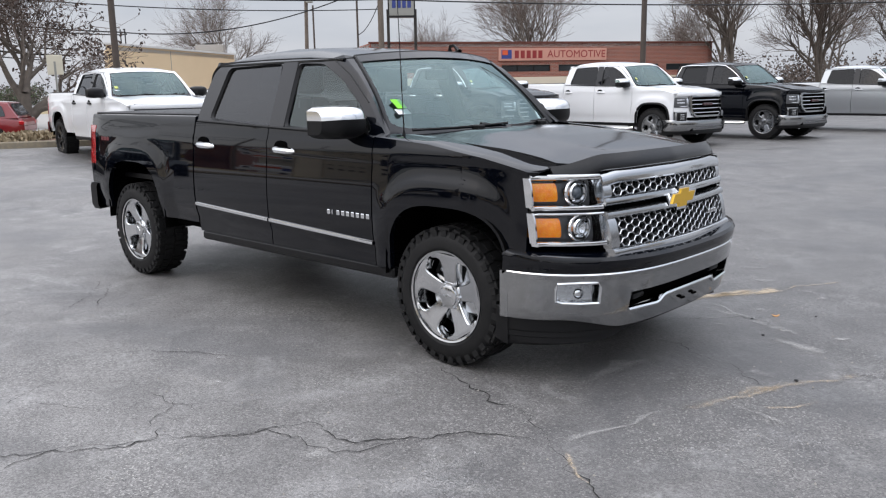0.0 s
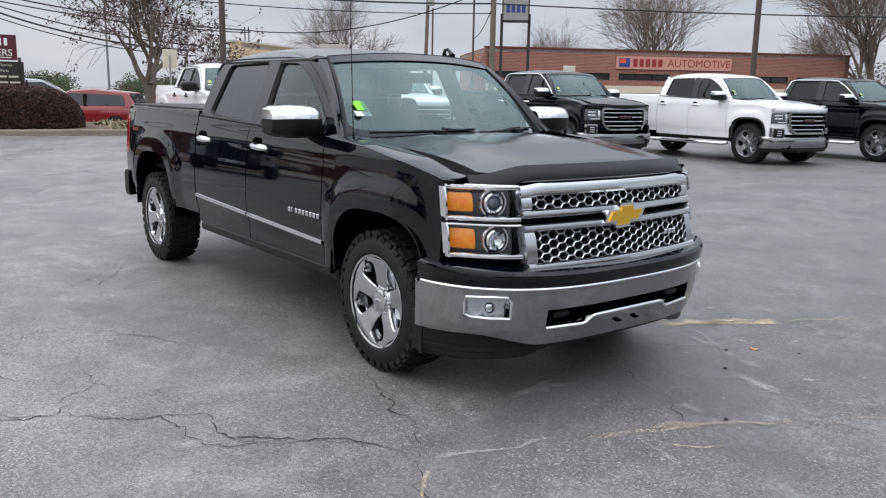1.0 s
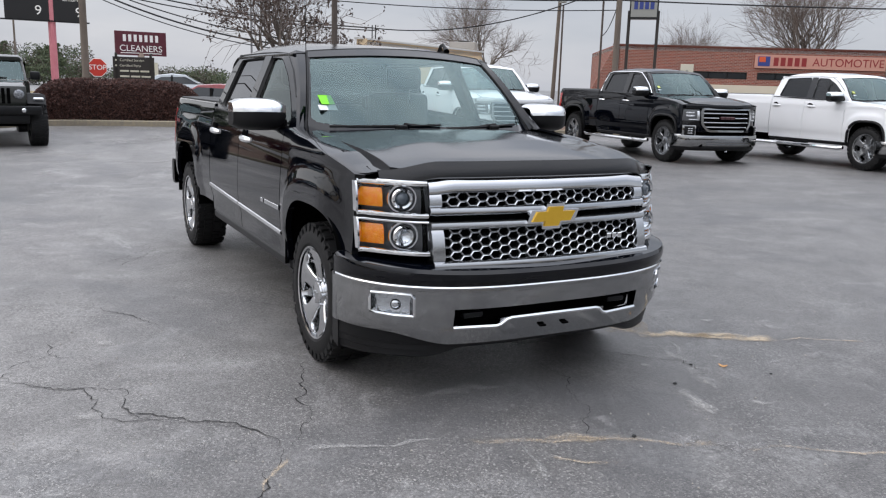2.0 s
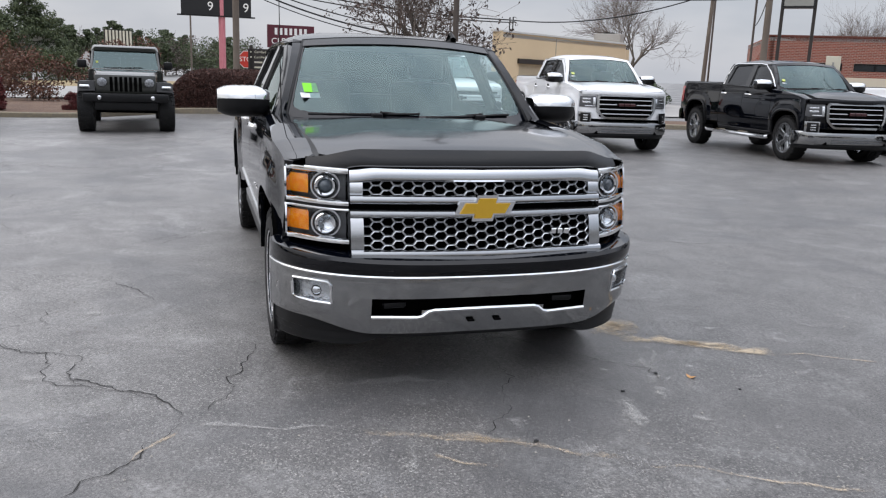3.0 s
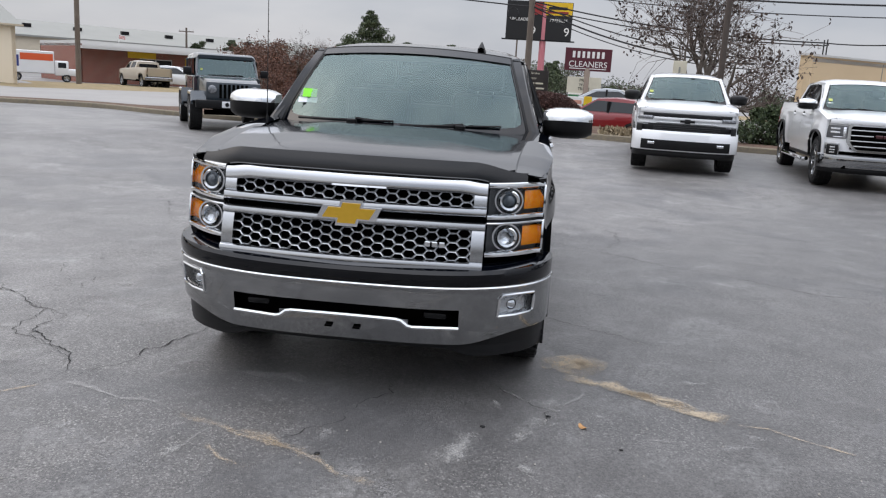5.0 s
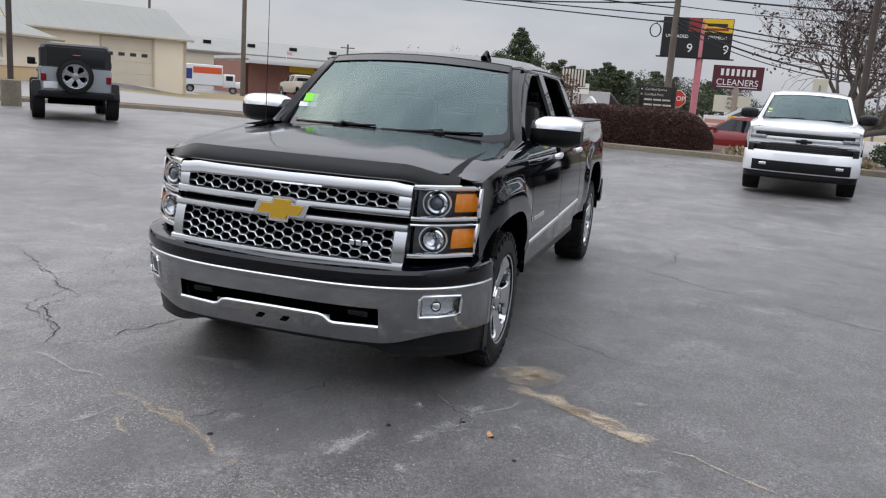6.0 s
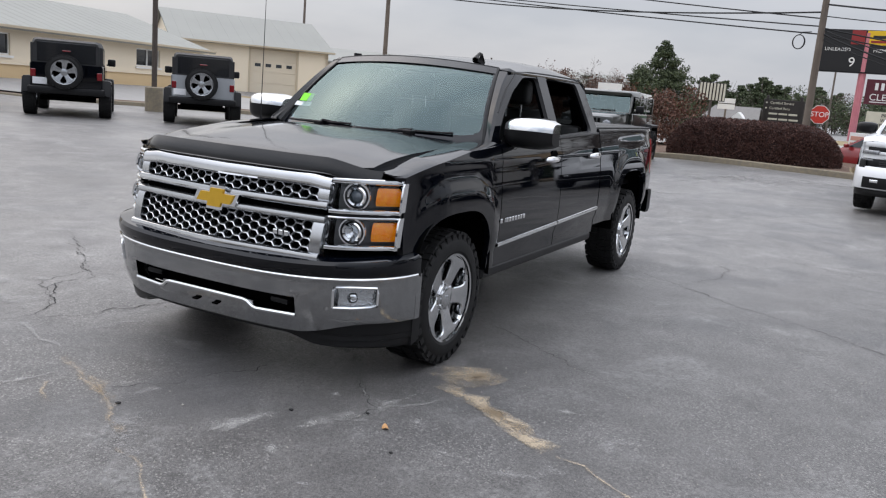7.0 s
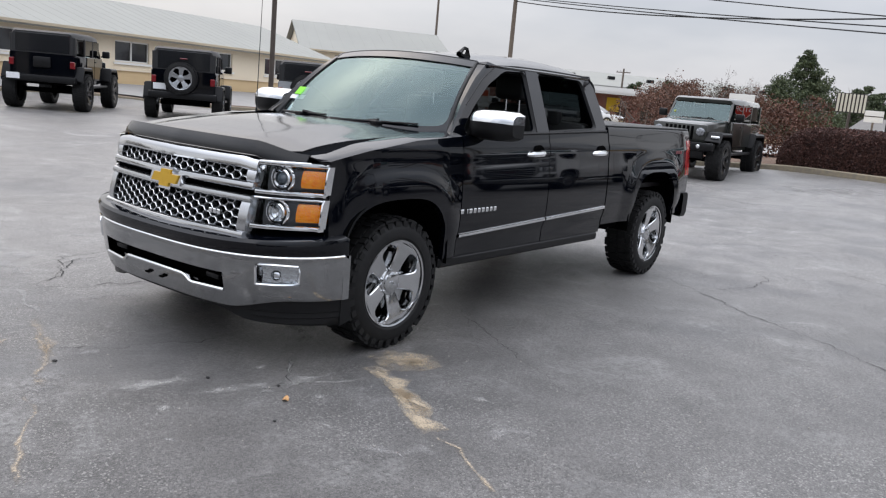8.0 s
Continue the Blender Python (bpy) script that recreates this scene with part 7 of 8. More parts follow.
slab_on(tan, "wall_joint", B, A, LW - 4.76, LW - 4.72, 0.3, TOPT - 0.1, M_CONC, 0.003, 0.01)
wall("wall", tan, A, A2, 0.0, TOPT, M_TAN)
wall("wall", tan, B2, B, 0.0, TOPT, M_TAN)
wall("wall", tan, A2, B2, 0.0, TOPT, M_TAN)
flat_roof(tan, [A, B, B2, A2], TOPT - 0.25, M_ROOFW)
slab_on(tan, "parapet_cap", B, A, -0.1, LW + 0.1, TOPT - 0.03, TOPT + 0.05, M_ROOFW, -0.3, 0.38)
ac = thing("roof_unit", "beige air-conditioning unit on the flat roof", "roof unit", "", pose(-38.9, 22.3, TOPT - 0.1, 0, 0, 50))
part("unit_case", boxed(-0.8, 0.8, -0.5, 0.5, 0, 0.85, 0.03), M_CONC, ac)
part("unit_fan", tubed([(0, 0, 0.85), (0, 0, 0.93)], 0.35, 16), M_TRIM, ac)


def metal_building(label, p, q, h, ridge, depth, holes, mat=None, overhang=0.5):
    """Shed with a pitched metal roof whose ridge runs along the front."""
    p, q = Vector(p), Vector(q)
    d = (q - p).normalized()
    n_ = Vector((-d.y, d.x))
    L = (q - p).length
    root = thing("metal_building", label, "building", "")
    p2, q2 = p - n_ * depth, q - n_ * depth
    wall("wall", root, p, q, -0.1, h, mat or M_SIDING, holes)
    wall("wall", root, q, q2, -0.1, h, mat or M_SIDING, (), 0.2, ridge - 0.1)
    wall("wall", root, p2, p, -0.1, h, mat or M_SIDING, (), 0.2, ridge - 0.1)
    wall("wall", root, q2, p2, -0.1, h, mat or M_SIDING)
    for k in (0, 1):
        bm = bmesh.new()
        e0, e1 = (p + n_ * overhang, q + n_ * overhang) if k == 0 else (p2 - n_ * overhang, q2 - n_ * overhang)
        mid0, mid1 = p - n_ * depth / 2, q - n_ * depth / 2
        slope = (ridge - h) / (depth / 2)
        ze = h - slope * overhang
        cols = []
        nr = max(int(L / 0.6), 2)
        for i in range(nr + 1):
            for f, up_ in ((0.0, 0.006), (0.05, 0.006), (0.06, 0.0), (0.98, 0.0)):
                t = min((i + f) / nr, 1.0)
                a, b = e0 + (e1 - e0) * t - d * 0.3 + d * 0.6 * t, mid0 + (mid1 - mid0) * t - d * 0.3 + d * 0.6 * t
                cols.append([(*a, ze + up_), (*b, ridge + up_)])
        grid(bm, cols)
        part("roof", skirt(bm, (0, 0, -0.08)), M_ROOFM, root, sharp=20)
    slab_on(root, "gutter", p, q, -0.3, L + 0.3, h - 0.17, h - 0.08, M_SIDINGD, overhang - 0.05, 0.1)
    return root, p, q, L


P, Q = (-24.3, -26.7), (5.6, -20.8)
hw = [(s, s + 1.62, 1.60, 2.36) for s in (3.4, 7.2, 11.85, 17.3, 21.0, 25.0)]
mb, P_, Q_, L_ = metal_building("long beige metal building with pale pitched roof and white windows", P, Q, 2.70, 4.12, 9.5, hw)
for w in hw:
    glazed(mb, P, Q, w, 2, M_SIGNW)
    slab_on(mb, "window_trim", P, Q, w[0] - 0.08, w[1] + 0.08, w[2] - 0.10, w[2] - 0.02, M_SIGNW, 0.01, 0.06)
slab_on(mb, "base_band", P, Q, 0, L_, 0.3, 1.28, M_BASE, 0.004, 0.03)
slab_on(mb, "ledge", P, Q, 0, L_, 1.28, 1.34, M_SIDING, 0.03, 0.06)
P, Q = (-33.4, -25.9), (-26.4, -30.83)
gd = (1.86, 4.5, 0.6, 3.1)
mg, P_, Q_, L_ = metal_building("beige metal garage with a large sectional door", P, Q, 3.35, 5.05, 9.0, [gd], None, 0.3)
for i in range(4):
    slab_on(mg, "door_panel", P, Q, gd[0], gd[1], gd[2] + i * 0.625, gd[2] + 0.615 + i * 0.625, M_CREAM, -0.10, 0.05)
for i in range(4):
    slab_on(mg, "door_window", P, Q, gd[0] + 0.26 + i * 0.60, gd[0] + 0.58 + i * 0.60, 2.14, 2.32, M_WINDOW, -0.05, 0.01)
for a_, b_, c_, e_ in ((gd[0] - 0.1, gd[0], gd[2], gd[3]), (gd[1], gd[1] + 0.1, gd[2], gd[3]), (gd[0] - 0.1, gd[1] + 0.1, gd[3], gd[3] + 0.1)):
    slab_on(mg, "door_trim", P, Q, a_, b_, c_, e_, M_SIDINGD, 0.003, 0.03)

# shops across the street
P, Q = (-65.5, -17.0), (-49.6, -32.0)
LS = (Vector(Q) - Vector(P)).length
sh = thing("shop_row", "low brick shops with white roof and yellow shopfront", "building", "")
op = [(2.0, 4.2, 0.3, 2.1), (6.0, 7.2, 0.1, 2.1), (9.0, 11.0, 0.3, 2.1), (12.2, 13.2, 0.1, 2.1), (15.0, 17.5, 0.3, 2.1)]
wall("wall", sh, P, Q, -0.1, 2.6, M_BRICK, op)
for w in op:
    glazed(sh, P, Q, w, 2, M_SIGNW)
slab_on(sh, "yellow_front", P, Q, 16.3, 18.4, 2.1, 2.6, M_YELLOW, 0.02, 0.06, "yellow shopfront panel")
slab_on(sh, "yellow_front", P, Q, 12.9, 14.0, 1.2, 2.3, M_YELLOW, 0.02, 0.05)
slab_on(sh, "canopy", P, Q, -0.4, LS + 0.2, 2.55, 2.75, M_ROOFW, 0.0, 1.6)
dn = (Vector(Q) - Vector(P)).normalized()
nn_ = Vector((-dn.y, dn.x))
Pb, Qb = tuple(Vector(P) - nn_ * 10), tuple(Vector(Q) - nn_ * 10)
wall("wall", sh, Q, Qb, -0.1, 2.9, M_BRICK)
wall("wall", sh, Pb, P, -0.1, 2.9, M_BRICK)
wall("wall", sh, Qb, Pb, -0.1, 2.9, M_BRICK)
flat_roof(sh, [P, Q, Qb, Pb], 2.72, M_ROOFW, 0.4)
P, Q = (-112, -26), (-72, -62)
wh = thing("warehouse", "long pale warehouse with white roof in the distance", "building", "")
wall("wall", wh, P, Q, 0, 4.2, M_CREAM, [(6 + i * 6, 7.2 + i * 6, 0.1, 2.4) for i in range(7)])
for i in range(7):
    slab_on(wh, "door", P, Q, 6 + i * 6, 7.2 + i * 6, 0.1, 2.4, M_TRIM, -0.2, 0.05)
dn = (Vector(Q) - Vector(P)).normalized()
nn_ = Vector((-dn.y, dn.x))
Pb, Qb = tuple(Vector(P) - nn_ * 20), tuple(Vector(Q) - nn_ * 20)
wall("wall", wh, Q, Qb, 0, 4.2, M_CREAM)
wall("wall", wh, Pb, P, 0, 4.2, M_CREAM)
wall("wall", wh, Qb, Pb, 0, 4.2, M_CREAM)
bm = bmesh.new()
grid(bm, [[(*(Vector(a) + nn_ * 0.4), 4.2), (*(Vector(a) - nn_ * 10), 6.2), (*(Vector(a) - nn_ * 20.4), 4.2)] for a in (P, Q)])
part("roof", skirt(bm, (0, 0, -0.2)), M_ROOFM, wh, sharp=0)
for i in range(9):
    s = 3 + i * 5.6
    slab_on(wh, "roof_vent", P, Q, s, s + 0.9, 5.2, 5.6, M_TRIM, -5.0, 0.5)

# ---- poles, cables ----
def pole(name, label, x, y, h, r0, r1, mat, arms=(), base=None, lean=0.0):
    root = thing(name, label, "pole", "", stand(x, y))
    part("shaft", tubed([(0, 0, -0.2), (lean * 0.5, 0, h / 2), (lean, 0, h)], [r0, (r0 + r1) / 2, r1], 12), mat, root)
    for z, half, ang in arms:
        c, s = math.cos(radians(ang)), math.sin(radians(ang))
        part("cross_arm", tubed([(-half * c + lean, -half * s, z), (half * c + lean, half * s, z)], 0.06, 6), mat, root)
        for k in (-0.9, -0.45, 0.45, 0.9):
            part("insulator", tubed([(half * k * c + lean, half * k * s, z + 0.05), (half * k * c + lean, half * k * s, z + 0.2)], [0.05, 0.035], 8), M_ROOFW, root)
    if base:
        part("concrete_base", tubed([(0, 0, -0.1), (0, 0, base[1] - 0.03), (0, 0, base[1])], [base[0], base[0], base[0] - 0.04], 20), M_KERB, root, "round concrete pole base")
    return root


def light_pole(label, x, y, h, base=None, ang=0):
    root = pole("lamp_post", label, x, y, h, 0.085, 0.07, M_POLEB, (), base)
    c, s = math.cos(radians(ang)), math.sin(radians(ang))
    for k in (-1, 1):
        part("lamp_arm", tubed([(0, 0, h - 0.1), (k * 0.7 * c, k * 0.7 * s, h)], 0.03, 6), M_POLEB, root)
        part("lamp_head", boxed(-0.25, 0.25, -0.17, 0.17, -0.06, 0.08, 0.02, pose(k * 0.9 * c, k * 0.9 * s, h, 0, 0, ang)), M_TRIM, root)
    return root


light_pole("tall brown steel lamp post behind the white pickup", -15.5, 5.45, 9.5)
light_pole("tall brown steel lamp post between parked pickups", -7.75, 17.85, 9.8)
light_pole("tall brown steel lamp post on a round concrete base", -12.3, -16.9, 9.5, (0.27, 0.75))
pole("utility_pole", "weathered wooden utility pole", -30.3, 0.25, 7.9, 0.15, 0.12, M_POLE, [(7.4, 1.0, 20)])
pole("utility_pole", "weathered wooden utility pole beside the brick workshop", -21.6, 20.1, 8.0, 0.14, 0.11, M_POLE, [(7.5, 0.9, 40)])
pole("utility_pole", "tall wooden utility pole across the street", -43.05, -28.2, 10.6, 0.17, 0.13, M_POLE, [(9.8, 1.1, 120)])
pole("utility_pole", "tall utility pole in the distance", -61, -49.4, 13, 0.15, 0.1, M_POLE, [(12.2, 1.0, 120)])
tp = pole("utility_pole", "distant utility pole with a grey transformer", -36.5, 27.4, 8.6, 0.13, 0.10, M_POLE, [(8.1, 0.8, 40)], None, 0.4)
part("transformer", tubed([(0.62, 0.0, 6.4), (0.62, 0.0, 7.1)], 0.22, 14), M_ROOFM, tp, "grey transformer can")
pole("utility_pole", "thin brown steel pole by the brick workshop", -27.5, 23.9, 7.6, 0.055, 0.05, M_POLEB)
pole("utility_pole", "thin dark pole with a lamp", -33, 25.4, 5.9, 0.055, 0.05, M_POLEB)
pole("utility_pole", "thin wooden pole in the distance", -85, -2, 10, 0.1, 0.08, M_POLE)
pole("utility_pole", "distant wooden pole over the trees", -80, -37.4, 5.7, 0.13, 0.1, M_POLE, [(5.3, 0.8, 100)])
sl = pole("street_lamp", "grey steel street lamp with a long arm", -48, 11.55, 7.2, 0.08, 0.05, M_GALV)
part("lamp_arm", tubed([(0, 0, 6.7), (0.4, -0.8, 7.0), (0.8, -1.7, 7.1)], 0.035, 6), M_GALV, sl)
part("lamp_head", boxed(-0.15, 0.15, -0.35, 0.35, -0.06, 0.06, 0.03, pose(0.9, -1.95, 7.08, 0, 0, 20)), M_GALV, sl)


def cable(label, a, b, sag, r=0.02):
    a, b = Vector(a), Vector(b)
    bm = tubed([a.lerp(b, t) - Vector((0, 0, sag * 4 * t * (1 - t))) for t in frange(0, 1, 21)], r, 5)
    tagged(part("overhead_cable", bm, M_WIRE, None), label, "cable", "overhead cables")


WL = "black overhead cable between utility poles"
cable(WL, (-30.3, 0.25, 6.2), (-21.6, 20.1, 5.3), 0.5, 0.035)
cable(WL, (-21.6, 20.1, 5.3), (6, 62, 6.8), 0.7, 0.03)
cable(WL, (-30.3, 0.25, 5.75), (-21.6, 20.1, 4.9), 0.5, 0.02)
cable(WL, (-31.2, -0.1, 7.45), (-43.05, -28.2, 9.0), 0.5, 0.03)
cable(WL, (-30.3, 0.25, 5.65), (-43.05, -28.2, 9.7), 0.15, 0.028)
cable(WL, (-30.3, 0.25, 5.35), (-43.05, -28.2, 8.4), 0.12, 0.028)
cable(WL, (-30.3, 0.25, 5.05), (-43.05, -28.2, 8.3), 0.10, 0.03)
cable(WL, (-29.4, 0.6, 7.45), (-43.4, -27.8, 9.9), 0.5, 0.02)
cable(WL, (-30.3, 0.25, 5.9), (-43.05, -28.2, 8.1), 0.5, 0.035)
cable(WL, (-30.3, 0.25, 5.25), (-26.7, 9.0, 3.2), 0.4, 0.025)
cable(WL, (-30.3, 0.25, 5.1), (-26.7, 9.0, 3.0), 0.5, 0.035)
cable(WL, (-30.3, 0.25, 4.9), (-26.7, 9.0, 2.8), 0.5, 0.02)
cable(WL, (-30.3, 0.25, 5.3), (-29.2, 12.2, 4.1), 0.3, 0.03)
cable(WL, (-30.3, 0.25, 5.05), (-29.3, 12.2, 4.0), 0.3, 0.025)
cable(WL, (-29.2, 12.2, 4.1), (-21.6, 20.1, 6.0), 0.75, 0.025)
cable(WL, (-21.6, 20.1, 7.5), (-36.5, 27.4, 8.2), 0.5, 0.02)
cable(WL, (-21.6, 20.1, 5.3), (-27.5, 23.9, 4.3), 0.3, 0.02)
cable(WL, (-43.05, -28.2, 9.8), (-61, -49.4, 12.2), 0.4, 0.02)
cable(WL, (-43.05, -28.2, 9.0), (-40, -60, 10.5), 0.4, 0.025)
coil = thing("cable_coil", "coil of spare black cable hanging from the overhead line", "cable", "", pose(-30.6, -0.55, 4.75) @ Matrix.Scale(0.87, 4))
for k_ in range(3):
    part("cable_turn", tubed([(0.03 * k_, 0.27 * math.cos(a) * (1 - 0.05 * k_), 0.32 * math.sin(a)) for a in frange(0, 2 * math.pi, 21)], 0.022, 5), M_WIRE, coil)
part("cable_tail", tubed([(0, 0.0, 0.32), (0.0, 0.12, 0.45), (0, 0.5, 0.47)], 0.02, 5), M_WIRE, coil)
ml = thing("roof_mast", "small cable bracket on the tan building's roof", "bracket", "", pose(-29.2, 12.3, 3.6) @ Matrix.Scale(0.9, 4))
part("bracket_frame", tube(tubed([(-0.2, 0, 0), (-0.2, 0, 0.7)], 0.03, 6), [(0.25, 0, 0), (0.25, 0, 0.7)], 0.03, 6), M_TRIM, ml)
part("bracket_bar", tubed([(-0.35, 0, 0.45), (0.4, 0, 0.45)], 0.035, 6), M_TRIM, ml)


# ---- signs ----
def board(root, name, w, h, z, mat, d=0.12, y=0.0, x=0.0, label=""):
    """An upright board facing local +x."""
    return part(name, boxed(x - d / 2, x + d / 2, y - w / 2, y + w / 2, z, z + h, 0.01), mat, root, label, sharp=0)


FACE = Matrix(((0, 0, 1, 0), (1, 0, 0, 0), (0, 1, 0, 0), (0, 0, 0, 1)))


def words(root, s, size, y, z, x, mat):
    return text("lettering", s, size, Matrix.Translation((x, y, z)) @ FACE, mat, root, 0.01)


sg = thing("roadside_sign", "maroon cleaners sign above a cream message board on one post", "sign", "", pose(-36.5, 3.2, 0.42) @ Matrix.Scale(0.52, 4))
part("post", tubed([(0, 0, -0.9), (0, 0, 4.5)], 0.3, 10), M_BRICK, sg)
board(sg, "sign_face", 4.5, 2.15, 4.25, M_MAROON, 0.4, label="maroon sign face with white letters")
words(sg, "CLEANERS", 0.80, 0.0, 4.85, 0.215, M_SIGNW)
for i in range(7):
    board(sg, "sign_bar", 0.26, 0.62, 5.48, M_SIGNW, 0.04, -1.42 + i * 0.47, 0.21)
board(sg, "sign_line", 3.6, 0.07, 4.42, M_SIGNW, 0.03, 0.0, 0.21)
board(sg, "message_board", 3.3, 1.55, 2.1, M_SIGNC, 0.3, -0.2, label="cream message board with black letters")
for i, s in enumerate(("PRAY", "WAIT", "TRUST")):
    words(sg, s, 0.40, -0.2, 3.33 - i * 0.42, 0.165, M_SIGNBK)
ps = thing("price_sign", "tall black fuel price sign on a faded pink post", "sign", "", pose(-71, 0.33, -0.97) @ Matrix.Scale(1.13, 4))
part("post", tubed([(0, 0.4, 0.5), (0, 0.4, 9.0)], 0.26, 10), M_PINK, ps)
board(ps, "price_board", 5.3, 3.0, 6.2, M_SIGNBK, 0.4, label="black price board")
board(ps, "brand_panel", 2.3, 1.0, 8.15, M_YELLOW, 0.08, 1.45, 0.2, "yellow header panel")
board(ps, "brand_bar", 1.5, 0.22, 8.6, M_SIGNBK, 0.03, 1.45, 0.25)
board(ps, "brand_bar", 1.7, 0.16, 8.3, M_SIGNRED, 0.03, 1.45, 0.25)
board(ps, "brand_panel", 0.9, 1.0, 8.15, M_SIGNRED, 0.06, -0.25, 0.2, "red header panel")
words(ps, "UNLEADED", 0.34, -1.5, 7.75, 0.21, M_SIGNW)
words(ps, "PREMIUM", 0.34, 1.55, 7.75, 0.21, M_SIGNW)
words(ps, "9", 0.95, -0.45, 6.85, 0.21, M_SIGNW)
words(ps, "9", 0.95, 2.25, 6.85, 0.21, M_SIGNW)
board(ps, "catwalk", 5.9, 0.08, 6.12, M_TRIM, 0.7)
bs = thing("service_sign", "dark brown board with pale lines of lettering behind the hedge", "sign", "", pose(-17.95, 0.57, 0.55, 0, 0, -10) @ Matrix.Scale(0.68, 4))
for y in (-0.65, 0.65):
    part("post", boxed(-0.04, 0.04, y - 0.05, y + 0.05, -0.1, 2.45, 0.01), M_SIGNBR, bs)
board(bs, "sign_face", 1.56, 0.98, 1.32, M_SIGNBR, 0.08, label="dark brown sign face")
for i, w in enumerate((1.1, 0.95, 1.15, 1.2)):
    if i < 2:
        words(bs, ("Certified Service", "Certified Parts")[i], 0.135, -0.06 - 0.07 * i, 2.165 - i * 0.21, 0.045, M_SIGNC)
        board(bs, "text_mark", 0.06, 0.06, 2.135 - i * 0.21, M_SIGNC, 0.012, -0.66, 0.045)
        continue
    for k in range(3):
        board(bs, "text_bar", w / 3 - 0.05, 0.07, 2.13 - i * 0.21, M_SIGNC, 0.012, -0.55 + w / 6 + k * w / 3, 0.045)
st = thing("stop_sign", "red octagonal stop sign on a steel post", "sign", "", pose(-30.3, 0.69, 0.05))
part("post", boxed(-0.03, 0.03, -0.03, 0.03, -0.1, 2.2), M_GALV, st)
for r, mt, dx in ((0.39, M_SIGNW, 0.04), (0.365, M_STOP, 0.05)):
    bm = bmesh.new()
    plate(bm, [(r * math.cos(math.pi / 8 + k * math.pi / 4), r * math.sin(math.pi / 8 + k * math.pi / 4)) for k in range(8)], [], lambda a, b: (dx, a, 1.88 + b), (-0.03, 0, 0))
    part("sign_plate", bm, mt, st)
words(st, "STOP", 0.28, 0, 1.88, 0.055, M_SIGNW)
ws = thing("billboard_sign", "pale grey box sign with dark frame on two posts", "sign", "", pose(-22.6, 22.3, 0.17, 0, 0, -42) @ Matrix.Scale(0.82, 4))
for y in (-0.75, 0.75):
    part("post", boxed(-0.08, 0.08, y - 0.08, y + 0.08, -0.1, 6.0), M_SIGNBR, ws)
board(ws, "sign_face", 1.5, 1.4, 5.55, M_SIGNBK, 0.5)
board(ws, "sign_panel", 1.35, 1.22, 5.65, M_ROOFM, 0.02, 0.0, 0.26, "pale sign panel")
for i in range(4):
    board(ws, "text_bar", 0.2, 0.4, 6.05, M_BLUE, 0.012, -0.42 + i * 0.28, 0.275)
wp = thing("notice_sign", "small white notice on a post behind the kerb", "sign", "", stand(-17.5, 4.73, -25, 0.85))
part("post", boxed(-0.03, 0.03, -0.03, 0.03, -0.1, 2.4), M_ROOFM, wp)
board(wp, "sign_face", 0.45, 0.6, 2.0, M_SIGNC, 0.03)
copy_thing(wp, stand(-12.7, 15.6, -30, 1.0))
for (x, y, w, h, z, lb) in ((-62, -13.0, 2.8, 2.0, 1.8, "white roadside sign among the shrubs"), (-58, -7.5, 1.2, 0.8, 1.9, "small white roadside sign")):
    o = thing("roadside_sign", lb, "sign", "", stand(x, y))
    part("post", boxed(-0.06, 0.06, -0.06, 0.06, -0.1, z + 0.1), M_POLE, o)
    board(o, "sign_face", w, h, z, M_SIGNW, 0.15)
    board(o, "sign_band", w, 0.06, z + h * 0.48, M_SIGNBR, 0.02, 0, 0.08)
fl = thing("flag_pole", "striped flag on a thin white pole by the shops", "flag", "", stand(-81.7, -46) @ Matrix.Scale(0.9, 4))
part("mast", tubed([(0, 0, 0), (0, 0, 5.2)], 0.04, 6), M_SIGNW, fl)
for i in range(6):
    bm = bmesh.new()
    grid(bm, [[(0.25 * math.sin(u * 4) * u, u * 0.75, 4.75 + i * 0.07 + dz - 0.15 * u) for u in frange(0, 1, 7)] for dz in (0, 0.07)])
    part("stripe", bm, M_SIGNW if i % 2 else M_STOP, fl)


# striped board, roadside sign, low house and canopy beyond the hedge
sb2 = thing("striped_sign", "board of upright white slats in a dark frame on a post", "sign", "", stand(-39.1, -5.2, 30))
part("post", boxed(-0.05, 0.05, -0.05, 0.05, -0.1, 2.3), M_POLEB, sb2)
board(sb2, "sign_face", 1.45, 0.95, 2.12, M_SIGNBR, 0.08)
for i in range(8):
    board(sb2, "slat", 0.105, 0.88, 2.155, M_SIGNC, 0.04, -0.63 + i * 0.18, 0.05)
rs = thing("roadside_sign", "low white sign with red bands and a green price panel", "sign", "", pose(-31.0, 2.35, 0.1))
part("post", boxed(-0.04, 0.04, -0.04, 0.04, -0.1, 0.7), M_GALV, rs)
board(rs, "sign_face", 0.95, 0.62, 0.62, M_SIGNW, 0.08)
board(rs, "sign_face", 0.36, 0.66, 0.62, M_YELLOW, 0.08, 0.70)
for i in range(2):
    board(rs, "red_band", 0.85, 0.17, 0.68 + i * 0.25, M_SALMON, 0.02, 0.0, 0.05)
board(rs, "green_panel", 0.30, 0.28, 0.66, M_GREEN, 0.02, 0.70, 0.05)
wb = thing("notice_board", "blank white board on two posts across the street", "sign", "", stand(-47.5, -13.3, 12))
for y in (-0.55, 0.55):
    part("post", boxed(-0.04, 0.04, y - 0.04, y + 0.04, -0.1, 2.3), M_GALV, wb)
board(wb, "sign_face", 1.55, 0.75, 2.15, M_SIGNW, 0.08)
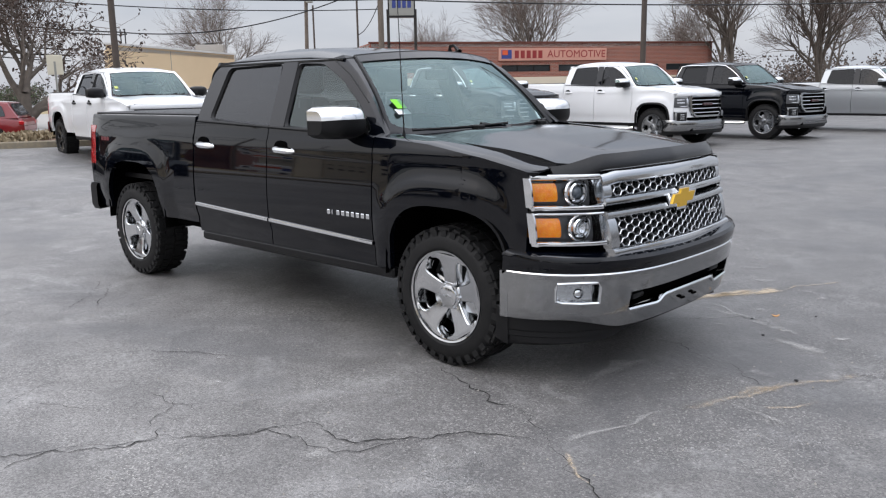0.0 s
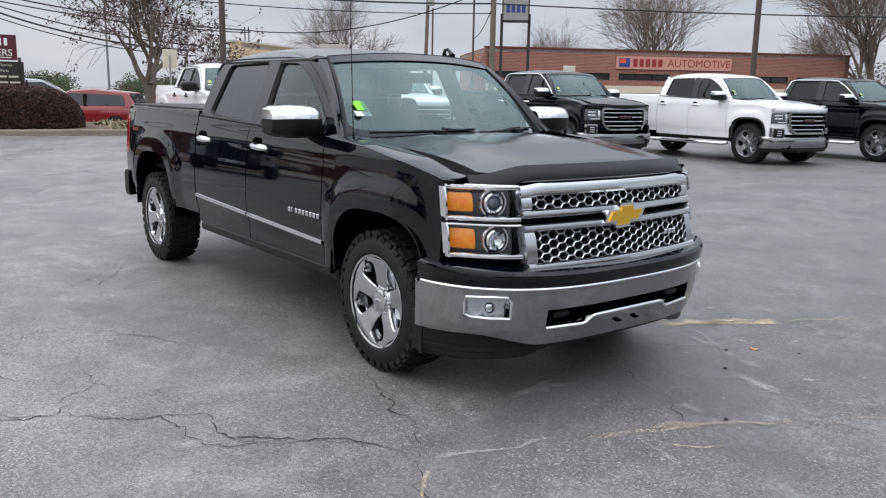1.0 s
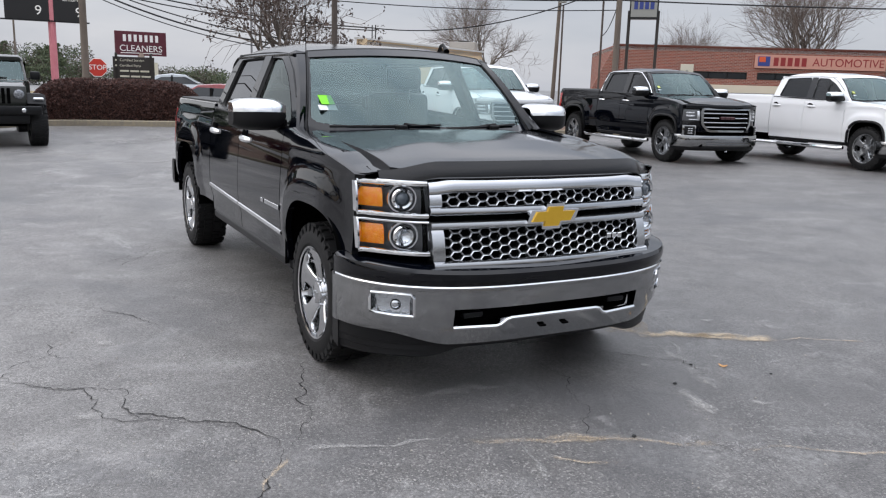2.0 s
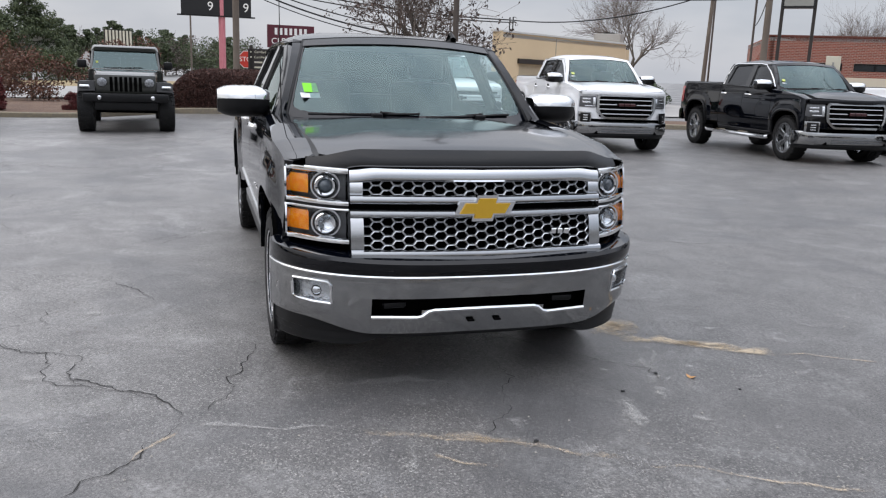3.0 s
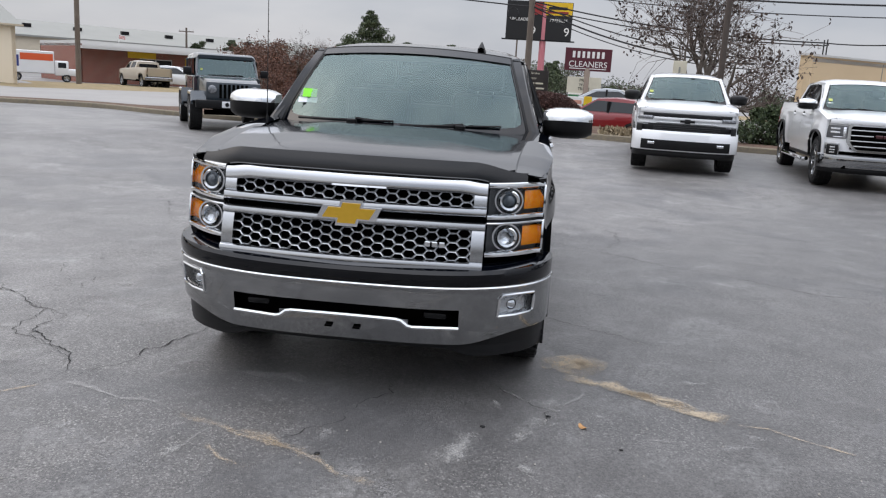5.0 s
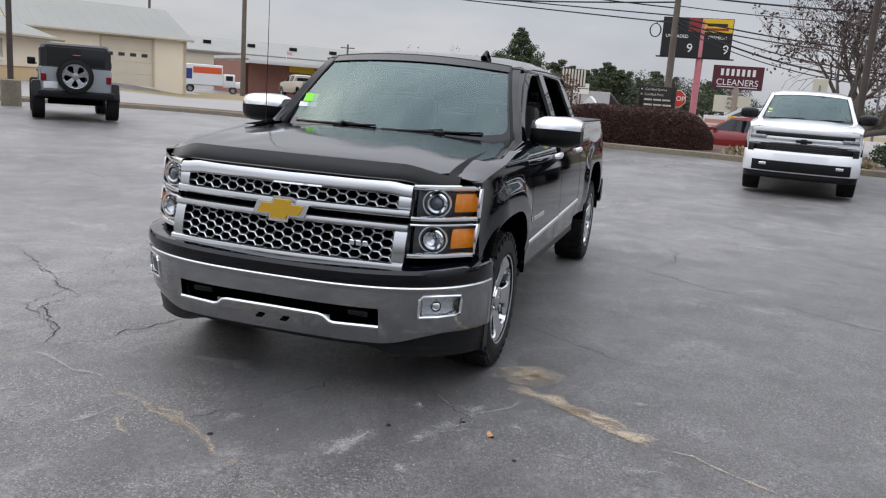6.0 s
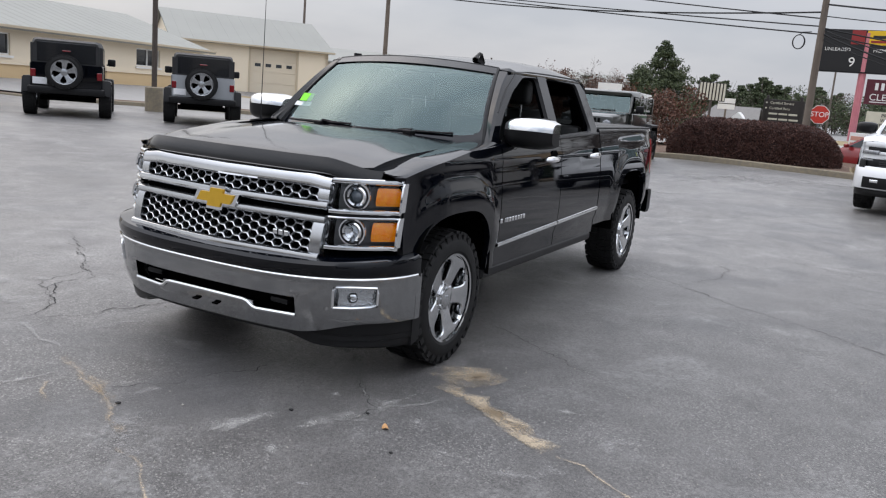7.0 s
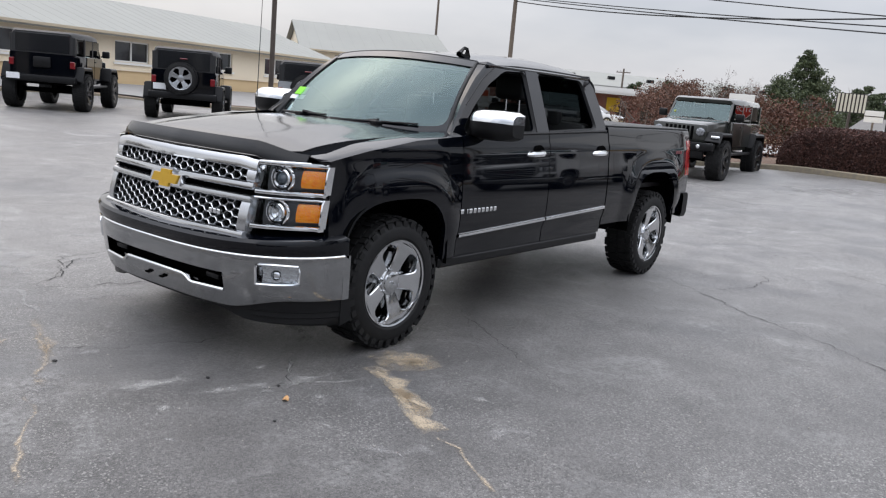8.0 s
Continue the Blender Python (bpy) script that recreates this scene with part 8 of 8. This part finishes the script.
hs = thing("low_house", "low house with grey shingle roof and white gable", "house", "", pose(-69, -8.9, 0, 0, 0, -8))
part("wall", boxed(-4, 0, -2.2, 2.2, 0, 1.35, 0.02), M_CREAM, hs)
bm = bmesh.new()
grid(bm, [[(0.35, -2.6, 1.25), (0.35, 2.6, 1.25)], [(-2, -2.0, 2.5), (-2, 2.0, 2.5)], [(-4.3, -2.6, 1.25), (-4.3, 2.6, 1.25)]])
part("roof", skirt(bm, (0, 0, -0.1)), M_SHINGLE, hs, "grey shingle roof", sharp=20)
bm = bmesh.new()
plate(bm, [(0.1, 1.3), (1.5, 1.3), (0.8, 2.0)], [], lambda a, b: (0.42, a, b), (-0.9, 0, 0))
part("gable", bm, M_SIGNW, hs, "white gable end")
cp = thing("fuel_canopy", "low far canopy edged in green and white bands", "canopy", "", pose(-64, 7.0, 0))
for y in (-3.0, 3.0):
    part("column", boxed(-2.2, -1.9, y - 0.12, y + 0.12, -0.05, 0.9), M_SIGNW, cp)
for i in range(4):
    part("band", boxed(-4 + 0.02 * i, 0.02 * (4 - i), -3.6, 3.6, 0.85 + i * 0.16, 1.01 + i * 0.16), M_FOREST if i % 2 == 0 else M_SIGNW, cp)


# ---- smaller vehicles in the distance ----
def saloon(label, paint, m, wagon=False):
    root = thing("parked_car", label, "car", "", m)
    prof = [(-2.2, 0.55, 0.80), (-2.15, 0.45, 0.92), (-1.5, 0.30, 0.98), (0.9, 0.30, 0.94), (1.9, 0.35, 0.82), (2.2, 0.45, 0.66), (2.25, 0.5, 0.6)]
    bm = bmesh.new()
    rows = []
    for x, z0, z1 in prof:
        w = 0.88 - 0.10 * (abs(x) / 2.2) ** 4
        rows.append([(x, -w * 0.95, z0), (x, -w, z0 + 0.15), (x, -w, z1 - 0.12), (x, -w * 0.93, z1), (x, w * 0.93, z1), (x, w, z1 - 0.12), (x, w, z0 + 0.15), (x, w * 0.95, z0)])
    grid(bm, rows, wrap=True)
    for r in (rows[0], rows[-1]):
        bm.faces.new([bm.verts.new(p) for p in r])
    part("body", bm, paint, root)
    top = [(-2.05, 0.95), (-1.75, 1.42), (-0.6, 1.52), (0.15, 1.47), (1.05, 0.96)] if wagon else [(-1.75, 0.95), (-1.0, 1.36), (-0.4, 1.44), (0.2, 1.40), (1.05, 0.94)]
    bm = bmesh.new()
    rows = []
    for x, z in top:
        w = 0.80 - 0.22 * (z - 0.95)
        rows.append([(x, -0.82, 0.93), (x, -w, z - 0.03), (x, -w + 0.06, z), (x, w - 0.06, z), (x, w, z - 0.03), (x, 0.82, 0.93)])
    grid(bm, rows)
    part("cabin", bm, paint, root)
    for s in (-1, 1):
        bm = bmesh.new()
        q = [(top[0][0] + 0.35, 0.99), (top[1][0] + 0.15, top[1][1] - 0.09), (top[3][0], top[3][1] - 0.09), (top[4][0] - 0.25, 0.99)]
        plate(bm, rounded(q, 0.06), [], lambda a, b: (a, s * (0.835 - 0.20 * (b - 0.93)), b), None)
        part("side_glass", bm, M_WINDOW, root)
        part("pillar", boxed(-0.42, -0.34, s * 0.78 - 0.03, s * 0.80 + 0.045, 0.96, 1.36), M_TRIM, root)
        part("tail_lamp", boxed(-2.21, -2.05, s * 0.68 - 0.14, s * 0.68 + 0.14, 0.72, 0.84, 0.02), M_REDLENS, root)
        part("headlight", boxed(2.02, 2.2, s * 0.62 - 0.16, s * 0.62 + 0.16, 0.62, 0.74, 0.02), M_LAMP, root)
        part("side_mirror", boxed(0.72, 0.86, s * 0.95 - 0.08, s * 0.95 + 0.08, 0.96, 1.08, 0.03), paint, root)
    bm = bmesh.new()
    grid(bm, [[(1.0, y, 0.97) for y in (-0.72, 0, 0.72)], [(0.25, y * 0.86, 1.39) for y in (-0.72, 0, 0.72)]])
    for v in bm.verts:
        v.co += Vector((0.02, 0, 0.02))
    part("windscreen", bm, M_WINDOW, root)
    bm = bmesh.new()
    grid(bm, [[(top[0][0] + 0.05, y, 1.0) for y in (-0.68, 0, 0.68)], [(top[1][0] - 0.03, y * 0.86, top[1][1] - 0.05) for y in (-0.68, 0, 0.68)]])
    for v in bm.verts:
        v.co += Vector((-0.03, 0, 0.02))
    part("rear_glass", bm, M_WINDOW, root)
    wheel_set(root, [(1.38, -0.78, 0.33, 0), (-1.38, -0.78, 0.33, 20), (1.38, 0.78, 0.33, 0), (-1.38, 0.78, 0.33, 20)], M_RIM2, scale=0.33 / 0.415)
    return root


saloon("red estate car standing beyond the hedge", M_RED, pose(-20.9, 3.2, 0.12, 0, 0, 236) @ Matrix.Scale(0.88, 4), True)
saloon("silver hatchback parked across the street", M_SILVER, stand(-33.5, 4.5, 80))
saloon("white hatchback parked at the shops", M_WHITE, stand(-48.2, -24.0, 100), True)
M_TANP = material("tan_paint", (0.42, 0.36, 0.27), 0.32, 0.4, coat=1.0, var=(2.0, 0.2, (0.38, 0.32, 0.24)))
tr = thing("pickup_truck", "tan pickup parked at the shops", "pickup truck", "", stand(-46.6, -25.6, 228, 0.95))
for o in white_gmc.children:
    c = o.copy()
    if c.name.startswith(("front_fender", "front_door", "rear_door", "bonnet", "roof", "cab", "bed_side", "bed_f", "tailgate", "windscreen", "side_window", "rear_bumper", "back", "front_pillar")):
        scene.collection.objects.link(c)
        c.parent = tr
        if c.data.materials[0] is M_WHITE:
            c.data = c.data.copy()
            c.data.materials[0] = M_TANP
part("chassis", boxed(-2.5, 2.5, -0.8, 0.8, 0.42, 0.9, 0.05), M_DARK, tr)
part("nose", boxed(2.2, 2.6, -0.85, 0.85, 0.5, 1.1, 0.08, None, 2), M_TANP, tr)
wheel_set(tr, [(1.822, -0.795, 0.413, 0), (-1.822, -0.795, 0.413, 9), (1.822, 0.795, 0.413, 0), (-1.822, 0.795, 0.413, 9)], M_RIM2)
bt = thing("box_truck", "white rental box truck with orange and blue stripes", "truck", "", stand(-45.4, -32.3, 123, 0.72))
part("cargo_box", boxed(-3.2, 1.2, -1.1, 1.1, 0.75, 2.75, 0.05), M_WHITE, bt)
part("stripe", boxed(-1.6, 1.1, -1.115, -1.105, 1.9, 2.5), M_ORANGE, bt, "orange stripe")
part("stripe", boxed(-3.1, -1.7, -1.115, -1.105, 1.3, 2.3), M_BLUE, bt, "blue picture panel")
part("stripe", boxed(-1.6, 1.1, 1.105, 1.115, 1.9, 2.5), M_ORANGE, bt)
part("cab", boxed(1.2, 2.4, -0.98, 0.98, 0.6, 1.95, 0.12, None, 2), M_WHITE, bt)
part("bonnet", boxed(2.3, 3.2, -0.9, 0.9, 0.6, 1.25, 0.12, None, 2), M_WHITE, bt)
part("cab_window", boxed(1.5, 2.2, -1.0, 1.0, 1.3, 1.8, 0.03), M_WINDOW, bt)
wheel_set(bt, [(2.2, -0.85, 0.38, 0), (-1.9, -0.85, 0.38, 20), (2.2, 0.85, 0.38, 0), (-1.9, 0.85, 0.38, 20)], M_RIM2, scale=0.9)

# ---- what closes the place behind the viewer: a plain showroom wall and trees ----
show = thing("showroom", "plain grey showroom building with dark glass front", "building", "")
P, Q = (24, 26), (27, -22)
wall("wall", show, Q, P, 0, 5.2, M_CONC, [(4 + i * 5, 8.2 + i * 5, 0.4, 3.2) for i in range(8)])
for i in range(8):
    glazed(show, Q, P, (4 + i * 5, 8.2 + i * 5, 0.4, 3.2), 3)
P2, Q2 = (38, 27), (41, -21)
wall("wall", show, P, P2, 0, 5.2, M_CONC)
wall("wall", show, Q2, Q, 0, 5.2, M_CONC)
wall("wall", show, P2, Q2, 0, 5.2, M_CONC)
flat_roof(show, [P, Q, Q2, P2], 5.0, M_ROOFW)
rng = random.Random(12)
for i in range(26):
    a = radians(rng.uniform(-75, 75))
    d = rng.uniform(62, 95)
    copy_thing(pine if i % 3 else oak, pose(d * math.cos(a), d * math.sin(a), 0, 0, 0, rng.uniform(0, 360)) @ Matrix.Scale(rng.uniform(0.8, 1.1), 4))

# ---- cracks, sand and small litter on the asphalt ----
M_CRACK = material("crack_shadow", (0.022, 0.021, 0.020), 0.95, var=(30, 0.5, (0.03, 0.028, 0.026)))


def patchy(name, colour, lo, hi, scale):
    """Loose grains: patches of colour with bare asphalt between."""
    mt = bpy.data.materials.new(name)
    mt.use_nodes = True
    n, l = mt.node_tree.nodes, mt.node_tree.links
    p = n["Principled BSDF"]
    p.inputs["Base Color"].default_value = (*colour, 1)
    p.inputs["Roughness"].default_value = 0.95
    co = n.new("ShaderNodeTexCoord")
    a, b = n.new("ShaderNodeTexNoise"), n.new("ShaderNodeTexNoise")
    a.inputs["Scale"].default_value, a.inputs["Detail"].default_value = scale, 6
    b.inputs["Scale"].default_value, b.inputs["Detail"].default_value = 120, 4
    a.inputs["Roughness"].default_value = 0.7
    l.new(co.outputs["Object"], a.inputs["Vector"])
    l.new(co.outputs["Object"], b.inputs["Vector"])
    uv = n.new("ShaderNodeSeparateXYZ")
    l.new(co.outputs["UV"], uv.inputs[0])
    # thins out towards the rim of the strip
    e = n.new("ShaderNodeMath")
    e.operation = "MULTIPLY_ADD"
    e.inputs[1].default_value, e.inputs[2].default_value = 0.42, 0.0
    l.new(uv.outputs["Y"], e.inputs[0])
    s = n.new("ShaderNodeMath")
    s.operation = "SUBTRACT"
    l.new(a.outputs["Fac"], s.inputs[0])
    l.new(e.outputs[0], s.inputs[1])
    q = n.new("ShaderNodeMath")
    q.operation = "MULTIPLY_ADD"
    q.inputs[1].default_value = 0.9
    l.new(b.outputs["Fac"], q.inputs[0])
    l.new(s.outputs[0], q.inputs[2])
    r = n.new("ShaderNodeMapRange")
    r.inputs["From Min"].default_value, r.inputs["From Max"].default_value = lo, hi
    l.new(q.outputs[0], r.inputs["Value"])
    r.inputs["To Max"].default_value = 0.72
    l.new(r.outputs["Result"], p.inputs["Alpha"])
    return mt


M_SAND = patchy("ochre_sand", (0.50, 0.41, 0.30), 0.70, 1.08, 8)
M_SANDP = patchy("ochre_sand_pile", (0.54, 0.44, 0.31), 0.50, 0.92, 8)
M_PALE = patchy("pale_grit", (0.42, 0.41, 0.39), 0.70, 1.14, 9)
M_DUST = patchy("pale_scuff", (0.37, 0.36, 0.35), 0.76, 1.22, 5)


def wander(ctrl, seed, step=0.05, jag=0.02):
    """A broken line through a few places."""
    rng = random.Random(seed)
    pts = []
    for a, b in zip(ctrl, ctrl[1:]):
        a, b = Vector(a), Vector(b)
        n = max(int((b - a).length / step), 1)
        d = (b - a).normalized()
        o = 0.0
        for i in range(n):
            o = o * 0.68 + rng.uniform(-jag, jag)
            pts.append(a.lerp(b, i / n) + Vector((-d.y, d.x)) * o)
    return pts + [Vector(ctrl[-1])]


def ribbon(name, label, pts, widths, mat, z=0.004, cat="crack", fade=False):
    bm = bmesh.new()
    uvl = bm.loops.layers.uv.new("uv")
    rows = []
    for i, p in enumerate(pts):
        d = (pts[min(i + 1, len(pts) - 1)] - pts[max(i - 1, 0)]).normalized()
        n_ = Vector((-d.y, d.x))
        w = widths[i]
        rows.append([bm.verts.new((*(p + n_ * w * k), ground_z(*p) + z)) for k in ((-1, -0.5, 0, 0.5, 1) if fade else (-1, 1))])
    rim = {}
    for i, r in enumerate(rows):
        t = i / (len(rows) - 1)
        for j, v in enumerate(r):
            e = abs(j - 2) / 2 if fade else 0
            rim[v] = max(e, abs(2 * t - 1) ** 4)
    for a, b in zip(rows, rows[1:]):
        for j in range(len(a) - 1):
            f = bm.faces.new((a[j], a[j + 1], b[j + 1], b[j]))
            for lp in f.loops:
                lp[uvl].uv = (0, rim[lp.vert])
    me = bpy.data.meshes.new(name)
    bm.to_mesh(me)
    bm.free()
    me.materials.append(mat)
    ob = new(name, me)
    return tagged(ob, label, cat, kind="structure")


def crack(ctrl, seed, w=0.006):
    rng = random.Random(seed)
    w *= 0.34
    pts = wander(ctrl, seed, 0.03, 0.02)
    ribbon("asphalt_crack", "thin dark crack in the asphalt", pts, [w * rng.uniform(0.4, 1.5) * clamp(0.75 + math.sin(i * 0.13 + seed) * 0.5 + math.sin(i * 0.31 + seed * 2) * 0.45, 0.42) * min(1, 0.3 + 4 * min(i, len(pts) - 1 - i) / len(pts)) for i in range(len(pts))], M_CRACK)


def sand(ctrl, seed, w=0.10, mat=None, label="ochre sand lying along a seam in the asphalt"):
    rng = random.Random(seed)
    pts = wander(ctrl, seed, 0.08, 0.03)
    ribbon("sand_streak", label, pts, [w * (1.5 if mat else 0.95) * rng.uniform(0.5, 1.3) for i in pts], mat or M_SAND, 0.006, "sand", True)


crack([(1.3, -3.14), (1.28, -2.95), (1.38, -2.82), (1.51, -2.66), (1.49, -2.56), (1.38, -2.45)], 1, 0.010)
crack([(1.51, -2.54), (1.65, -2.42), (1.76, -2.29), (1.85, -2.11), (1.94, -1.97)], 2, 0.008)
crack([(1.65, -2.45), (1.80, -2.19), (1.91, -1.97), (2.07, -2.0), (2.24, -1.99), (2.38, -1.82), (2.53, -1.56), (2.71, -1.5), (2.88, -1.45)], 3, 0.011)
crack([(2.88, -1.45), (2.78, -1.36), (2.65, -1.25), (2.51, -1.22), (2.33, -1.2), (2.27, -1.14), (1.95, -1.07), (1.85, -1.02)], 4, 0.010)
crack([(2.88, -1.45), (2.95, -1.49), (3.07, -1.57), (3.25, -1.64), (3.34, -1.72), (3.39, -1.82), (3.5, -1.86)], 5, 0.010)
crack([(0.24, -1.99), (0.51, -1.8), (0.82, -1.66)], 6, 0.008)
crack([(1.37, -2.53), (1.28, -2.47), (1.2, -2.32), (1.07, -2.26)], 7, 0.006)
crack([(-1.05, -1.97), (-1.32, -1.68), (-1.85, -1.27)], 8, 0.008)
crack([(2.46, 0.22), (2.64, 0.23), (2.84, 0.1), (3.01, 0.08), (3.17, -0.06), (3.36, -0.15)], 9, 0.008)
crack([(2.21, -2.0), (2.35, -1.92), (2.43, -1.79), (2.51, -1.66), (2.6, -1.53)], 10, 0.007)
crack([(0.56, -2.88), (0.43, -2.69), (0.36, -2.52)], 11, 0.009)
crack([(-0.95, -1.8), (-1.26, -1.54), (-1.7, -1.29)], 12, 0.007)
crack([(0.95, -2.3), (1.15, -2.29), (1.26, -2.23), (1.34, -2.26)], 13, 0.006)
crack([(0.37, -1.04), (0.79, -0.69), (1.01, -0.59)], 14, 0.006)
crack([(-1.94, 0.98), (-1.59, 1.58), (-1.22, 2.05), (-1.03, 2.39), (-0.81, 2.79), (-0.46, 3.26), (-0.3, 4.3)], 15, 0.011)
crack([(-1.57, 1.56), (-1.86, 1.68), (-2.19, 1.83), (-2.75, 1.85), (-3.19, 1.59)], 16, 0.009)
crack([(0.70, 0.57), (1.08, 1.15), (1.4, 1.66), (1.53, 1.91), (1.64, 2.06)], 17, 0.006)
crack([(2.52, -1.62), (2.24, -2.1), (2.03, -2.13), (1.81, -2.16), (1.19, -3.05), (0.8, -3.79)], 18, 0.007)
crack([(-5.57, -0.13), (-4.62, 0.9), (-4.34, 1.64), (-3.78, 2.68), (-3.0, 4.6)], 19, 0.012)
crack([(2.81, 1.04), (2.68, 1.04), (2.39, 0.72)], 20, 0.006)
crack([(-6.5, -4.0), (-4.6, -3.4), (-3.0, -3.6), (-1.4, -2.8)], 21, 0.008)
crack([(-3.5, -7.0), (-2.6, -5.0), (-2.9, -3.5)], 22, 0.008)
crack([(1.2, -2.32), (0.9, -2.62), (0.62, -2.75)], 23, 0.006)
sand([(2.88, -1.43), (2.95, -1.30), (2.99, -1.21), (3.03, -1.0), (3.05, -0.81), (3.12, -0.68)], 27, 0.022, M_PALE, "pale grit along a seam in the asphalt")
sand([(3.12, -0.70), (3.19, -0.59), (3.23, -0.47), (3.29, -0.32), (3.38, -0.12), (3.48, 0.12), (3.58, 0.28), (3.68, 0.40)], 21, 0.045)
sand([(3.24, -0.40), (3.32, -0.20), (3.40, -0.03), (3.46, 0.06)], 33, 0.055)
sand([(3.66, 0.38), (3.74, 0.55), (3.89, 0.80), (4.05, 1.07), (4.15, 1.27)], 31, 0.026)
sand([(3.42, -0.46), (3.51, -0.31), (3.60, -0.18)], 22, 0.035)
sand([(3.23, -0.46), (3.36, -0.51), (3.53, -0.57), (3.66, -0.62)], 34, 0.020, M_PALE, "pale grit along a seam in the asphalt")
sand([(2.88, -1.44), (3.07, -1.56), (3.25, -1.64)], 23, 0.018)
sand([(2.10, 1.10), (2.0, 1.16), (1.93, 1.24), (1.95, 1.37)], 25, 0.10, M_SANDP, "small pile of ochre sand beside the tyre")
sand([(1.98, 1.12), (1.94, 1.24), (1.96, 1.33)], 35, 0.06, M_SANDP, "small pile of ochre sand beside the tyre")
sand([(2.18, 1.12), (2.26, 1.36), (2.40, 1.60), (2.51, 1.77), (2.58, 1.92)], 24, 0.045, M_SANDP)
sand([(2.30, 1.42), (2.40, 1.60), (2.50, 1.76)], 36, 0.03, M_SANDP)
sand([(2.56, 1.89), (2.64, 2.09), (2.74, 2.27), (2.88, 2.5)], 28, 0.024)
sand([(3.45, 0.54), (3.24, 0.64), (3.07, 0.67), (2.98, 0.74)], 29, 0.07, M_PALE, "pale drift of grit on the asphalt")
sand([(3.12, 0.83), (2.98, 0.92), (2.86, 0.98), (2.82, 1.12)], 37, 0.06, M_PALE, "pale drift of grit on the asphalt")
sand([(2.91, 0.97), (2.62, 1.07), (2.39, 1.22), (2.32, 1.14)], 30, 0.022, M_PALE, "pale grit along a seam in the asphalt")
sand([(2.78, 1.06), (2.59, 1.05), (2.36, 1.08)], 38, 0.05, M_PALE, "pale drift of grit on the asphalt")
sand([(2.39, 0.73), (2.49, 0.84), (2.61, 0.98)], 39, 0.014, M_PALE, "pale grit along a seam in the asphalt")
sand([(1.05, -2.14), (1.10, -1.99), (1.02, -2.02)], 32, 0.10, M_PALE, "pale drift of grit on the asphalt")
sand([(1.2, -2.2), (1.5, -1.9), (1.87, -1.44), (1.7, -1.2)], 40, 0.16, M_DUST, "pale scuff of dust on the asphalt")
sand([(2.3, -2.5), (2.7, -2.1), (3.0, -1.8)], 41, 0.16, M_DUST, "pale scuff of dust on the asphalt")
for px_, py_, pw in ((2.70, 1.27, 0.05), (2.08, 1.79, 0.08), (2.91, 1.51, 0.06), (3.33, 0.91, 0.06), (2.66, 0.76, 0.05), (0.72, -1.77, 0.08), (2.2, -2.2, 0.12), (2.9, -2.0, 0.12), (3.4, -1.1, 0.10), (1.7, -2.9, 0.12)):
    sand([(px_ - pw, py_ - pw * 0.4), (px_, py_ + pw * 0.3), (px_ + pw, py_)], int(px_ * 100), pw * 0.8, M_PALE, "pale scuff of grit on the asphalt")
rng = random.Random(40)
for i in range(46):
    u, v = rng.uniform(1.9, 5.2), rng.uniform(-2.9, 3.0)
    if i > 30:
        u, v = rng.uniform(-16, -4), rng.uniform(-5, 6)
    a = rng.uniform(0, 6.3)
    k = rng.uniform(0.08, 0.35) * (3.0 if i > 30 else 1.0)
    sand([(u, v), (u + math.cos(a) * k, v + math.sin(a) * k), (u + math.cos(a + 0.5) * 2 * k, v + math.sin(a + 0.5) * 2 * k)], 50 + i, k * rng.uniform(0.25, 0.5), M_DUST, "pale scuff of dust on the asphalt")

sand([(-11.8, -1.4), (-12.6, -0.6), (-13.4, 0.4), (-14.0, 1.2)], 120, 1.1, M_DUST, "pale scuff of dust on the asphalt")

# dry leaf and crumbs of gravel
leaf = bmesh.new()
grid(leaf, [[(0.028 * math.cos(t) * k, 0.016 * math.sin(t) * k, 0.006 + 0.007 * math.cos(2 * t) * k) for t in frange(0, 2 * math.pi, 13)] for k in (0.05, 0.6, 1.0)])
M_LEAF = material("dry_ochre_leaf", (0.50, 0.28, 0.12), 0.8, var=(40, 0.5, (0.36, 0.18, 0.07)))
ob = part("fallen_leaf", leaf, M_LEAF, None)
tagged(ob, "curled dry ochre leaf lying on the asphalt", "leaf")
ob.matrix_basis = pose(2.844, 1.19, 0.002, 0, 0, 35)
g = np.random.default_rng(3)
V, F = [], []
for i in range(700):
    x, y, s = g.uniform(-1, 5.4), g.uniform(-4.2, 4.2), g.uniform(0.002, 0.006)
    if abs(y) < 1.0 and x < 2.9:
        continue
    b = len(V)
    V += [(x - s, y - s, 0.002), (x + s, y - s * 0.7, 0.002), (x + s * 0.8, y + s, 0.002), (x - s * 0.6, y + s, 0.002), (x, y, s * 1.4 + 0.002)]
    F += [(b, b + 1, b + 4), (b + 1, b + 2, b + 4), (b + 2, b + 3, b + 4), (b + 3, b, b + 4)]
part_from("gravel_crumbs", V, F, M_CONC, None, "crumbs of grey gravel on the asphalt", "stuff")
M_TAR = material("black_crumb", (0.01, 0.01, 0.01), 0.8)
for x, y, s in ((3.40, 0.05, 0.012), (2.75, 1.03, 0.010), (2.95, 0.72, 0.011), (3.05, 1.35, 0.008)):
    bm = bmesh.new()
    bmesh.ops.create_icosphere(bm, subdivisions=1, radius=s)
    for v in bm.verts:
        v.co.z = max(v.co.z * 0.5, -s * 0.3)
        v.co.x *= 1.3
    o = part("tar_crumb", bm, M_TAR, None)
    o.matrix_basis = pose(x, y, s * 0.3, 0, 0, x * 90)
    tagged(o, "small black crumb of tar on asphalt", "debris", "tar crumbs")
